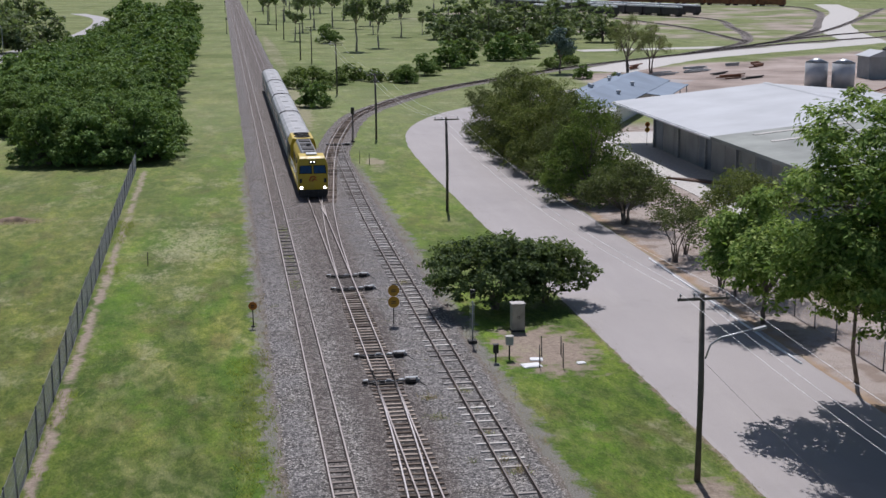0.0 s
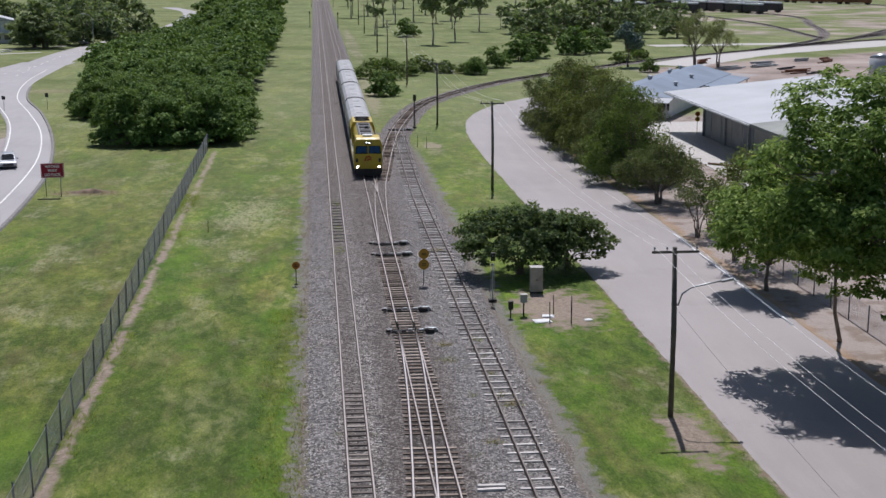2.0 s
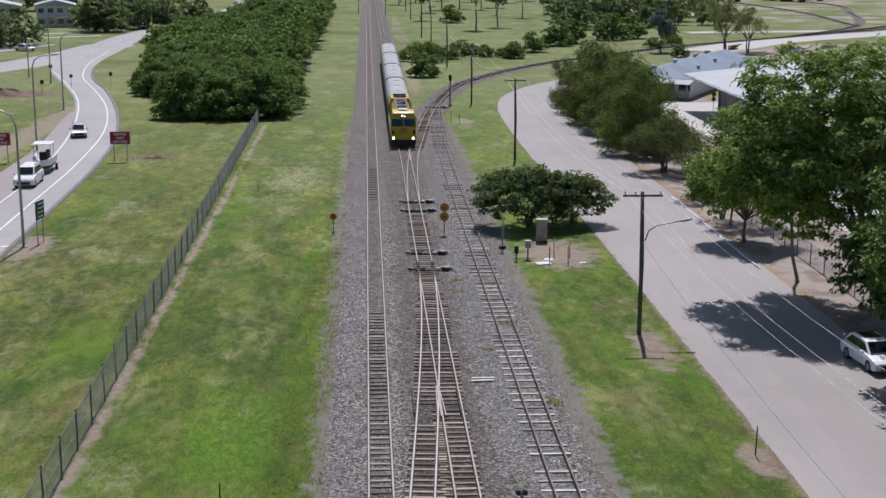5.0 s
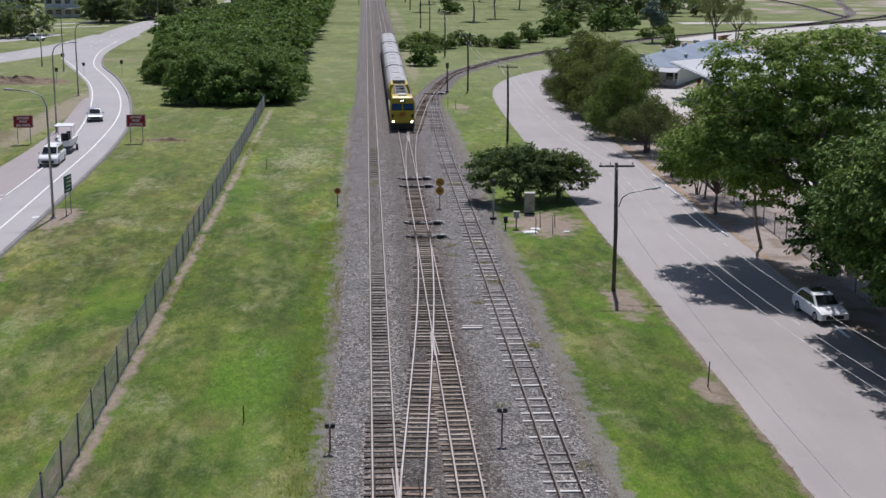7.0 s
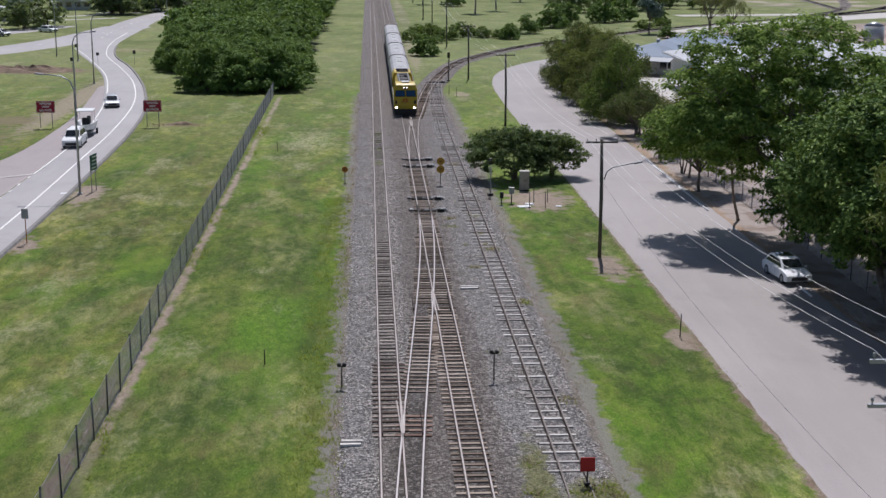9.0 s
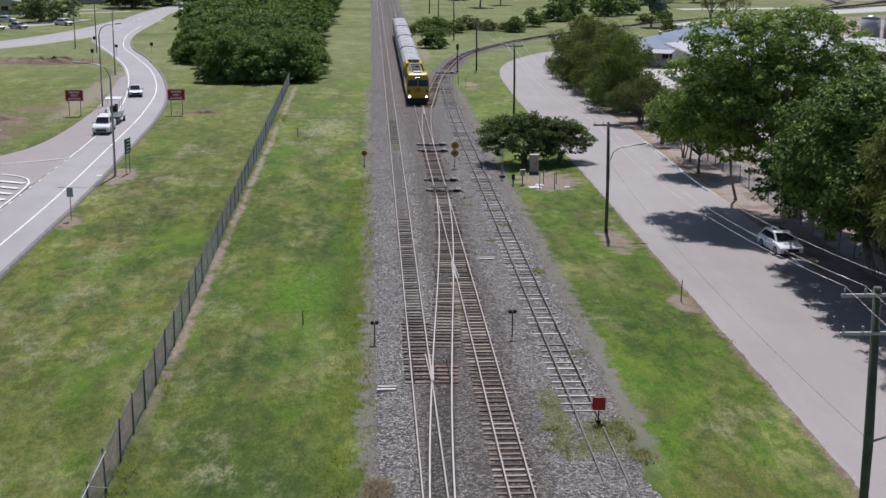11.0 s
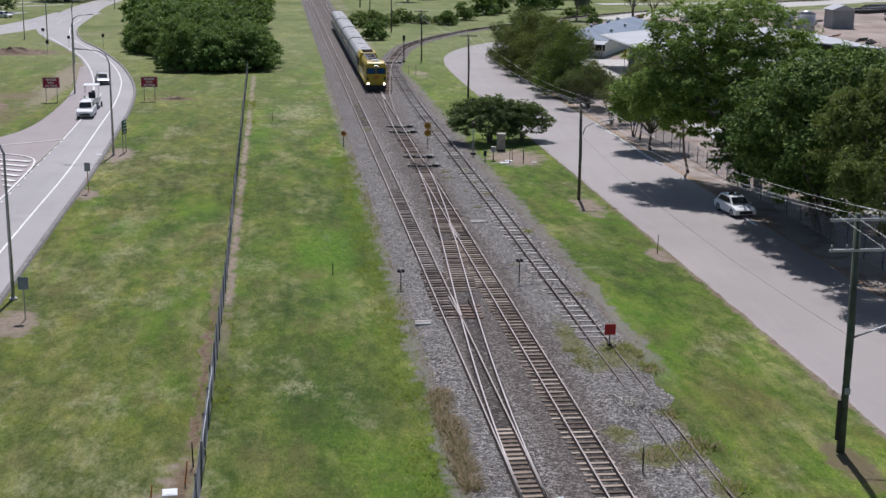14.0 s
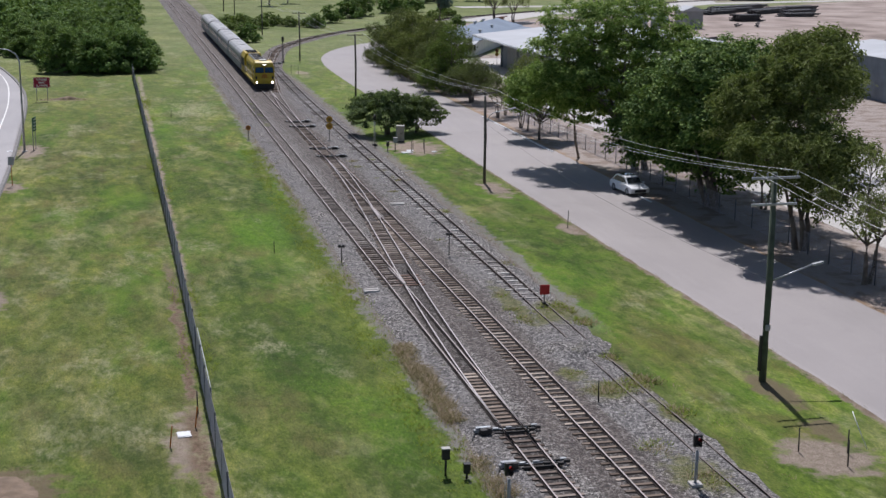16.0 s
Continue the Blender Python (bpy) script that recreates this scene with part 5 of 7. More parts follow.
def wire_panel():
    """One bay of woven wire: crossing diagonals and three line wires."""
    v, f = [], []

    def bar(a, b, w):
        n = len(v)
        d = (b - a).normalized()
        u = Vector((0, -d.z, d.y)) * w
        s = Vector((w, 0, 0))
        v.extend([a + u, a - u * 0.5 + s, a - u * 0.5 - s, b + u, b - u * 0.5 + s, b - u * 0.5 - s])
        f.extend([(n, n + 1, n + 4, n + 3), (n + 1, n + 2, n + 5, n + 4), (n + 2, n, n + 3, n + 5)])
    h, gap = 1.85, 0.15
    k = -int(h / gap)
    while k * gap < BAY:
        for sgn in (1, -1):
            y0, y1, z0, z1 = k * gap, k * gap + h, 0.04, 0.04 + h
            if y0 < 0:
                z0 += -y0
                y0 = 0
            if y1 > BAY:
                z1 -= y1 - BAY
                y1 = BAY
            if y1 > y0:
                if sgn < 0:
                    z0, z1 = 1.93 - z0, 1.93 - z1
                bar(Vector((0, y0, z0)), Vector((0, y1, z1)), 0.0042)
        k += 1
    for z in (0.05, 0.95, 1.88):
        bar(Vector((0.01, 0, z)), Vector((0.01, BAY, z)), 0.006)
    me = bpy.data.meshes.new("wire_panel")
    me.from_pydata(v, [], f)
    me.materials.append(M["mesh"])
    return me


panel_me = wire_panel()
for i in range(bays):
    y = F1 - (i + 1) * BAY
    ob = new("wire_panel", panel_me)
    ob.matrix_basis = Matrix.Translation((fence_x(y), y, 0)) @ Matrix.Rotation(-0.0062 * -1, 4, "Z")
    ob.parent = fence

# two bays are stiffened with pale pipes
for i in (43, 44, 45):
    y1 = F1 - i * BAY
    for za, zb in ((1.86, 1.84), (0.25, 1.75)):
        if za < 1 and i == 44:
            continue
        bm = B()
        rod(bm, (fence_x(y1) + 0.07, y1, za), (fence_x(y1) + 0.07, y1 - BAY, zb), 0.024, 0.024, 7)
        part("brace_pipe", bm, "tank", fence, "pale steel pipe tied to the posts")

# ---- power poles and their lines ----
POLES = ((14.9, -20.5, 11.0, 1), (15.55, 36.2, 8.5, 0), (15.35, 102.4, 8.6, 0), (14.65, 154, 8.4, 0), (14.6, 213.3, 8.6, 0), (14.9, 283, 8.2, 0))
heads = []


def power_pole(x, y, h, tall):
    t = thing("power_pole", "tall green-treated timber power pole with two crossarms and a street lamp" if tall else "dark timber power pole with one crossarm", "power pole", pose(x, y, 0), "poles along the street")
    bm = B()
    tube(bm, [(0, 0, -0.3), (0, 0, h * 0.5), (-0.012 * h, 0, h)], [0.2, 0.175, 0.14] if tall else [0.15, 0.135, 0.11], 10)
    part("shaft", bm, "pole_green" if tall else "pole", t)
    arms = ((h - 0.25, 1.3), (h - 1.6, 1.25)) if tall else ((h - 0.2, 1.15),)
    for z, w in arms:
        bm = B()
        box(bm, -0.012 * h, -0.16, z - 0.06, 2 * w, 0.1, 0.12, soft=0.012)
        arm = part("crossarm", bm, "galv" if tall else "pole", t)
        for o in (-w + 0.12, -w * 0.36, w - 0.12):
            bm = B()
            rod(bm, (o - 0.012 * h, -0.16, z + 0.06), (o - 0.012 * h, -0.16, z + 0.16), 0.02)
            rod(bm, (o - 0.012 * h, -0.16, z + 0.15), (o - 0.012 * h, -0.16, z + 0.26), 0.055, 0.035)
            part("insulator", bm, "grey", arm, "pale porcelain insulator")
    heads.append((x - 0.012 * h, y - 0.16, h + 0.02, arms[0][1]))
    return t


for x, y, h, tall in POLES:
    p = power_pole(x, y, h, tall)
    if y < 60:
        z0 = 5.4 if tall else 6.3
        bm = B()
        if tall:
            tube(bm, [(0.15, 0, z0), (1.2, 0, z0 + 0.35), (2.4, 0, z0 + 0.75)], 0.045, 7)
            end = Vector((2.4, 0, z0 + 0.75))
        else:
            tube(bm, [(0.15, 0, z0 - 0.7), (0.35, 0, z0 - 0.1), (0.8, 0, z0 + 0.2), (1.5, 0, z0 + 0.35), (2.3, 0, z0 + 0.5)], 0.04, 7)
            end = Vector((2.3, 0, z0 + 0.5))
        arm = part("lamp_arm", bm, "galv", p)
        bm = B()
        box(bm, end.x + 0.25, 0, end.z - 0.03, 0.6, 0.22, 0.12, Matrix.Rotation(-0.2, 4, "Y"), 0.03)
        part("lamp_head", bm, "grey", arm, "pale street lamp head")
    if tall:
        bm = B()
        box(bm, -0.24, -0.02, 0.6, 0.14, 0.16, 1.9, soft=0.02)
        part("cable_guard", bm, "black", p, "black cable guard")
        bm = B()
        box(bm, 0.0, -0.2, 2.8, 0.24, 0.12, 0.3, soft=0.02)
        part("fuse_box", bm, "grey", p, "small grey box")


def hanging(a, b, sag, r, mat, name, label):
    bm = B()
    a, b = Vector(a), Vector(b)
    pts = [a.lerp(b, i / 14) - Vector((0, 0, sag * 4 * (i / 14) * (1 - i / 14))) for i in range(15)]
    tube(bm, pts, r, 4)
    return solid(name, bm, mat, label, "cable", group="wires of the power line")


for i in range(len(heads) - 1):
    for j in (0, 1, 2):
        q = []
        for x, y, z, w in (heads[i], heads[i + 1]):
            q.append((x + (-w + 0.12, -w * 0.36, w - 0.12)[j], y, z + 0.06))
        hanging(q[0], q[1], 1.1, 0.007, "wire", "power_line", "bare aluminium power line between poles")
x, y, z, w = heads[0]
for j in (0, 1, 2):
    o = (-w + 0.12, -w * 0.36, w - 0.12)[j]
    hanging((x + o, y, z + 0.06), (x + o + 0.3, -90, z), 1.3, 0.007, "wire", "power_line", "bare aluminium power line between poles")
hanging((15.5, 36.2, 5.6), (14.95, -20.5, 5.4), 0.8, 0.008, "cable", "telephone_cable", "thin black cable slung between two poles")
# the far row of telegraph poles along the line
for y, h in ((297, 8.5), (380, 8.5), (433, 8.5), (500, 8.5), (570, 8.5)):
    t = thing("telegraph_pole", "thin dark timber pole beside the far line", "pole", pose(13.2, y, 0), "far poles")
    bm = B()
    rod(bm, (0, 0, -0.2), (0, 0, h), 0.17, 0.12)
    part("shaft", bm, "pole", t)
    bm = B()
    box(bm, 0, 0, h - 0.3, 1.8, 0.1, 0.12)
    part("crossarm", bm, "pole", t)

# ---- railway signals, signs and lineside boxes ----
def disc(bm, x, y, z, r, thick=0.03, n=20, sides=None):
    rod(bm, (x, y - thick, z), (x, y, z), r, r, sides or n)
    return bm


def colour_signal(name, x, y, h, label, lit=None, turn=0.0, slim=False):
    t = thing(name, label, "railway signal", pose(x, y, 0, 0, 0, turn))
    bm = B()
    box(bm, 0, 0, 0, 0.5, 0.5, 0.2, soft=0.02)
    short = h < 2.6
    part("footing", bm, "concrete" if short else "dark", t)
    bm = B()
    rod(bm, (0, 0, 0.15), (0, 0, h - 0.7), 0.05 if slim else 0.07, 0.04 if slim else 0.06)
    mast = part("mast", bm, "grey" if slim or short else "dark", t)
    bm = B()
    for i in range(int(h / 0.35) - 2):
        rod(bm, (-0.12, 0.1, 0.4 + i * 0.35), (0.12, 0.1, 0.4 + i * 0.35), 0.012, n=5)
    rod(bm, (-0.12, 0.1, 0.3), (-0.12, 0.1, h - 0.8), 0.014, n=5)
    rod(bm, (0.12, 0.1, 0.3), (0.12, 0.1, h - 0.8), 0.014, n=5)
    part("ladder", bm, "grey" if slim or short else "dark", t)
    bm = B()
    box(bm, 0, 0, h - (0.55 if slim or short else 0.85), 0.3 if slim else 0.36 if short else 0.42, 0.2, 0.55 if slim or short else 0.85, soft=0.05)
    head = part("signal_head", bm, "black", t, "black signal head")
    for i, z in enumerate((h - 0.27,) if slim else (h - 0.16, h - 0.4) if short else (h - 0.22, h - 0.62)):
        bm = B()
        rod(bm, (0, -0.11, z), (0, -0.28, z + 0.01), 0.085 if short else 0.12, 0.09 if short else 0.125, 12, False)
        part("hood", bm, "black", head)
        bm = B()
        disc(bm, 0, -0.112, z, 0.055 if short else 0.085, 0.012)
        part("lens", bm, "redlamp" if lit == i else "glass", head, "lit red lens" if lit == i else "dark lens")
    return t


colour_signal("signal", 9.75, 59.3, 3.3, "slim grey colour-light signal with a ladder beside a bush", slim=True)
colour_signal("signal", 11.4, 151.5, 4.4, "black colour-light signal where the branch curves away")
colour_signal("signal", 5.8, -32.5, 2.35, "short colour-light signal showing red beside the track", lit=0)
colour_signal("signal", -2.5, -33.0, 2.0, "short colour-light signal showing red beside the points", lit=0)
for x, y, h in ((5.9, 408, 5.0), (-3.0, 416, 5.0), (7.0, 593, 5.0), (-2.8, 595, 5.0)):
    colour_signal("signal", x, y, h, "distant colour-light signal beside the double track")


def dwarf(x, y, h, label):
    t = thing("lineside_marker", label, "lineside marker", pose(x, y, 0))
    bm = B()
    rod(bm, (0, 0, 0), (0, 0, h - 0.1), 0.035)
    part("post", bm, "dark", t)
    for s in (-1, 1):
        bm = B()
        rod(bm, (s * 0.13, -0.1, h), (s * 0.13, 0.1, h), 0.1, 0.12, 12)
        part("lamp", bm, "black", t, "round black lamp case")
    bm = B()
    box(bm, 0, 0, h - 0.1, 0.3, 0.06, 0.06, soft=0.01)
    part("bracket", bm, "black", t)


dwarf(-2.3, 8.6, 1.2, "thin black post with twin lamp cases in the grass edge")
dwarf(5.52, 9.2, 1.6, "thin black post with twin lamp cases between the tracks")


def warning(name, x, y, h, mats, label, size=0.3, sides=20):
    t = thing(name, label, "sign", pose(x, y, 0))
    bm = B()
    rod(bm, (0, 0, 0), (0, 0, h), 0.035)
    rod(bm, (0, -0.02, 0), (0, -0.02, 0.06), 0.14)
    part("post", bm, "dark", t)
    for i, m in enumerate(mats):
        bm = B()
        disc(bm, 0, -0.04, h - i * size * 2.05, size, 0.02, sides=sides)
        b = part("board", bm, m, t)
        for j in range(2):
            bm = B()
            box(bm, 0, -0.07, h - i * size * 2.05 - 0.09 + j * 0.11, size * 0.8, 0.008, 0.05)
            part("bar", bm, "black", b, "black bar of lettering")


warning("points_sign", 5.62, 64.1, 2.25, ("amber", "amber"), "two round amber boards on a dark post between tracks", 0.36)
warning("speed_sign", -3.1, 65.2, 1.35, ("orange",), "round orange board on a short post in grass", 0.27)
warning("shed_sign", 46.9, 142.2, 2.6, ("orange", "amber"), "round orange board over a yellow one on a thin post", 0.32)

t = thing("stop_target", "square red stop board at the end of the siding", "sign", pose(8.2, -4.5, 0))
bm = B()
box(bm, 0, 0, 0.72, 0.62, 0.03, 0.62, soft=0.008)
part("board", bm, "target_red", t)
bm = B()
rod(bm, (0, 0.03, 0), (0, 0.03, 1.2), 0.03)
part("post", bm, "dark", t)
bm = B()
box(bm, 0, 0.05, 0.0, 0.75, 0.12, 0.12, soft=0.02)
box(bm, 0, 0.05, 0.1, 0.25, 0.3, 0.14, soft=0.02)
part("base_lever", bm, "dark", t)


def points_gear(x, y, toward, label):
    """Point machine, its stretcher bars and rods across the track."""
    t = thing("points_machine", label, "points machine", pose(x, y, 0.05))
    bm = B()
    box(bm, toward * 1.35, -0.12, 0.08, 0.55, 0.3, 0.22, soft=0.04)
    box(bm, toward * 1.2, -0.12, 0.29, 0.2, 0.22, 0.06, soft=0.02)
    case = part("case", bm, "dark", t)
    bm = B()
    box(bm, toward * 1.42, 0.16, 0.2, 0.7, 0.2, 0.12, soft=0.02)
    part("cover", bm, "galv", case, "pale steel cover")
    for dy, ln, off in ((-0.3, 1.7, 0.1), (0.28, 2.2, 0.0)):
        bm = B()
        box(bm, toward * off, dy, 0.08, ln, 0.075, 0.1, soft=0.015)
        part("bearer", bm, "dark", t)
    for dy in (0.0, 0.1):
        bm = B()
        rod(bm, (-toward * 0.7, dy, 0.16), (toward * 1.1, dy - 0.05, 0.17), 0.028)
        part("stretcher", bm, "galv" if dy else "dark", t)
    for dx, dy, m in ((-1.15, -0.05, "dark"), (-1.05, 0.18, "galv"), (0.85, 0.05, "galv"), (-0.2, -0.12, "dark"), (0.2, 0.1, "grey"), (-0.8, -0.28, "dark")):
        bm = B()
        box(bm, toward * dx, dy, 0.13, 0.28, 0.13, 0.14, soft=0.025)
        part("rod_bracket", bm, m, t)
    bm = B()
    box(bm, toward * 1.72, 0.12, 0.06, 0.3, 0.2, 0.16, soft=0.03)
    part("junction_box", bm, "grey", t)
    bm = B()
    tube(bm, [(toward * 1.8, 0.1, 0.12), (toward * 2.0, -0.3, 0.05), (toward * 2.15, -0.7, 0.02)], 0.025, 5)
    part("cable", bm, "cable", t)


for x, y, s in ((M_X, 57.0, 1), (M_X, 52.0, 1), (M_X, 73.3, 1), (M_X, 77.3, 1), (L_X, -25.0, -1), (L_X, -29.2, -1), (9.0, 148, 1)):
    points_gear(x, y, s, "black points machine with bars across the rails")

t = thing("relay_cabinet", "tall weathered cream steel cabinet beside a bush", "cabinet", Matrix.Translation((13.0, 61.6, 0)) @ Matrix.Diagonal((0.85, 0.85, 0.85, 1)))
bm = B()
box(bm, 0, 0, 0.12, 0.95, 0.75, 1.9, soft=0.03)
part("body", bm, "cabinet", t)
bm = B()
box(bm, 0, 0, 2.02, 1.05, 0.85, 0.08, soft=0.02)
part("roof", bm, "concrete", t)
bm = B()
box(bm, 0, 0, 0, 1.0, 0.8, 0.12)
part("plinth", bm, "dark", t)
for s in (-1, 1):
    bm = B()
    box(bm, s * 0.235, -0.385, 0.2, 0.45, 0.03, 1.72, soft=0.01)
    d = part("door", bm, "cabinet", t)
    bm = B()
    box(bm, s * 0.06, -0.41, 1.0, 0.03, 0.03, 0.18, soft=0.006)
    part("handle", bm, "dark", d)


def small_case(x, y, z0, w, h, mat, label, post=True):
    t = thing("equipment_case", label, "equipment case", pose(x, y, 0))
    bm = B()
    rod(bm, (0, 0, 0), (0, 0, z0 + 0.05), 0.05)
    part("post", bm, "dark", t)
    bm = B()
    box(bm, 0, 0, z0, w, w * 0.7, h, soft=0.03)
    c = part("case", bm, mat, t)
    bm = B()
    box(bm, 0, 0, z0 + h, w * 1.12, w * 0.85, 0.04, soft=0.01)
    part("lid", bm, "concrete" if mat != "black" else "black", c)


small_case(11.25, 55.7, 0.85, 0.42, 0.5, "grey", "grey equipment case on a short post")
small_case(10.35, 55.2, 0.55, 0.3, 0.5, "black", "black equipment case on a short post")
small_case(-4.15, -29.2, 0.75, 0.33, 0.48, "dark", "dark steel case with a pale lid on a post")
small_case(-3.35, -29.7, 0.25, 0.28, 0.42, "black", "small black steel case on a short post")
for x, y, w, d, r in ((12.2, 54.2, 1.1, 0.8, 8), (12.75, 55.3, 0.75, 0.6, -12), (15.1, 54.2, 0.5, 0.4, 5), (-14.7, -22.2, 0.62, 0.7, 4), (-27.6, 61.0, 0.8, 0.6, 10)):
    bm = B()
    box(bm, 0, 0, -0.05, w, d, 0.11, soft=0.02)
    box(bm, 0, 0, 0.06, w * 0.8, d * 0.8, 0.02, soft=0.006)
    solid("pit_cover", bm, "white", "white concrete pit cover lying in the grass", "pit cover", pose(x, y, 0.0, 0, 0, r))
for x, y, h in ((12.6, 53.8, 1.3), (13.9, 53.6, 1.4), (13.2, 55.9, 1.2), (14.4, 56.1, 1.1), (16.95, 16.7, 1.35), (12.0, -29.8, 1.1), (13.3, -31.8, 1.2), (14.1, -30.4, 1.1), (10.4, 133, 1.4), (11.4, 132, 1.3), (-6.5, 12.5, 0.8), (5.35, -22.0, 1.2), (-10.5, 84, 1.0), (-13.9, -19.5, 1.1), (-14.0, -24.2, 0.0)):
    if h:
        bm = B()
        rod(bm, (0, 0, -0.1), (0.03, 0, h), 0.035, 0.03, 7)
        rod(bm, (0.03, 0, h), (0.03, 0, h + 0.03), 0.035, 0.02, 7)
        solid("marker_post", bm, "dark", "thin dark marker post in the ground", "post", pose(x, y, 0, 0, 0, x * 40), "marker posts")
for x, y in ((-14.15, -21.3), (-15.4, -23.6)):
    bm = B()
    rod(bm, (0, 0, -0.1), (0.12, 0.02, 0.95), 0.035, 0.03, 7)
    rod(bm, (0.12, 0.02, 0.95), (0.125, 0.02, 1.0), 0.04, 0.02, 7)
    solid("orange_post", bm, "orange", "short leaning orange post beside a pit cover", "post", pose(x, y, 0))
bm = B()
tube(bm, [(15.2, -30.2, 0.0), (15.0, -29.6, 0.9), (14.9, -29.2, 1.5)], 0.02, 5)
solid("guy_wire", bm, "wire", "pale guy wire end sticking out of grass", "cable")
for x, y, w, n in ((-1.75, 0.4, 0.95, 2), (5.55, 27.4, 1.2, 2)):
    for i in range(n):
        bm = B()
        box(bm, 0, 0, 0, w, 0.2, 0.14, soft=0.015)
        solid("spare_sleeper", bm, "pale", "pale spare timber lying on the stones", "sleeper", pose(x + 0.05 * i, y + 0.42 * i, BED_Z - 0.03, 0, 0, 2 - 3 * i), "spare timbers")

# ---- highway furniture ----
def lettered(text, size, x, y, z, parent, mat):
    c = bpy.data.curves.new("lettering", "FONT")
    c.body, c.size, c.align_x, c.align_y, c.extrude = text, size, "CENTER", "CENTER", 0.004
    c.offset = 0.012
    tmp = new("lettering", c)
    me = bpy.data.meshes.new_from_object(tmp.evaluated_get(bpy.context.evaluated_depsgraph_get()))
    bpy.data.objects.remove(tmp)
    me.materials.clear()
    me.materials.append(M[mat])
    ob = new("lettering", me)
    ob.matrix_basis = pose(x, y, z, 90, 0, 0)
    ob.parent = parent
    return ob


def wrong_way(x, y, turn):
    t = thing("wrong_way_sign", "red sign board with white capitals on two steel posts", "road sign", pose(x, y, 0, 0, 0, turn), "signs facing wrong-way drivers")
    bm = B()
    box(bm, 0, 0, 1.8, 2.1, 0.05, 1.35, soft=0.02)
    b = part("board", bm, "red", t)
    for s in (-0.68, 0.68):
        bm = B()
        rod(bm, (s, 0.06, -0.1), (s, 0.06, 3.0), 0.05)
        part("post", bm, "galv", t)
    bm = B()
    for z, sz in ((1.84, 0.025), (3.085, 0.025)):
        box(bm, 0, -0.03, z, 2.02, 0.01, sz)
    for xx in (-1.0, 1.0):
        box(bm, xx, -0.03, 1.84, 0.025, 0.01, 1.27)
    part("border", bm, "white", b, "thin white border")
    for txt, z, sz in (("WRONG", 2.84, 0.33), ("WAY", 2.46, 0.36), ("GO BACK", 2.07, 0.33)):
        lettered(txt, sz, 0, -0.032, z, b, "white")


wrong_way(-26.2, 102.2, 4)
wrong_way(-38.4, 101.6, 6)


def lamp_post(x, y, h, reach, turn, label):
    t = thing("street_lamp", label, "street lamp", pose(x, y, 0, 0, 0, turn), "street lamps along the ramp")
    bm = B()
    rod(bm, (0, 0, -0.1), (0, 0, 0.12), 0.25)
    part("footing", bm, "concrete", t)
    bm = B()
    tube(bm, [(0, 0, 0), (0, 0, h * 0.6), (0, 0, h - 1.3), (reach * 0.12, 0, h - 0.5), (reach * 0.4, 0, h - 0.08), (reach, 0, h + 0.1)], [0.12, 0.095, 0.075, 0.06, 0.05, 0.045], 8)
    part("mast", bm, "galv", t)
    bm = B()
    box(bm, reach + 0.3, 0, h + 0.04, 0.75, 0.3, 0.14, Matrix.Rotation(-0.08, 4, "Y"), 0.04)
    part("lantern", bm, "grey", t, "pale lantern head")


lamp_post(-26.2, 60.9, 10.4, 2.6, 180, "tall galvanised street lamp with an outreach arm beside the kerb")
lamp_post(-36.7, 110, 10.4, 2.2, 0, "tall galvanised street lamp on the inside of the bend")
lamp_post(-42.0, 148, 10.4, 2.2, 0, "tall galvanised street lamp on the inside of the bend")
lamp_post(-51.8, 184, 10.4, 2.2, 20, "tall galvanised street lamp at the junction")
lamp_post(-57.5, 193, 10.0, 2.2, 120, "tall galvanised street lamp at the junction")
lamp_post(-26.4, 8.1, 10.4, 2.6, 180, "tall galvanised street lamp with an outreach arm beside the kerb")
lamp_post(-70, 182, 9.5, 2.0, 60, "galvanised street lamp beside the crossing road")
lamp_post(-50.8, 285, 9.5, 2.2, 160, "galvanised street lamp where the ramp passes the grove")

t = thing("direction_sign", "green direction sign seen edge-on on two posts", "road sign", pose(-25.2, 62.3, 0, 0, 0, 79))
bm = B()
box(bm, 0, 0, 1.9, 1.5, 0.04, 1.4, soft=0.01)
b = part("board", bm, "green", t)
for i in range(4):
    bm = B()
    box(bm, 0.06 * i, -0.03, 2.05 + 0.32 * i, 0.9, 0.01, 0.12)
    part("bar", bm, "white", b, "white bar of lettering")
for s in (-0.5, 0.5):
    bm = B()
    rod(bm, (s, 0.06, -0.1), (s, 0.06, 3.3), 0.045)
    part("post", bm, "galv", t)


def small_sign(x, y, h, w, hh, mat, post, label, turn=0):
    t = thing("small_road_sign", label, "road sign", pose(x, y, 0, 0, 0, turn))
    bm = B()
    rod(bm, (0, 0, -0.1), (0, 0, h), 0.035)
    part("post", bm, post, t)
    bm = B()
    box(bm, 0, -0.05, h - hh, w, 0.025, hh, soft=0.006)
    part("board", bm, mat, t)


small_sign(-26.2, 41.9, 2.6, 0.5, 0.75, "grey", "orange", "small grey sign back on an orange post")
small_sign(-24.9, 3.6, 2.6, 0.6, 0.75, "bluegrey", "galv", "small sign back on a steel post in grass")
small_sign(-46.8, 176, 2.2, 0.5, 0.5, "black", "galv", "small dark sign back at the bend")
small_sign(-49.0, 166, 2.3, 0.5, 0.6, "black", "galv", "small dark sign back at the bend", 10)
small_sign(-41.0, 178, 2.4, 0.5, 0.6, "black", "galv", "small dark sign back beside the grove", -10)
small_sign(-54.5, 196, 2.0, 0.6, 0.6, "black", "galv", "small dark sign at the junction")

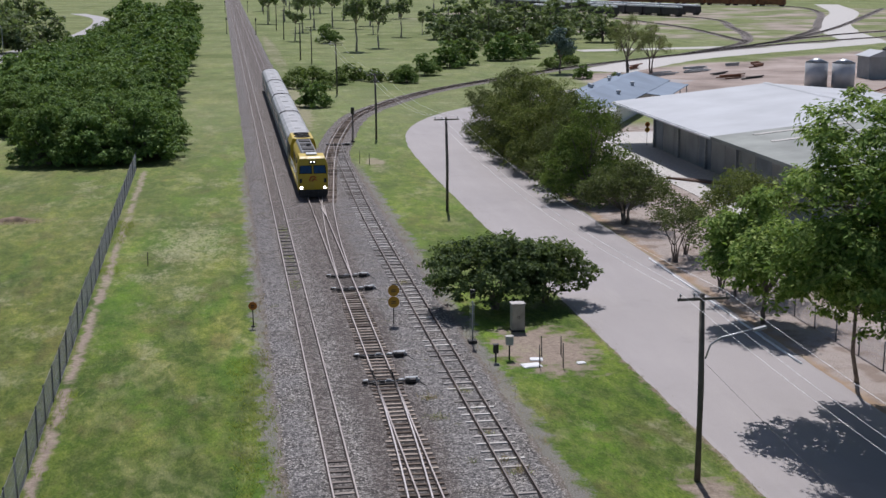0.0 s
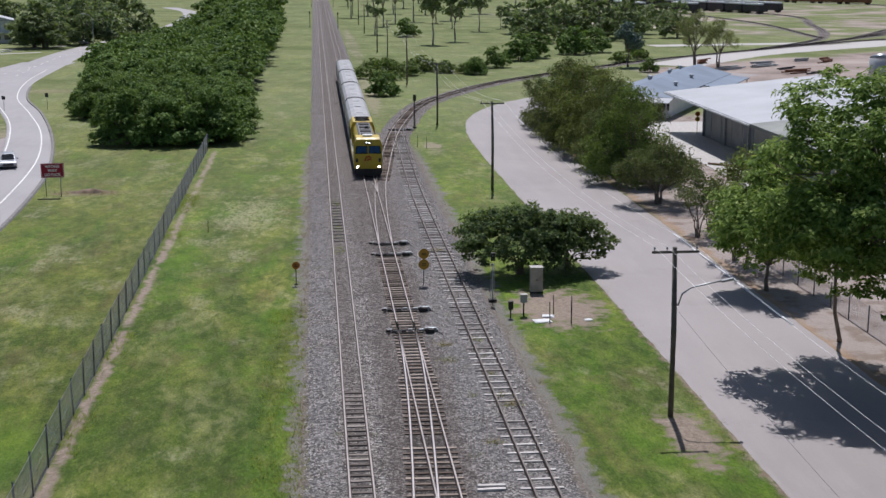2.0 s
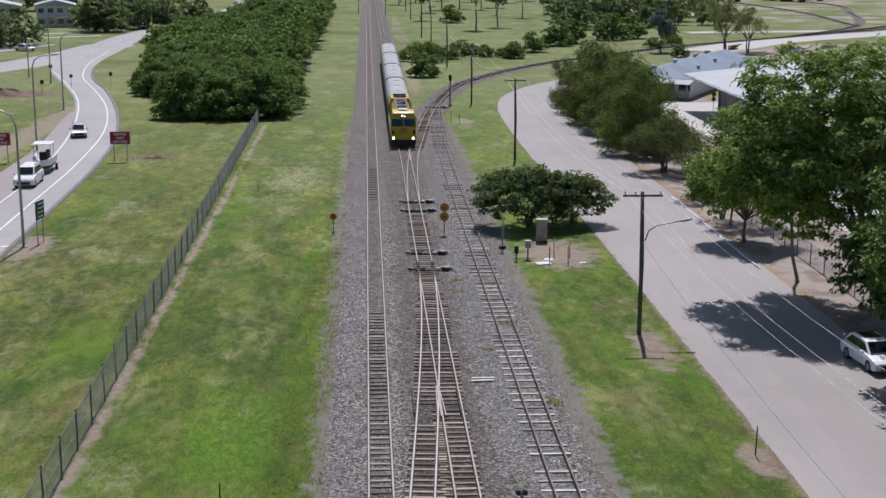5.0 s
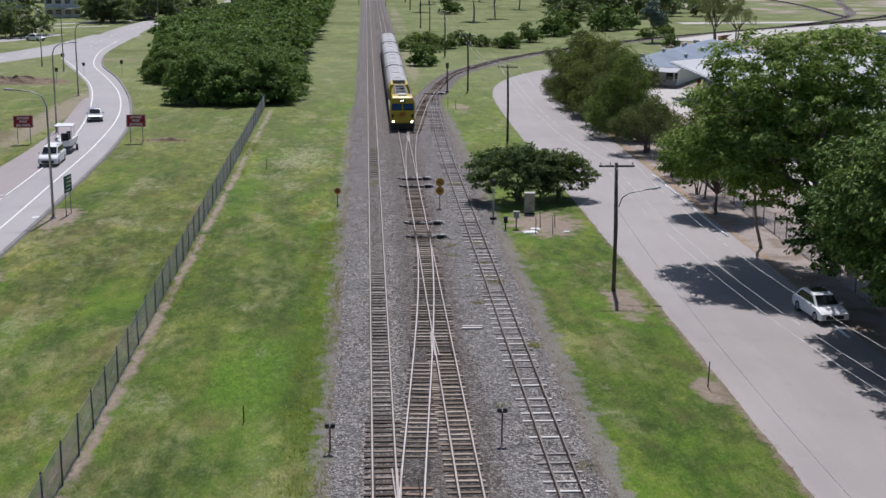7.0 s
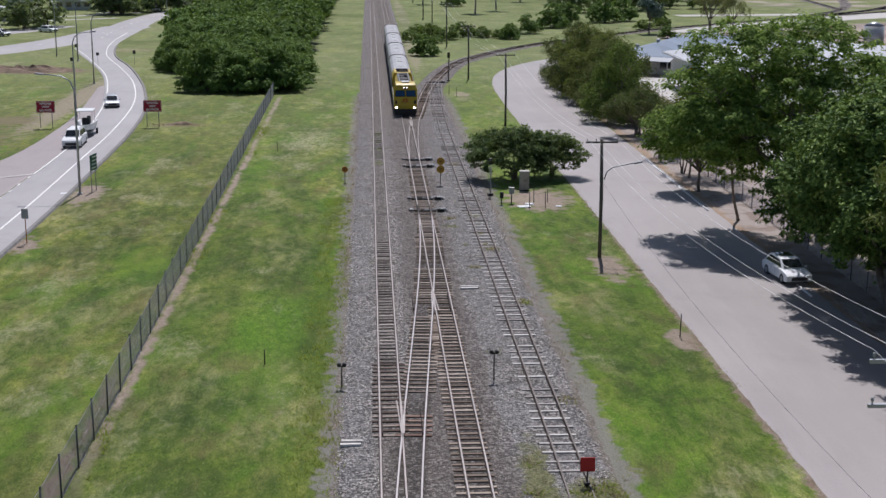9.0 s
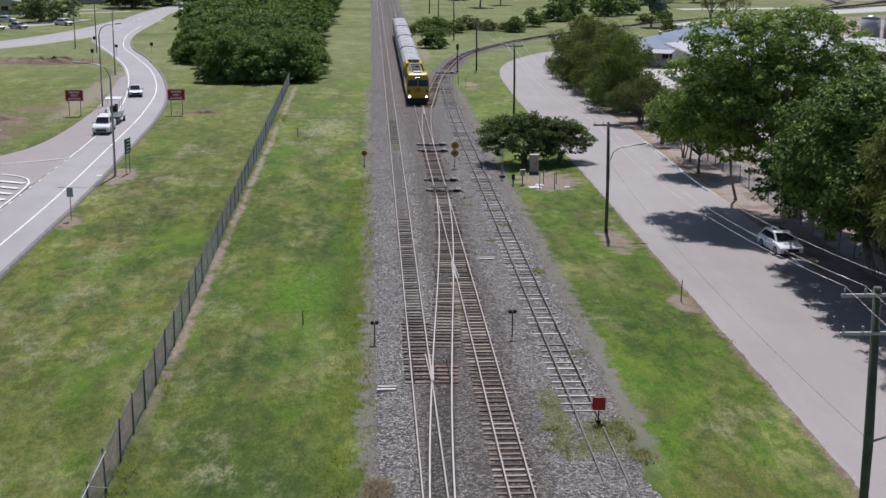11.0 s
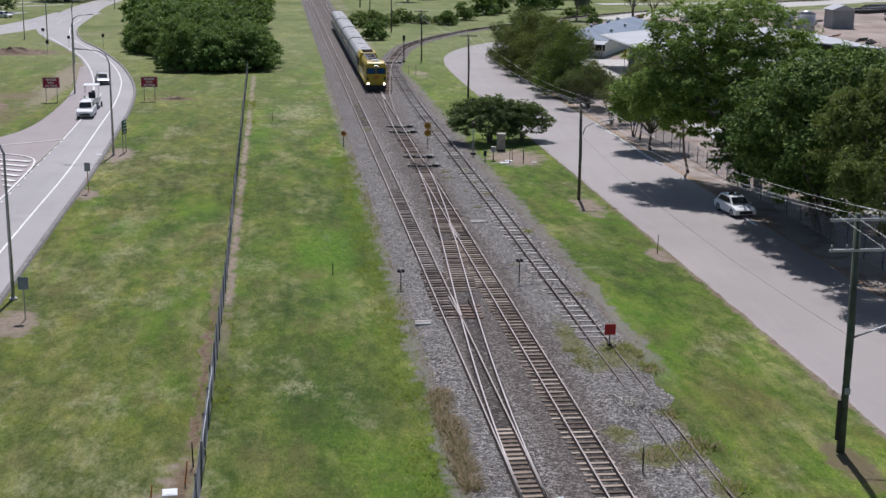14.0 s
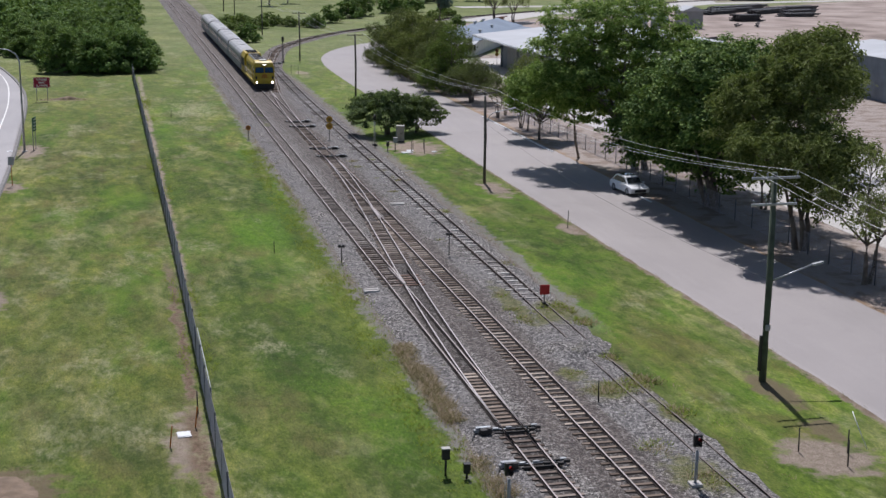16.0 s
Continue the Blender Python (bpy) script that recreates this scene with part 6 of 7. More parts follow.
# ---- vehicles ----
def wheel(parent, x, y, r, w):
    bm = B()
    rod(bm, (x - w / 2, y, r), (x + w / 2, y, r), r, r, 18)
    ty = part("wheel", bm, "tyre", parent, "black tyre")
    bm = B()
    s = 1 if x > 0 else -1
    rod(bm, (x + s * (w / 2 - 0.02), y, r), (x + s * (w / 2 + 0.012), y, r), r * 0.62, r * 0.58, 12)
    part("rim", bm, "galv", ty, "alloy rim")


def car(label, m, body, long=4.5, wide=1.82, high=1.62, kind="suv", group="", glass_roof=False):
    """A car that faces -y, its wheels on the ground."""
    t = thing("parked_car" if kind == "suv" else "car", label, "car", m, group)
    h, w, l = high, wide / 2, long / 2
    belt = h * 0.60
    bm = B()
    side(bm, [(-l, 0.32), (-l + 0.02, belt * 0.72), (-l + 0.25, belt * 0.86), (-l + 0.95, belt * 0.98), (l * 0.55, belt), (l - 0.1, belt * 0.98), (l, belt * 0.7), (l - 0.03, 0.35), (l - 0.3, 0.24), (-l + 0.3, 0.24)], -w, w)
    part("body", bm, body, t, soft=0.07)
    bm = B()
    rear = l - (0.12 if kind == "suv" else 0.75)
    back = 0.35 if glass_roof else 0.0
    o = [(-l + 1.0, belt - 0.03), (-l + 1.75, h - 0.09), (-l + 2.1, h - 0.03), (rear - 0.5 - back, h - 0.01), (rear - 0.25 - back * 0.5, h - 0.08 - back * 0.3), (rear, belt - 0.03)]
    side(bm, o, -w + 0.14, w - 0.14)
    for v in bm.verts:
        if v.co.z > belt:
            v.co.x *= 0.86
    cab = part("cabin", bm, body, t, soft=0.05)
    # panes sit a little proud of the cabin
    bm = B()
    y0, z0, y1, z1 = -l + 1.0, belt, -l + 1.75, h - 0.09
    a, b = 0.1, 0.93
    q = [(y0 + (y1 - y0) * a - 0.03, z0 + (z1 - z0) * a + 0.03), (y0 + (y1 - y0) * b - 0.03, z0 + (z1 - z0) * b + 0.03)]
    vs = [bm.verts.new((sx, yy, zz)) for (yy, zz), sw in zip(q, (w - 0.24, (w - 0.14) * 0.86 - 0.06)) for sx in (-sw, sw)]
    bm.faces.new((vs[0], vs[1], vs[3], vs[2]))
    bmesh.ops.solidify(bm, geom=bm.faces[:], thickness=0.012)
    part("windscreen", bm, "glass", cab, "dark windscreen")
    for s in (-1, 1):
        bm = B()
        xa, xb = s * (w - 0.135), s * ((w - 0.14) * 0.86 + 0.012)
        pts = [(-l + 1.28, belt + 0.04, xa), (rear - 0.22, belt + 0.04, xa), (rear - 0.42 - back, h - 0.15, xb), (-l + 1.85, h - 0.15, xb)]
        bm.faces.new([bm.verts.new((x, yy, zz)) for yy, zz, x in pts])
        bmesh.ops.solidify(bm, geom=bm.faces[:], thickness=0.012)
        part("side_window", bm, "glass", cab, "dark side window")
        bm = B()
        box(bm, s * (w - 0.27), -l + 0.02, belt * 0.62, 0.36, 0.1, 0.15, soft=0.03)
        part("headlight", bm, "wire", t, "clear headlight")
        bm = B()
        box(bm, s * (w - 0.16), l - 0.03, belt * 0.66, 0.22, 0.08, 0.28, soft=0.02)
        part("tail_light", bm, "red", t, "red tail light")
        bm = B()
        box(bm, s * (w + 0.08), -l + 1.35, belt + 0.0, 0.18, 0.1, 0.14, soft=0.03)
        part("mirror", bm, body, t)
        for yy in (-l + 0.85, l - 0.85):
            wheel(t, s * (w - 0.11), yy, 0.34, 0.23)
    bm = B()
    box(bm, 0, -l + 0.0, 0.36, wide * 0.62, 0.06, 0.26, soft=0.02)
    part("grille", bm, "black", t, "black grille")
    for s in () if glass_roof else (-1, 1):
        bm = B()
        rod(bm, (s * (w - 0.35), -l + 2.2, h + 0.03), (s * (w - 0.35), rear - 0.4, h + 0.04), 0.02, n=6)
        part("roof_rail", bm, "dark", t)
    bm = B()
    box(bm, 0, rear - 0.02, belt + 0.06, wide * 0.62, 0.04, 0.26, Matrix.Rotation(0.35, 4, "X"))
    part("rear_window", bm, "glass", cab, "dark rear window")
    if glass_roof:
        bm = B()
        box(bm, 0, (-l + 2.15 + rear - 0.95) / 2, h - 0.005, wide * 0.56, rear + l - 3.1, 0.03, soft=0.012)
        part("roof_window", bm, "glass", cab, "dark glass roof")
    return t


car("white hatchback parked in the shade of roadside trees", pose(27.1, 29.6, 0.03, 0, 0, 6), "car_white", 4.25, 1.8, 1.55, glass_roof=True)
car("silver hatchback driving down the ramp", pose(-34.4, 121, 0.1, 0, 0, 12), "silver", 4.4, 1.78, 1.5, "sedan")
car("white four-wheel drive towing a boat down the ramp", pose(-32.3, 88, 0.1, 0, 0, 2), "white", 4.9, 1.9, 1.85)
t = thing("boat_on_trailer", "white open boat with a canopy on a trailer", "boat", pose(-32.6, 95.6, 0.1, 0, 0, 4))
bm = B()
ring = []
for yv, hw, kz in ((-2.6, 0.12, 0.95), (-1.9, 0.7, 0.66), (-0.8, 1.0, 0.52), (1.0, 1.06, 0.5), (2.4, 1.02, 0.52)):
    ring.append([bm.verts.new(p) for p in ((-hw, yv, 1.45), (-hw * 0.85, yv, kz + 0.2), (0, yv, kz), (hw * 0.85, yv, kz + 0.2), (hw, yv, 1.45), (hw * 0.86, yv, 1.42), (hw * 0.7, yv, 0.95), (-hw * 0.7, yv, 0.95), (-hw * 0.86, yv, 1.42))])
for a, b in zip(ring, ring[1:]):
    for j in range(9):
        bm.faces.new((a[j], a[(j + 1) % 9], b[(j + 1) % 9], b[j]))
bm.faces.new(ring[0])
bm.faces.new(ring[-1])
bmesh.ops.recalc_face_normals(bm, faces=bm.faces)
part("hull", bm, "white", t)
bm = B()
box(bm, 0, 0.2, 2.75, 1.9, 2.4, 0.08, soft=0.03)
can = part("canopy", bm, "white", t)
for sx in (-0.8, 0.8):
    for sy in (-0.8, 1.2):
        bm = B()
        rod(bm, (sx, sy, 1.4), (sx, sy, 2.76), 0.025)
        part("canopy_post", bm, "galv", can)
bm = B()
box(bm, 0, 0.1, 0.95, 0.8, 0.6, 0.95, soft=0.06)
part("console", bm, "dark", t, "dark steering console")
bm = B()
box(bm, 0, 2.65, 0.7, 0.4, 0.45, 1.1, soft=0.08)
part("outboard_motor", bm, "black", t)
bm = B()
box(bm, 0, 0.3, 0.42, 1.5, 4.6, 0.08)
box(bm, 0, -3.3, 0.42, 0.1, 2.8, 0.08)
tr = part("trailer_frame", bm, "galv", t)
for s in (-1, 1):
    wheel(t, s * 1.05, 1.0, 0.32, 0.2)
for x, y, r, b in ((-72.5, 252, 60, "white"), (-80, 241, 55, "silver"), (-84, 238, 50, "white"), (-60.5, 330, 20, "silver"), (-88, 262, 80, "white")):
    car("parked car in front of the houses", pose(x, y, 0.05, 0, 0, r), b, 4.5, 1.8, 1.5, "sedan", "cars at the houses")

# ---- the train ----
TRAIN_Y = 110.0


def bogie(parent, y):
    bm = B()
    box(bm, 0, y, 0.42, 1.9, 2.7, 0.42, soft=0.06)
    b = part("bogie", bm, "dark", parent)
    for yy in (y - 0.95, y + 0.95):
        bm = B()
        for s in (-1, 1):
            rod(bm, (s * 0.5, yy, 0.72), (s * 0.64, yy, 0.72), 0.46, 0.46, 16)
        rod(bm, (-0.6, yy, 0.72), (0.6, yy, 0.72), 0.07)
        part("wheelset", bm, "dark", b)


loco = thing("locomotive", "yellow diesel locomotive with lit headlamps at the head of a train", "locomotive", pose(M_X, TRAIN_Y, 0))
bm = B()
side(bm, [(0.05, 1.05), (0.0, 1.5), (0.05, 2.55), (0.42, 3.35), (0.6, 3.95), (0.95, 4.12), (3.0, 4.15), (3.0, 1.05)], -1.42, 1.42)
for v in bm.verts:
    if v.co.z > 3.5:
        v.co.x *= 0.86
cab = part("cab", bm, "loco", loco, soft=0.06)
for s in (-1, 1):
    bm = B()
    bm.faces.new([bm.verts.new(p) for p in ((s * 0.07, 0.06, 2.57), (s * 1.3, 0.06, 2.57), (s * 1.22, 0.40, 3.32), (s * 0.07, 0.40, 3.32))])
    bmesh.ops.solidify(bm, geom=bm.faces[:], thickness=0.03)
    bmesh.ops.translate(bm, verts=bm.verts[:], vec=(0, -0.005, 0.01))
    frm = part("windscreen_frame", bm, "black", cab, "black windscreen surround")
    bm = B()
    bm.faces.new([bm.verts.new(p) for p in ((s * 0.13, 0.05, 2.63), (s * 1.22, 0.05, 2.63), (s * 1.14, 0.36, 3.27), (s * 0.13, 0.36, 3.27))])
    bmesh.ops.solidify(bm, geom=bm.faces[:], thickness=0.03)
    bmesh.ops.translate(bm, verts=bm.verts[:], vec=(0, -0.03, 0.015))
    part("windscreen", bm, "bluescreen", frm, "blue-tinted windscreen")
    bm = B()
    tube(bm, [(s * 0.75, -0.02, 2.6), (s * 0.55, 0.05, 2.8), (s * 0.5, 0.12, 2.98)], 0.018, 5)
    part("wiper", bm, "black", cab)
    bm = B()
    rod(bm, (s * 0.15, 0.5, 3.62), (s * 0.15, 0.36, 3.62), 0.085, 0.085, 14)
    part("headlamp", bm, "headlamp", cab, "lit headlamp")
    bm = B()
    rod(bm, (s * 1.1, 0.08, 1.25), (s * 1.1, -0.03, 1.25), 0.12, 0.13, 14)
    part("ditch_lamp", bm, "headlamp", cab, "lit ditch lamp")
    bm = B()
    box(bm, s * 1.1, 0.03, 1.07, 0.34, 0.08, 0.36, soft=0.03)
    part("lamp_housing", bm, "black", cab)
    bm = B()
    box(bm, s * 1.43, 1.35, 2.5, 0.03, 0.9, 0.72, soft=0.01)
    part("side_window", bm, "glass", cab, "dark side window")
    bm = B()
    box(bm, s * 1.43, 2.45, 1.25, 0.03, 0.62, 2.0, soft=0.01)
    part("cab_door", bm, "loco", cab)
    bm = B()
    box(bm, s * 1.16, -0.02, 1.72, 0.24, 0.06, 0.4, soft=0.02)
    part("step_recess", bm, "dark", cab)
    bm = B()
    tube(bm, [(s * 1.47, 0.25, 1.5), (s * 1.5, 0.22, 2.0), (s * 1.47, 0.3, 2.5)], 0.018, 5)
    part("grab_rail", bm, "white", cab)
bm = B()
box(bm, 0, 0.44, 3.48, 0.62, 0.16, 0.28, Matrix.Rotation(-0.3, 4, "X"), 0.03)
part("headlamp_box", bm, "black", cab, "black headlamp housing")
bm = B()
box(bm, 0, 1.9, 4.15, 1.0, 0.9, 0.16, soft=0.05)
part("cab_vent", bm, "white", cab, "pale air-conditioner housing")
bm = B()
tube(bm, [(-0.34, -0.03, 1.86), (-0.22, -0.03, 2.26), (0.1, -0.03, 2.34), (0.32, -0.03, 2.16)], 0.06, 6)
tube(bm, [(-0.08, -0.03, 1.86), (0.1, -0.03, 2.1), (0.36, -0.03, 1.92)], 0.06, 6)
part("badge", bm, "logo", cab, "red curved badge shape")
bm = B()
prism(bm, [(-1.2, 0.32), (1.2, 0.32), (1.38, 0.62), (1.38, 1.04), (-1.38, 1.04), (-1.38, 0.62)], 0.06, 0.36)
part("pilot", bm, "dark", loco, "dark pilot plate")
bm = B()
rod(bm, (0, 0.1, 0.86), (0, -0.28, 0.86), 0.1, 0.12, 8)
box(bm, 0, -0.34, 0.72, 0.26, 0.16, 0.28, soft=0.04)
part("coupler", bm, "dark", loco)
for s in (-1, 1):
    bm = B()
    tube(bm, [(s * 0.45, 0.05, 0.85), (s * 0.47, -0.08, 0.62), (s * 0.45, 0.03, 0.42)], 0.03, 5)
    part("air_hose", bm, "black", loco)
bm = B()
box(bm, 0, 10.2, 0.95, 2.8, 20.2, 0.28, soft=0.04)
part("underframe", bm, "loco", loco)
bm = B()
prism(bm, [(-1.05, 1.2), (1.05, 1.2), (1.05, 3.35), (0.78, 3.82), (-0.78, 3.82), (-1.05, 3.35)], 3.0, 15.2)
hood = part("engine_hood", bm, "loco", loco, soft=0.04)
bm = B()
prism(bm, [(-1.32, 1.22), (1.32, 1.22), (1.36, 3.3), (1.1, 4.02), (-1.1, 4.02), (-1.36, 3.3)], 15.2, 20.2)
radiator = part("radiator_section", bm, "loco", loco, "taller yellow radiator section", soft=0.05)
bm = B()
prism(bm, [(-0.80, 3.82), (0.80, 3.82), (0.66, 3.98), (-0.66, 3.98)], 3.2, 15.0)
roof = part("roof_panel", bm, "loco_roof", hood, "grey roof panels")
for yy, ln in ((4.6, 1.4), (7.6, 2.2), (10.6, 1.6), (13.4, 1.8)):
    bm = B()
    box(bm, 0, yy, 3.97, 1.15, ln, 0.1, soft=0.03)
    for i in range(4):
        box(bm, -0.42 + i * 0.28, yy, 4.07, 0.08, ln * 0.9, 0.04)
    part("roof_grille", bm, "dark", roof, "dark roof grille")
bm = B()
rod(bm, (0.2, 9.1, 3.95), (0.2, 9.1, 4.3), 0.24, 0.2, 12)
part("exhaust", bm, "black", roof)
for yy in (16.6, 18.8):
    bm = B()
    rod(bm, (0, yy, 4.0), (0, yy, 4.1), 0.85, 0.85, 20)
    for i in range(5):
        box(bm, 0, yy - 0.6 + i * 0.3, 4.1, 1.5, 0.06, 0.03)
    part("radiator_fan", bm, "dark", radiator, "dark round fan grille")
for s in (-1, 1):
    for yy, ln in ((5.2, 2.6), (8.6, 2.8), (12.4, 3.6)):
        bm = B()
        box(bm, s * 1.06, yy, 1.75, 0.05, ln, 1.35, soft=0.02)
        door = part("hood_door", bm, "loco", hood)
        bm = B()
        for i in range(5):
            box(bm, s * 1.09, yy, 2.3 + i * 0.14, 0.03, ln * 0.8, 0.07)
        part("louvre", bm, "dark", door, "dark louvre slats")
    bm = B()
    box(bm, s * 1.36, 17.7, 2.0, 0.05, 4.0, 1.2, soft=0.02)
    part("side_grille", bm, "dark", radiator, "dark side grille")
    bm = B()
    tube(bm, [(s * 1.38, 3.1, 2.15), (s * 1.38, 15.0, 2.15)], 0.022, 5)
    tube(bm, [(s * 1.38, 3.1, 1.7), (s * 1.38, 15.0, 1.7)], 0.016, 5)
    for i in range(7):
        rod(bm, (s * 1.38, 3.2 + i * 1.95, 1.2), (s * 1.38, 3.2 + i * 1.95, 2.15), 0.018, n=5)
    part("handrail", bm, "white", loco, "pale handrail")
bm = B()
box(bm, 0, 10.3, 0.4, 2.4, 4.2, 0.6, soft=0.1)
part("fuel_tank", bm, "dark", loco)
bogie(loco, 3.6)
bogie(loco, 16.8)


def coach(y, label):
    t = thing("railway_coach", label, "railway coach", pose(M_X, y, 0), "coaches of the train")
    bm = B()
    prism(bm, [(-1.36, 0.95), (1.36, 0.95), (1.38, 2.0), (1.38, 3.1), (-1.38, 3.1), (-1.38, 2.0)], 0.3, 22.6)
    body = part("body", bm, "coach", t, soft=0.03)
    bm = B()
    prism(bm, [(-1.385, 3.09), (1.385, 3.09), (1.3, 3.42), (1.0, 3.72), (0.5, 3.86), (-0.5, 3.86), (-1.0, 3.72), (-1.3, 3.42)], 0.28, 22.62)
    roof = part("roof", bm, "coach_roof", t)
    for yy in (0.55, 22.3):
        bm = B()
        prism(bm, [(-1.4, 3.05), (1.4, 3.05), (1.32, 3.44), (1.02, 3.75), (0.5, 3.9), (-0.5, 3.9), (-1.02, 3.75), (-1.32, 3.44)], yy, yy + 0.12)
        part("roof_rib", bm, "dark", roof)
    for yy in (5.0, 12.0, 18.5):
        bm = B()
        box(bm, 0, yy, 3.8, 0.8, 1.1, 0.12, soft=0.04)
        part("roof_vent", bm, "coach_roof", roof)
    for s in (-1, 1):
        for i in range(10):
            bm = B()
            box(bm, s * 1.385, 2.4 + i * 2.0, 1.95, 0.025, 1.25, 0.75, soft=0.01)
            part("window", bm, "glass", body, "dark window")
        for yy in (0.9, 21.9):
            bm = B()
            box(bm, s * 1.385, yy, 1.05, 0.03, 0.75, 1.95, soft=0.01)
            part("door", bm, "bluegrey", body)
        bm = B()
        box(bm, s * 1.386, 11.45, 1.35, 0.02, 22.0, 0.12)
        part("stripe", bm, "bluegrey", body, "grey waist stripe")
    bm = B()
    box(bm, 0, 11.4, 0.55, 2.2, 8.5, 0.45, soft=0.06)
    part("underfloor_gear", bm, "dark", t)
    bm = B()
    box(bm, 0, 0.1, 1.1, 1.0, 0.5, 2.1, soft=0.05)
    part("gangway", bm, "black", t, "black gangway bellows")
    bogie(t, 3.2)
    bogie(t, 19.6)


for i in range(4):
    coach(TRAIN_Y + 20.8 + i * 22.9, "silver passenger coach with a ribbed pale roof on the main track")

# ---- the goods shed and the building behind ----
shed = thing("goods_shed", "long open goods shed with a wide pale zinc roof", "shed")
E0, E1 = 112.0, 147.0
bm = B()
prism(bm, [(43.8, 5.0), (64, 7.0), (78, 5.8), (78, 5.62), (64, 6.82), (43.8, 4.82)], E0, E1)
roof = part("roof", bm, "zinc", shed)
bm = B()
prism(bm, [(43.78, 5.03), (60, 6.63), (60, 6.5), (43.78, 4.7)], E0 - 30, E0 - 0.2)
part("lower_roof", bm, "zinc_old", shed, "weathered greenish roof section")
for yy, x0, x1 in ((109.6, 47.4, 59.6), (104.6, 47.2, 57.5)):
    bm = B()
    side(bm, [(yy - 0.35, 0.0), (yy + 0.35, 0.0), (yy + 0.35, 0.04), (yy - 0.35, 0.04)], x0, x1)
    for v in bm.verts:
        v.co.z += 5.03 + (v.co.x - 43.78) * 1.6 / 16.22 + 0.01
    part("skylight_strip", bm, "concrete", shed, "pale translucent roof strip")
bm = B()
prism(bm, [(63.6, 6.98), (64.4, 6.98), (64.2, 7.1), (63.8, 7.1)], E0, E1)
part("ridge_cap", bm, "zinc", roof)
bm = B()
box(bm, 43.72, (E0 + E1) / 2, 4.72, 0.18, E1 - E0, 0.2, soft=0.03)
part("gutter", bm, "white", roof, "pale gutter")
bm = B()
box(bm, 47.4, (84 + 141) / 2, 0, 0.25, 57, 4.95)
wall = part("side_wall", bm, "panel", shed)
for i in range(12):
    bm = B()
    yy = 139 - i * 4.1
    box(bm, 47.26, yy, 0.2, 0.06, 3.7, 3.9 if i % 3 else 3.3, soft=0.02)
    part("wall_panel", bm, "panel" if i % 4 else "bluegrey", wall)
bm = B()
box(bm, 62, 140.85, 0, 29, 0.25, 4.95)
part("end_wall", bm, "cream", shed)
for yy in np.arange(E0 + 1, E1, 9.0):
    bm = B()
    box(bm, 47.1, yy, 0, 0.25, 0.25, 5.15)
    part("column", bm, "galv", shed)
bm = B()
box(bm, 62, 100, 0, 29, 0.25, 4.95)
part("cross_wall", bm, "panel", shed)
bm = B()
box(bm, 76.8, 120, 0, 0.25, 54, 5.5)
part("back_wall", bm, "panel", shed)
bm = B()
box(bm, 47, 100, 0, 13, 110, 0.05)
solid("yard_slab", bm, "concrete", "pale concrete apron before the goods shed", "paving", kind="structure")
for i in range(6):
    bm = B()
    box(bm, 0, 0, 0, 0.25, 5.5, 0.2, soft=0.02)
    solid("timber_beam", bm, "red_timber" if i % 2 else "dark", "long rusty beam stacked in the yard", "beam", pose(45.2 - 0.5 * i, 113 + 0.3 * i, 0.05, 0, 0, 40), "stacked beams")

office = thing("depot_building", "low depot building with a blue-grey metal roof", "building", pose(54.0, 181, 0, 0, 0, -27.5))
bm = B()
low = [bm.verts.new(p) for p in ((-6.2, -22, 2.9), (5.0, -22, 2.9), (5.0, 22, 2.9), (-6.2, 22, 2.9))]
ridge = [bm.verts.new((-0.6, -16.5, 4.3)), bm.verts.new((-0.6, 22, 4.3))]
under = [bm.verts.new((v.co.x, v.co.y, 2.75)) for v in low]
for f in ((low[0], low[1], ridge[0]), (low[1], low[2], ridge[1], ridge[0]), (low[3], low[0], ridge[0], ridge[1]), (low[2], low[3], ridge[1]), under[::-1]):
    bm.faces.new(f)
for i in range(4):
    bm.faces.new((low[i], under[i], under[(i + 1) % 4], low[(i + 1) % 4]))
bmesh.ops.recalc_face_normals(bm, faces=bm.faces)
roof = part("roof", bm, "blue_roof", office)
bm = B()
box(bm, -0.7, 0, 0, 9.8, 42.8, 2.74)
wall = part("wall", bm, "white", office)
bm = B()
prism(bm, [(5.02, 2.85), (8.4, 2.5), (8.4, 2.4), (5.02, 2.74)], -1, 20)
part("awning", bm, "blue_roof", office, "blue-grey awning roof")
bm = B()
side(bm, [(-22.02, 2.85), (-25.0, 2.45), (-25.0, 2.35), (-22.02, 2.74)], -6.2, 5.0)
part("porch_roof", bm, "zinc", office, "pale porch roof")
for xx in (-5.8, -2.4, 1.0, 4.6):
    bm = B()
    box(bm, xx, -24.8, 0, 0.15, 0.15, 2.4)
    part("porch_post", bm, "galv", office)
for yy in (0, 6, 12, 19):
    bm = B()
    box(bm, 8.2, yy, 0, 0.15, 0.15, 2.44)
    part("awning_post", bm, "galv", office)
for i in range(3):
    bm = B()
    box(bm, -3.4 + i * 3.4, -21.42, 1.0, 1.8, 0.08, 1.2, soft=0.01)
    part("window", bm, "glass", wall, "dark window")
for i in range(8):
    bm = B()
    box(bm, -5.62, -18 + i * 5.0, 1.0, 0.06, 1.8, 1.2, soft=0.01)
    part("window", bm, "glass", wall, "dark window")
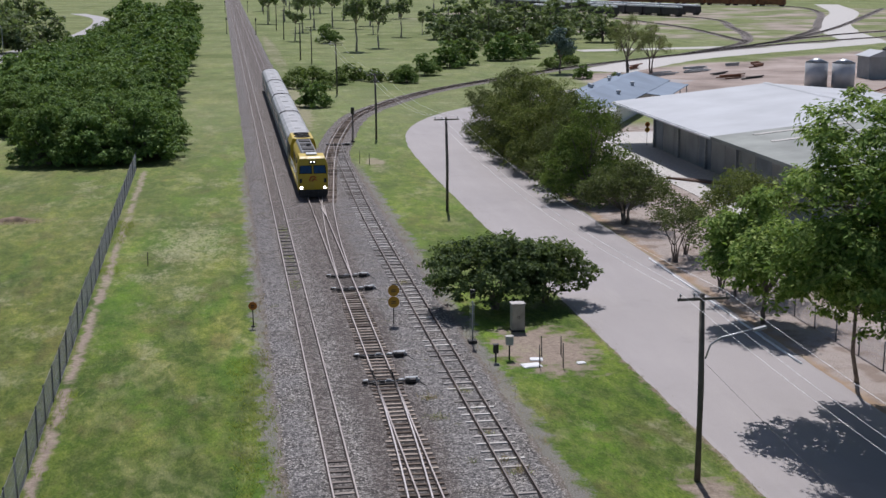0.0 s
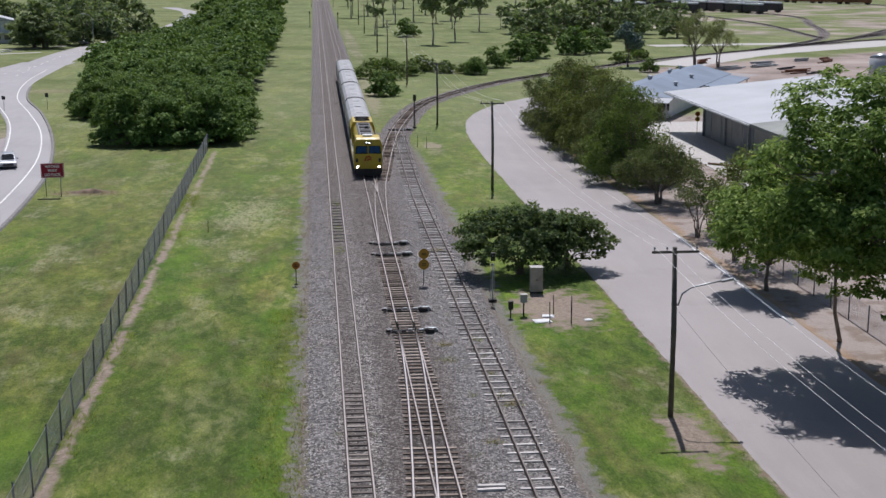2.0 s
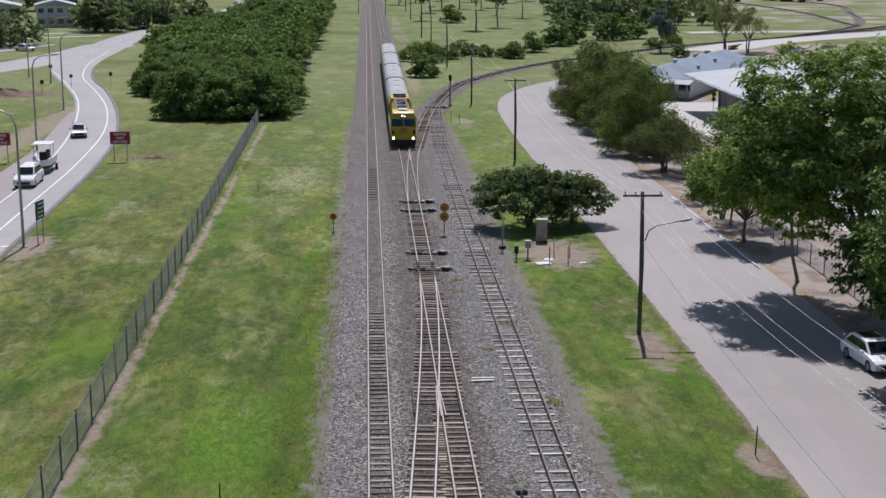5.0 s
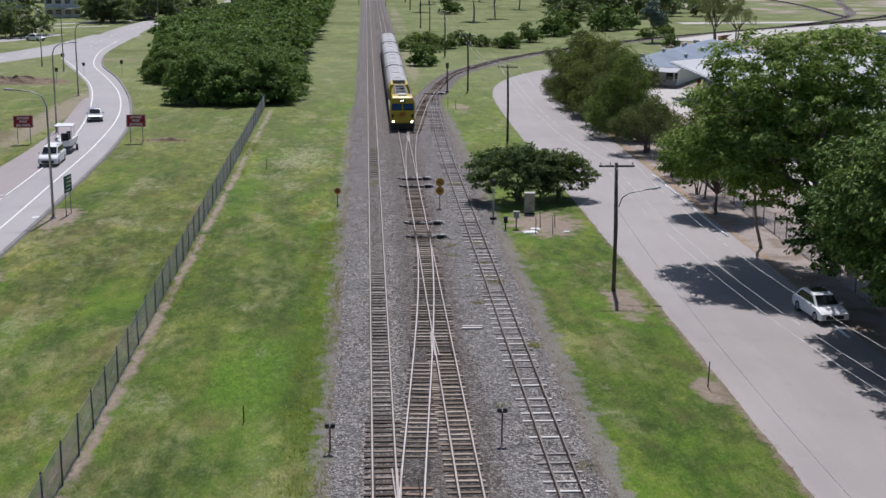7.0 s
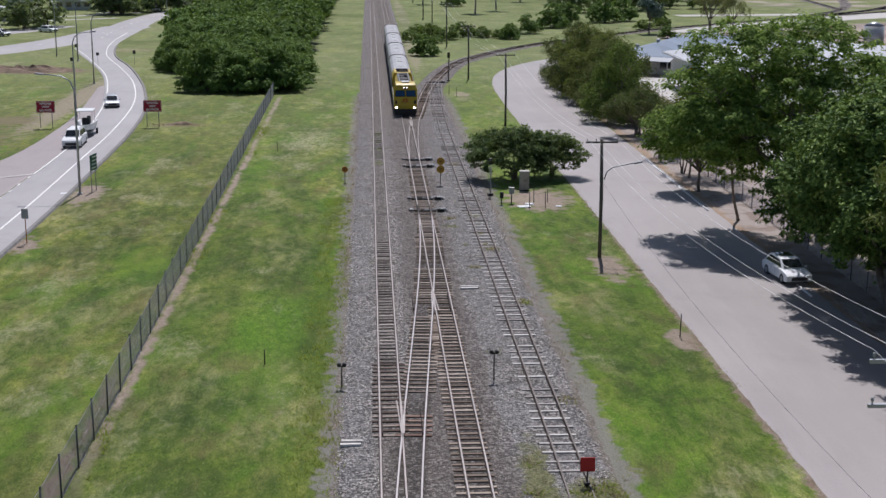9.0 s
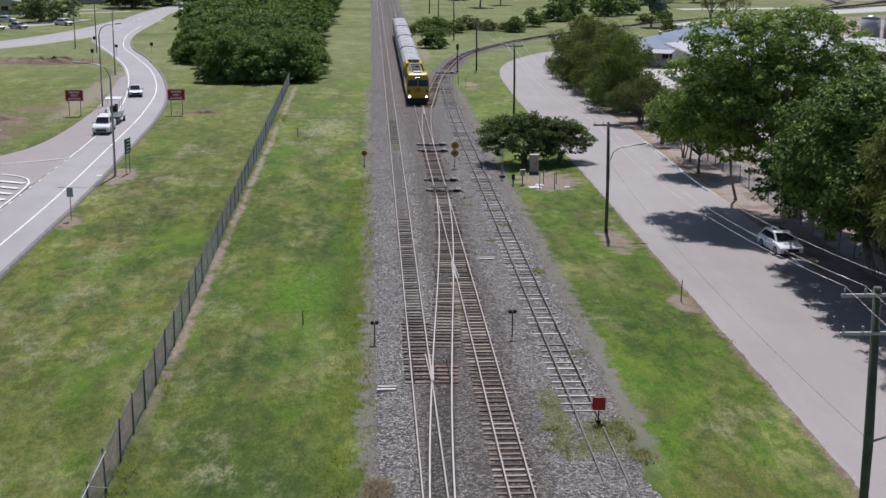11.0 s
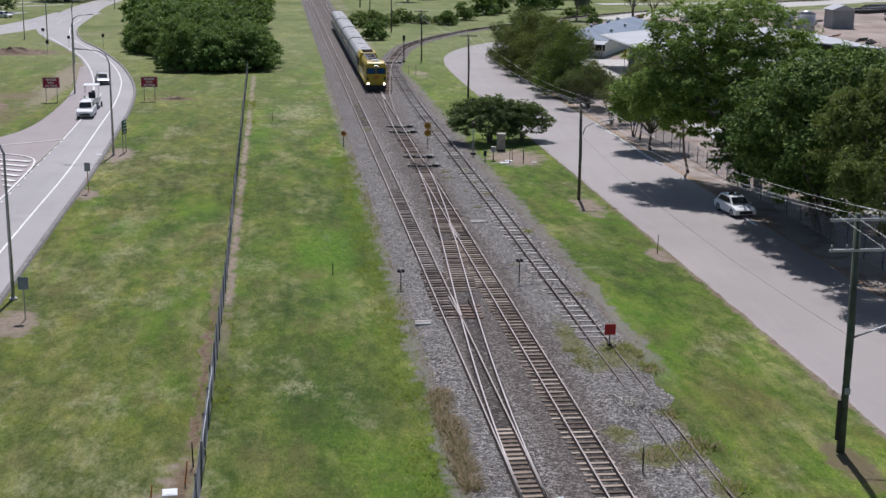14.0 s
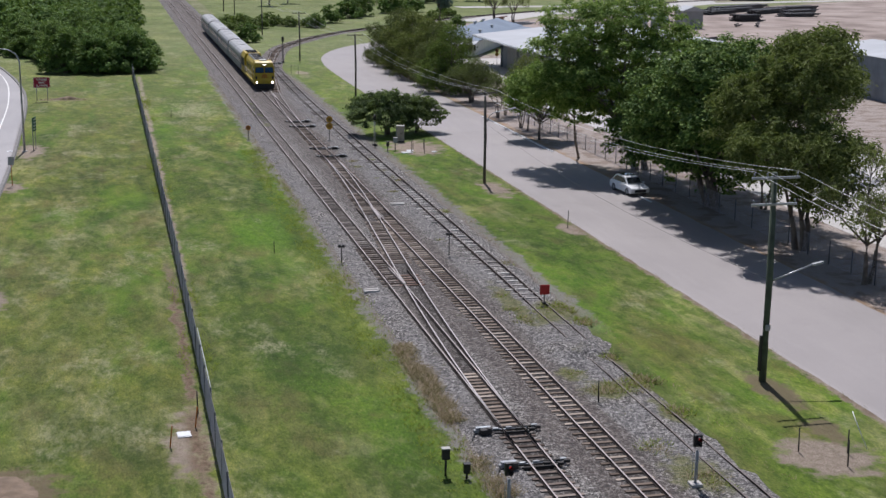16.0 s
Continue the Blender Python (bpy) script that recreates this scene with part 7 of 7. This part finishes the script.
for xx, yy in ((-3.5, -14), (-2.2, -6), (-3.8, 0), (-2.0, 6), (-3.4, 13), (2.6, -10), (2.2, 3), (-2.6, 17)):
    bm = B()
    z0 = 4.3 - abs(xx + 0.6) * 1.4 / 5.6
    rod(bm, (xx, yy, z0 - 0.1), (xx, yy, z0 + 0.4), 0.25, 0.25, 10)
    rod(bm, (xx, yy, z0 + 0.35), (xx, yy, z0 + 0.6), 0.42, 0.25, 10)
    part("roof_vent", bm, "tank", roof, "round metal roof vent")

# ---- the chain fence and pipes east of the street ----
rail_fence = thing("yard_fence", "low wire yard fence with steel posts behind the trees", "fence")
for i in range(40):
    y = -40 + i * 3.0
    ob = new("post", post_me)
    ob.matrix_basis = Matrix.Translation((31.3, y, 0)) @ Matrix.Diagonal((1, 1, 0.85, 1))
    ob.parent = rail_fence
    ob = new("wire_panel", panel_me)
    ob.matrix_basis = Matrix.Translation((31.3, y, 0)) @ Matrix.Diagonal((1, 0.9, 0.85, 1))
    ob.parent = rail_fence
for y, ln in ((54.6, 5.4), (60.2, 5.2), (65.8, 5.4), (71.4, 5.4), (77.0, 5.4), (26.3, 2.8)):
    bm = B()
    rod(bm, (27.3, y - ln / 2, 0.07), (27.25, y + ln / 2, 0.07), 0.08, 0.07, 9)
    rod(bm, (27.3, y - ln / 2 - 0.02, 0.07), (27.3, y - ln / 2, 0.07), 0.055, 0.08, 9)
    solid("log_barrier", bm, "white", "white painted log lying along the verge", "log", group="logs along the verge")
bm = B()
box(bm, 50, 20, 0, 24, 150, 0.02)
solid("yard_paving", bm, "concrete", "pale concrete yard behind the roadside trees", "paving", kind="structure")
# ---- eroded banks of bare earth beside the ramp ----
def earth_bank(cx, cy, rx, ry, high, seed, label):
    bm = B()
    n, m = 26, 9
    rows = []
    for j in range(m + 1):
        q = j / m
        ring = []
        for i in range(n):
            a = 2 * math.pi * i / n
            w = 1 + 0.35 * noise.noise((math.cos(a) * 1.5, math.sin(a) * 1.5, seed))
            x, y = cx + math.cos(a) * rx * q * w, cy + math.sin(a) * ry * q * w
            z = high * (1 - q * q) * (0.6 + 0.7 * noise.noise((x * 0.5, y * 0.5, seed)) + 0.35 * noise.noise((x * 1.7, y * 1.7, seed)))
            ring.append(bm.verts.new((x, y, z - 0.04 * q - 0.02)))
        rows.append(ring)
    for a, b in zip(rows, rows[1:]):
        for i in range(n):
            bm.faces.new((a[i], b[i], b[(i + 1) % n], a[(i + 1) % n])) if a is not rows[0] else bm.faces.new((a[i], b[i], b[(i + 1) % n]))
    return solid("earth_bank", bm, "earth", label, "earth bank")


earth_bank(-51.5, 97, 10, 5.0, 1.3, 1.0, "low eroded bank of brown earth")
earth_bank(-47.5, 83, 6, 5.0, 0.7, 2.0, "low eroded bank of brown earth")
earth_bank(-57, 167, 11, 3.6, 1.2, 3.0, "low eroded bank of brown earth")
earth_bank(-22.6, -27.2, 2.4, 1.9, 0.3, 6.0, "low heap of brown earth and dead grass")
earth_bank(-23.3, 104.2, 2.4, 0.9, 0.45, 4.0, "heap of brown cut grass and earth")
rock_rnd = random.Random(8)
for i in range(26):
    x, y, r = rock_rnd.gauss(-49, 2.6), rock_rnd.gauss(91, 3.0), rock_rnd.uniform(0.15, 0.42)
    bm = B()
    bmesh.ops.create_icosphere(bm, subdivisions=1, radius=r)
    for v in bm.verts:
        v.co *= 1 + 0.35 * noise.noise(v.co * 4 + Vector((i, 0, 0)))
        v.co.z *= 0.7
    solid("rock", bm, "concrete", "pale broken rock on an eroded bank", "rock", pose(x, y, r * 0.25, 0, 0, i * 40), "rocks on the bank")

# ---- houses ----
def house(x, y, w, d, storeys, turn, wall_m, roof_m, label):
    t = thing("house", label, "house", pose(x, y, 0, 0, 0, turn), "houses behind the crossing road")
    h = 2.9 * storeys
    bm = B()
    box(bm, 0, 0, 0, w, d, h)
    wl = part("wall", bm, wall_m, t)
    bm = B()
    prism(bm, [(-w / 2 - 0.6, h - 0.05), (w / 2 + 0.6, h - 0.05), (w / 2 + 0.6, h + 0.08), (0, h + 1.5), (-w / 2 - 0.6, h + 0.08)], -d / 2 - 0.6, d / 2 + 0.6)
    part("roof", bm, roof_m, t)
    for s in range(storeys):
        for i in range(4):
            bm = B()
            box(bm, -w / 2 + w * (i + 0.5) / 4, -d / 2 - 0.02, s * 2.9 + 0.95, w / 4 * 0.6, 0.08, 1.2, soft=0.02)
            part("window", bm, "glass", wl, "dark window")
    if storeys > 1:
        bm = B()
        box(bm, 0, -d / 2 - 0.9, 2.7, w, 1.8, 0.14)
        part("balcony", bm, "white", t, "white balcony with railing")
        for i in range(9):
            bm = B()
            box(bm, -w / 2 + 0.1 + i * (w - 0.2) / 8, -d / 2 - 1.75, 2.84, 0.06, 0.06, 0.95)
            part("railing_post", bm, "white", t)
        bm = B()
        box(bm, 0, -d / 2 - 1.75, 3.75, w, 0.08, 0.08)
        part("railing", bm, "white", t)


house(-86, 343, 10, 12, 2, 12, "white", "zinc", "white two-storey house with a balcony and pale roof")
house(-101, 338, 13, 14, 2, 12, "cream", "zinc", "cream two-storey house with a pale roof")
house(-98, 292, 12, 9, 1, 20, "cream", "zinc", "low cream house with a pale roof")
house(-118, 326, 14, 12, 1, 5, "white", "zinc", "white house with a pale roof")

# ---- the far depot: wagons, tanks, sheds ----
def wagon(x, y, turn, ln, body, hh, group, label):
    t = thing("rail_wagon", label, "rail wagon", pose(x, y, 0, 0, 0, turn), group)
    bm = B()
    side(bm, [(-ln / 2, 1.2), (-ln / 2 + 0.5, 0.9), (ln / 2 - 0.5, 0.9), (ln / 2, 1.2), (ln / 2 - 0.1, hh), (-ln / 2 + 0.1, hh)], -1.4, 1.4)
    part("hopper", bm, body, t, soft=0.06)
    bm = B()
    box(bm, 0, 0, hh - 0.05, 2.5, ln * 0.9, 0.75, soft=0.3)
    part("load_cover", bm, "white" if body == "wagon" else "wagon_rust", t, "pale cover" if body == "wagon" else "rust-coloured cover")
    for yy in (-ln / 2 + 1.6, ln / 2 - 1.6):
        bm = B()
        box(bm, 0, yy, 0.15, 2.0, 1.8, 0.8, soft=0.1)
        part("bogie", bm, "dark", t)


def wagon_row(x0, y0, x1, y1, n, body, hh, group, label):
    d = Vector((x1 - x0, y1 - y0))
    ang = math.degrees(math.atan2(-d.x, d.y))
    for i in range(n):
        p = Vector((x0, y0)) + d * ((i + 0.5) / n)
        wagon(p.x, p.y, ang, d.length / n - 1.0, body, hh, group, label)


wagon_row(177, 506, 128, 640, 12, "wagon", 3.6, "wagons in the depot", "dark tank wagon with a pale top in the depot yard")
wagon_row(190, 522, 140, 650, 11, "wagon", 3.6, "wagons in the depot", "dark tank wagon with a pale top in the depot yard")
wagon_row(132, 520, 126, 548, 2, "wagon", 3.8, "wagons in the depot", "dark tank wagon with a pale top in the depot yard")
wagon_row(152, 512, 146, 530, 1, "wagon", 3.8, "wagons in the depot", "dark tank wagon with a pale top in the depot yard")
wagon_row(266, 612, 200, 690, 7, "wagon_rust", 3.8, "rusty wagons in the depot", "rust-brown freight wagon in the depot yard")
yard_track = thing("yard_track", "rusty yard tracks fanning through the depot", "railway track", kind="structure")
for pts in (((104, 296), (150, 345), (190, 400), (240, 480), (300, 580)), ((104, 296), (140, 345), (165, 420), (180, 505), (128, 640)), ((120, 312), (180, 372), (260, 420), (380, 470)), ((150, 345), (200, 430), (268, 610), (190, 700)), ((140, 345), (150, 440), (140, 552), (108, 640))):
    ln = spline(V2(*pts), 4.0)
    bm = B()
    ribbon(bm, ln, [(-1.7, 0.0), (-1.2, 0.06), (1.2, 0.06), (1.7, 0.0)], 0.3, pts[1][0])
    part("stone_bed", bm, "ballast", yard_track)
    for s in (-GAUGE, GAUGE):
        rail(ln, s, yard_track, "rail_dull")
for x, y, r, h in ((101, 213, 2.0, 4.4), (105, 210.5, 2.0, 4.4)):
    t = thing("storage_tank", "grey steel storage tank standing in the dusty yard", "tank", pose(x, y, 0), "tanks in the yard")
    bm = B()
    rod(bm, (0, 0, 0), (0, 0, h), r, r, 24)
    part("shell", bm, "tank", t)
    bm = B()
    rod(bm, (0, 0, h), (0, 0, h + 0.7), r * 1.02, r * 0.2, 24)
    part("cap", bm, "galv", t)
for x, y, w, d, h, m, lab in ((120, 228, 5.2, 5, 4.2, "panel", "small pale blue-grey steel shed in the dusty yard"), (96, 92, 18, 26, 6, "bluegrey", "blue-grey steel shed beyond the trees"), (200, 356, 16, 2, 1.8, "wagon", "long dark loading rack beside the lane")):
    t = thing("workshop", lab, "shed", pose(x, y, 0))
    bm = B()
    box(bm, 0, 0, 0, w, d, h)
    part("wall", bm, m, t)
    bm = B()
    prism(bm, [(-w / 2 - 0.4, h), (w / 2 + 0.4, h), (w / 2 + 0.4, h + 0.1), (0, h + 1.2), (-w / 2 - 0.4, h + 0.1)], -d / 2 - 0.4, d / 2 + 0.4)
    part("roof", bm, "zinc", t)
rnd = random.Random(4)
for i in range(26):
    x, y = rnd.uniform(80, 150), rnd.uniform(228, 262)
    if i > 12:
        x, y = rnd.uniform(100, 175), rnd.uniform(150, 205)
    t = thing("steel_stack", "stack of rusty rails and beams on bare ground", "steel stack", pose(x, y, 0, 0, 0, rnd.uniform(20, 60)), "stacks in the yard")
    stuff_mat = rnd.choice(("wagon_rust", "dark", "wagon", "galv"))
    for j in range(rnd.randint(2, 5)):
        bm = B()
        box(bm, rnd.uniform(-0.6, 0.6), rnd.uniform(-0.5, 0.5), 0.22 * j, rnd.uniform(3, 8), 0.3, 0.22, Matrix.Rotation(rnd.uniform(-0.08, 0.08), 4, "Z"))
        part("beam", bm, stuff_mat, t)
for x, y, ln, n, turn in ((160, 290, 26, 5, 35), (168, 300, 30, 6, 35), (153, 283, 16, 4, 35), (170, 286, 20, 5, 38), (147, 252, 8, 7, 10), (172, 271, 12, 4, 5), (178, 282, 14, 5, 25), (186, 300, 24, 5, 30)):
    t = thing("steel_stack", "long dark stack of old rails on bare ground", "steel stack", pose(x, y, 0, 0, 0, turn), "rail stacks in the yard")
    for j in range(n):
        bm = B()
        for i in range(5):
            box(bm, rnd.uniform(-1, 1), (i - 2) * 0.9 + rnd.uniform(-0.15, 0.15), 0.26 * j, ln * rnd.uniform(0.8, 1.0), 0.55, 0.2)
        part("rail_layer", bm, "wagon", t)


# ---- low mound over the end of the siding ----
def gravel_mound(cx, cy, rx, ry, high, seed):
    bm = B()
    rows = []
    for j in range(9):
        q, ring = j / 8, []
        for i in range(28):
            a = 2 * math.pi * i / 28
            w = 1 + 0.3 * noise.noise((math.cos(a) * 1.4, math.sin(a) * 1.4, seed))
            x, y = cx + math.cos(a) * rx * q * w, cy + math.sin(a) * ry * q * w
            ring.append(bm.verts.new((x, y, BED_Z - 0.05 * q + high * (1 - q * q) * (0.8 + 0.5 * noise.noise((x * 1.2, y * 1.2, seed))))))
        rows.append(ring)
    for a, b in zip(rows[1:], rows[2:]):
        for i in range(28):
            bm.faces.new((a[i], b[i], b[(i + 1) % 28], a[(i + 1) % 28]))
    bm.faces.new(rows[1])
    bmesh.ops.delete(bm, geom=rows[0], context="VERTS")
    solid("gravel_mound", bm, "ballast", "low grey gravel mound over the siding rails", "gravel mound")


gravel_mound(7.3, -13.4, 2.0, 2.1, 0.34, 2.0)
gravel_mound(6.5, -16.2, 0.9, 0.8, 0.16, 5.0)

# ---- long grass, as one mass of blades for each side ----
def blades(name, count, x0, x1, y0, y1, tall, wide, mat, seed, label, keep=None, spread=0.07):
    g = np.random.default_rng(seed)
    px, py = g.uniform(x0, x1, count), g.uniform(y0, y1, count)
    dens = np.array([noise.noise((a * 0.35, b * 0.35, seed)) + 0.5 * noise.noise((a * 1.3, b * 1.3, seed)) for a, b in zip(px, py)])
    ok = dens > g.uniform(-1.0, 0.2, count)
    if keep is not None:
        ok &= keep(px, py)
    # thinner towards the far border
    ok &= g.random(count) < np.clip((y1 - py) / 30.0, 0, 1) + (0.0 if y1 > 100 else 1.0)
    px, py, dens = px[ok], py[ok], dens[ok]
    n = 5
    px, py, dens = np.repeat(px, n), np.repeat(py, n), np.repeat(dens, n)
    c = len(px)
    px, py = px + g.normal(0, spread, c), py + g.normal(0, spread, c)
    a = g.uniform(0, 6.283, c)
    h = tall * (0.5 + 0.7 * g.random(c)) * (0.8 + 0.6 * np.clip(dens, -0.4, 0.6))
    lean = h * g.uniform(0.5, 1.5, c)
    b = g.uniform(0, 6.283, c)
    w = wide * (0.6 + 0.8 * g.random(c))
    v = np.zeros((c, 3, 3))
    v[:, 0] = np.stack([px - np.cos(a) * w, py - np.sin(a) * w, np.full(c, -0.02)], 1)
    v[:, 1] = np.stack([px + np.cos(a) * w, py + np.sin(a) * w, np.full(c, -0.02)], 1)
    v[:, 2] = np.stack([px + np.cos(b) * lean, py + np.sin(b) * lean, h], 1)
    # every blade faces upwards and takes the light like turf
    up = np.cross(v[:, 1] - v[:, 0], v[:, 2] - v[:, 0])[:, 2] < 0
    v[up] = v[up][:, (1, 0, 2)]
    me = bpy.data.meshes.new(name)
    me.from_pydata(v.reshape(-1, 3).tolist(), [], np.arange(c * 3).reshape(-1, 3).tolist())
    me.materials.append(M[mat])
    nrm = np.stack([g.normal(0, 0.3, c), g.normal(0.15, 0.3, c), np.ones(c)], 1)
    nrm /= np.linalg.norm(nrm, axis=1)[:, None]
    me.normals_split_custom_set_from_vertices(np.repeat(nrm, 3, 0).tolist())
    return tagged(new(name, me), label, "grass", kind="stuff")


blades("verge_grass", 2400, -4.6, -2.3, -50, 60, 0.2, 0.025, "blade", 12, "tall soft grass beside the stone bed", None, 0.16)
blades("fence_grass", 2200, -14.3, -12.6, -50, 132, 0.42, 0.02, "blade", 21, "uncut grass leaning on the wire fence", lambda x, y: np.sin(y * 0.4) + np.sin(y * 0.13 + 2) + 0.6 * np.sin(y * 1.7) > 0.7, 0.14)
blades("dry_tufts", 1500, -2.95, -2.3, -50, 140, 0.2, 0.016, "sedge", 5, "brown dry grass along the stone bed", lambda x, y: np.sin(y * 0.55) + np.sin(y * 0.21 + 1) > -0.2, 0.12)
blades("dry_tufts", 2600, -2.75, -1.75, -32, -10, 0.36, 0.018, "sedge", 25, "tall brown dry grass creeping into the stones", lambda x, y: np.sin(y * 0.8) + np.sin(y * 0.31) > -0.6, 0.14)
blades("dry_tufts", 700, 9.6, 10.4, -50, 130, 0.16, 0.016, "sedge", 6, "dry grass along the stone bed", None, 0.12)
blades("dry_tufts", 1300, 17.2, 18.2, -50, 118, 0.07, 0.022, "sedge", 14, "brown leaf litter and dry grass along the street edge", None, 0.15)
blades("track_weeds", 700, 4.9, 7.0, -24, 95, 0.16, 0.02, "straw", 7, "dry weeds among the track stones", lambda x, y: (np.sin(y * 0.7) + np.cos(y * 0.23 + x) > 0.9))


def near_any(*spots):
    """True close to any of some spots (x, y, radius)."""
    return lambda x, y: np.any([np.hypot((x - a), (y - b) * 0.8) < r * (0.75 + 0.25 * np.sin(7 * np.arctan2(y - b, x - a) + a * 3)) for a, b, r in spots], axis=0)


weed_spots = near_any((5.8, -5.4, 0.7), (5.9, -7.6, 0.8), (6.0, -2.0, 0.5), (7.2, -6.8, 0.8), (8.6, -5.6, 1.2), (9.2, -8.5, 0.8), (5.7, -17.6, 0.55), (6.3, -20.4, 1.0), (7.6, -20.0, 1.1), (8.8, -19.2, 0.9), (8.4, -15.2, 0.7), (5.9, -28.2, 0.9), (6.5, -32.1, 1.1), (8.7, -24, 0.7), (6.0, 14, 0.35), (8.9, 6, 0.6), (6.4, 33, 0.4), (8.8, 24, 0.5), (5.7, 46.2, 0.6), (5.6, 49.2, 0.5), (7.6, 75, 0.6), (7.6, 50.3, 0.4), (7.6, 43.5, 0.35), (7.7, 40, 0.4), (8.1, 38.4, 0.45), (7.5, 47, 0.35), (6.2, 40, 0.3))
blades("track_weeds", 14000, 4.9, 10.2, -36, 78, 0.26, 0.032, "blade", 8, "green-brown weeds growing over the buried siding", weed_spots, 0.1)
blades("track_weeds", 19000, 4.9, 10.2, -36, 78, 0.30, 0.026, "sedge", 13, "brown dry weeds growing over the buried siding", weed_spots, 0.14)
blades("track_weeds", 700, -0.45, 0.45, 74, 98, 0.14, 0.03, "blade", 9, "green weeds growing between the rails")
blades("cut_grass", 500, -26.5, -20.5, 102.8, 105.6, 0.35, 0.03, "straw", 10, "brown cut grass heaped beside a sign")

# ---- sleepers: pieces of the tracks ----
def sleeper_mesh(name, long, wide, mat, z1=0.135):
    bm = B()
    box(bm, 0, 0, 0.0, long, wide, z1)
    top = [v for v in bm.verts if v.co.z > 0.05]
    for v in top:
        v.co.x *= 0.995
        v.co.y *= 0.93
    return mesh_of(name, bm, mat)


def lay(track, mesh, line, spacing, y_near, y_far, limit, jit=0.03, skip=0.0):
    """Sleepers along a line: those of the near stretch singly, the rest in one joined part."""
    rnd = random.Random(int(y_far * 7 + len(line)))
    dist, nxt, count = 0.0, 0.0, 0
    rest_v, rest_f = [], []
    base_v = [v.co.copy() for v in mesh.vertices]
    base_f = [tuple(p.vertices) for p in mesh.polygons]
    for i in range(1, len(line)):
        a, b = line[i - 1], line[i]
        seg = (b - a).length
        while nxt <= dist + seg:
            p = a + (b - a) * ((nxt - dist) / seg)
            ang = math.atan2(-(b - a).x, (b - a).y) + rnd.uniform(-0.02, 0.02)
            m = Matrix.Translation((p.x + rnd.uniform(-jit, jit), p.y, rnd.uniform(-0.010, 0.006))) @ Matrix.Rotation(ang, 4, "Z")
            nxt += spacing * rnd.uniform(0.97, 1.03)
            if rnd.random() < skip:
                continue
            if y_near <= p.y <= y_far and count < limit:
                ob = new("sleeper", mesh)
                ob.matrix_basis = m
                ob.parent = track
                count += 1
            else:
                n = len(rest_v)
                rest_v += [m @ v for v in base_v]
                rest_f += [tuple(n + j for j in f) for f in base_f]
        dist += seg
    if rest_v:
        me = bpy.data.meshes.new("far_sleepers")
        me.from_pydata(rest_v, [], rest_f)
        me.materials.append(mesh.materials[0])
        ob = new("far_sleepers", me)
        ob.parent = track
        tagged(ob, "", kind="stuff")


timber = sleeper_mesh("sleeper_timber", 1.72, 0.20, "timber")
long_a = sleeper_mesh("sleeper_long", 2.5, 0.20, "worn")
long_b = sleeper_mesh("sleeper_longer", 2.05, 0.20, "worn")
worn = sleeper_mesh("sleeper_worn", 1.72, 0.20, "worn")
reddish = sleeper_mesh("sleeper_reddish", 1.72, 0.23, "red_timber")
palem = sleeper_mesh("sleeper_pale", 1.86, 0.18, "pale")
dark_in = sleeper_mesh("sleeper_dark", 1.05, 0.22, "dark", 0.12)
tarred = sleeper_mesh("sleeper_tarred", 1.72, 0.21, "tarred")
tan_in = sleeper_mesh("sleeper_tan", 1.04, 0.25, "timber", 0.128)
inner = sleeper_mesh("sleeper_inner", 1.03, 0.2, "dusty", 0.132)
lay(track_west, tarred, straight(L_X, -60, -25.5, 4), 0.61, -45, 138, 150)
lay(track_west, tan_in, straight(L_X, -25.2, -16.6, 4), 0.50, -45, 138, 150)
lay(track_west, tarred, straight(L_X, 1.5, 12, 4), 0.61, -45, 138, 150)
lay(track_west, inner, straight(L_X, 12.3, 41, 4), 0.63, -45, 118, 180)
lay(track_west, dark_in, straight(L_X, 79, 96, 4), 1.3, -45, 118, 40)
lay(track_main, timber, straight(M_X - 0.13, -60, 23, 4), 0.61, -45, 138, 230)
shared = [Vector(((p.x + M_X) / 2, p.y)) for p in CROSS]
lay(track_main, long_a, [p for p in shared if 22.5 < p.y < 34], 0.61, -45, 138, 230)
lay(track_main, long_b, [p for p in shared if 33 < p.y < 44], 0.61, -45, 138, 230)
lay(track_main, worn, straight(M_X, 43.6, 74, 4), 0.61, -45, 138, 230)
lay(track_siding, palem, [p - Vector((0.1, 0)) for p in SIDING if p.y > -3.4], 1.05, -10, 150, 200, skip=0.06)
lay(track_branch, timber, [p for p in BRANCH if 108 < p.y < 260], 0.65, 100, 180, 120)
lay(track_cross, reddish, [p for p in CROSS if 1.0 < p.y < 6], 0.61, -40, 60, 100)
lay(track_cross, worn, [p + Vector((0.1, 0)) for p in CROSS if 6 < p.y < 22.5], 0.61, -40, 60, 100)
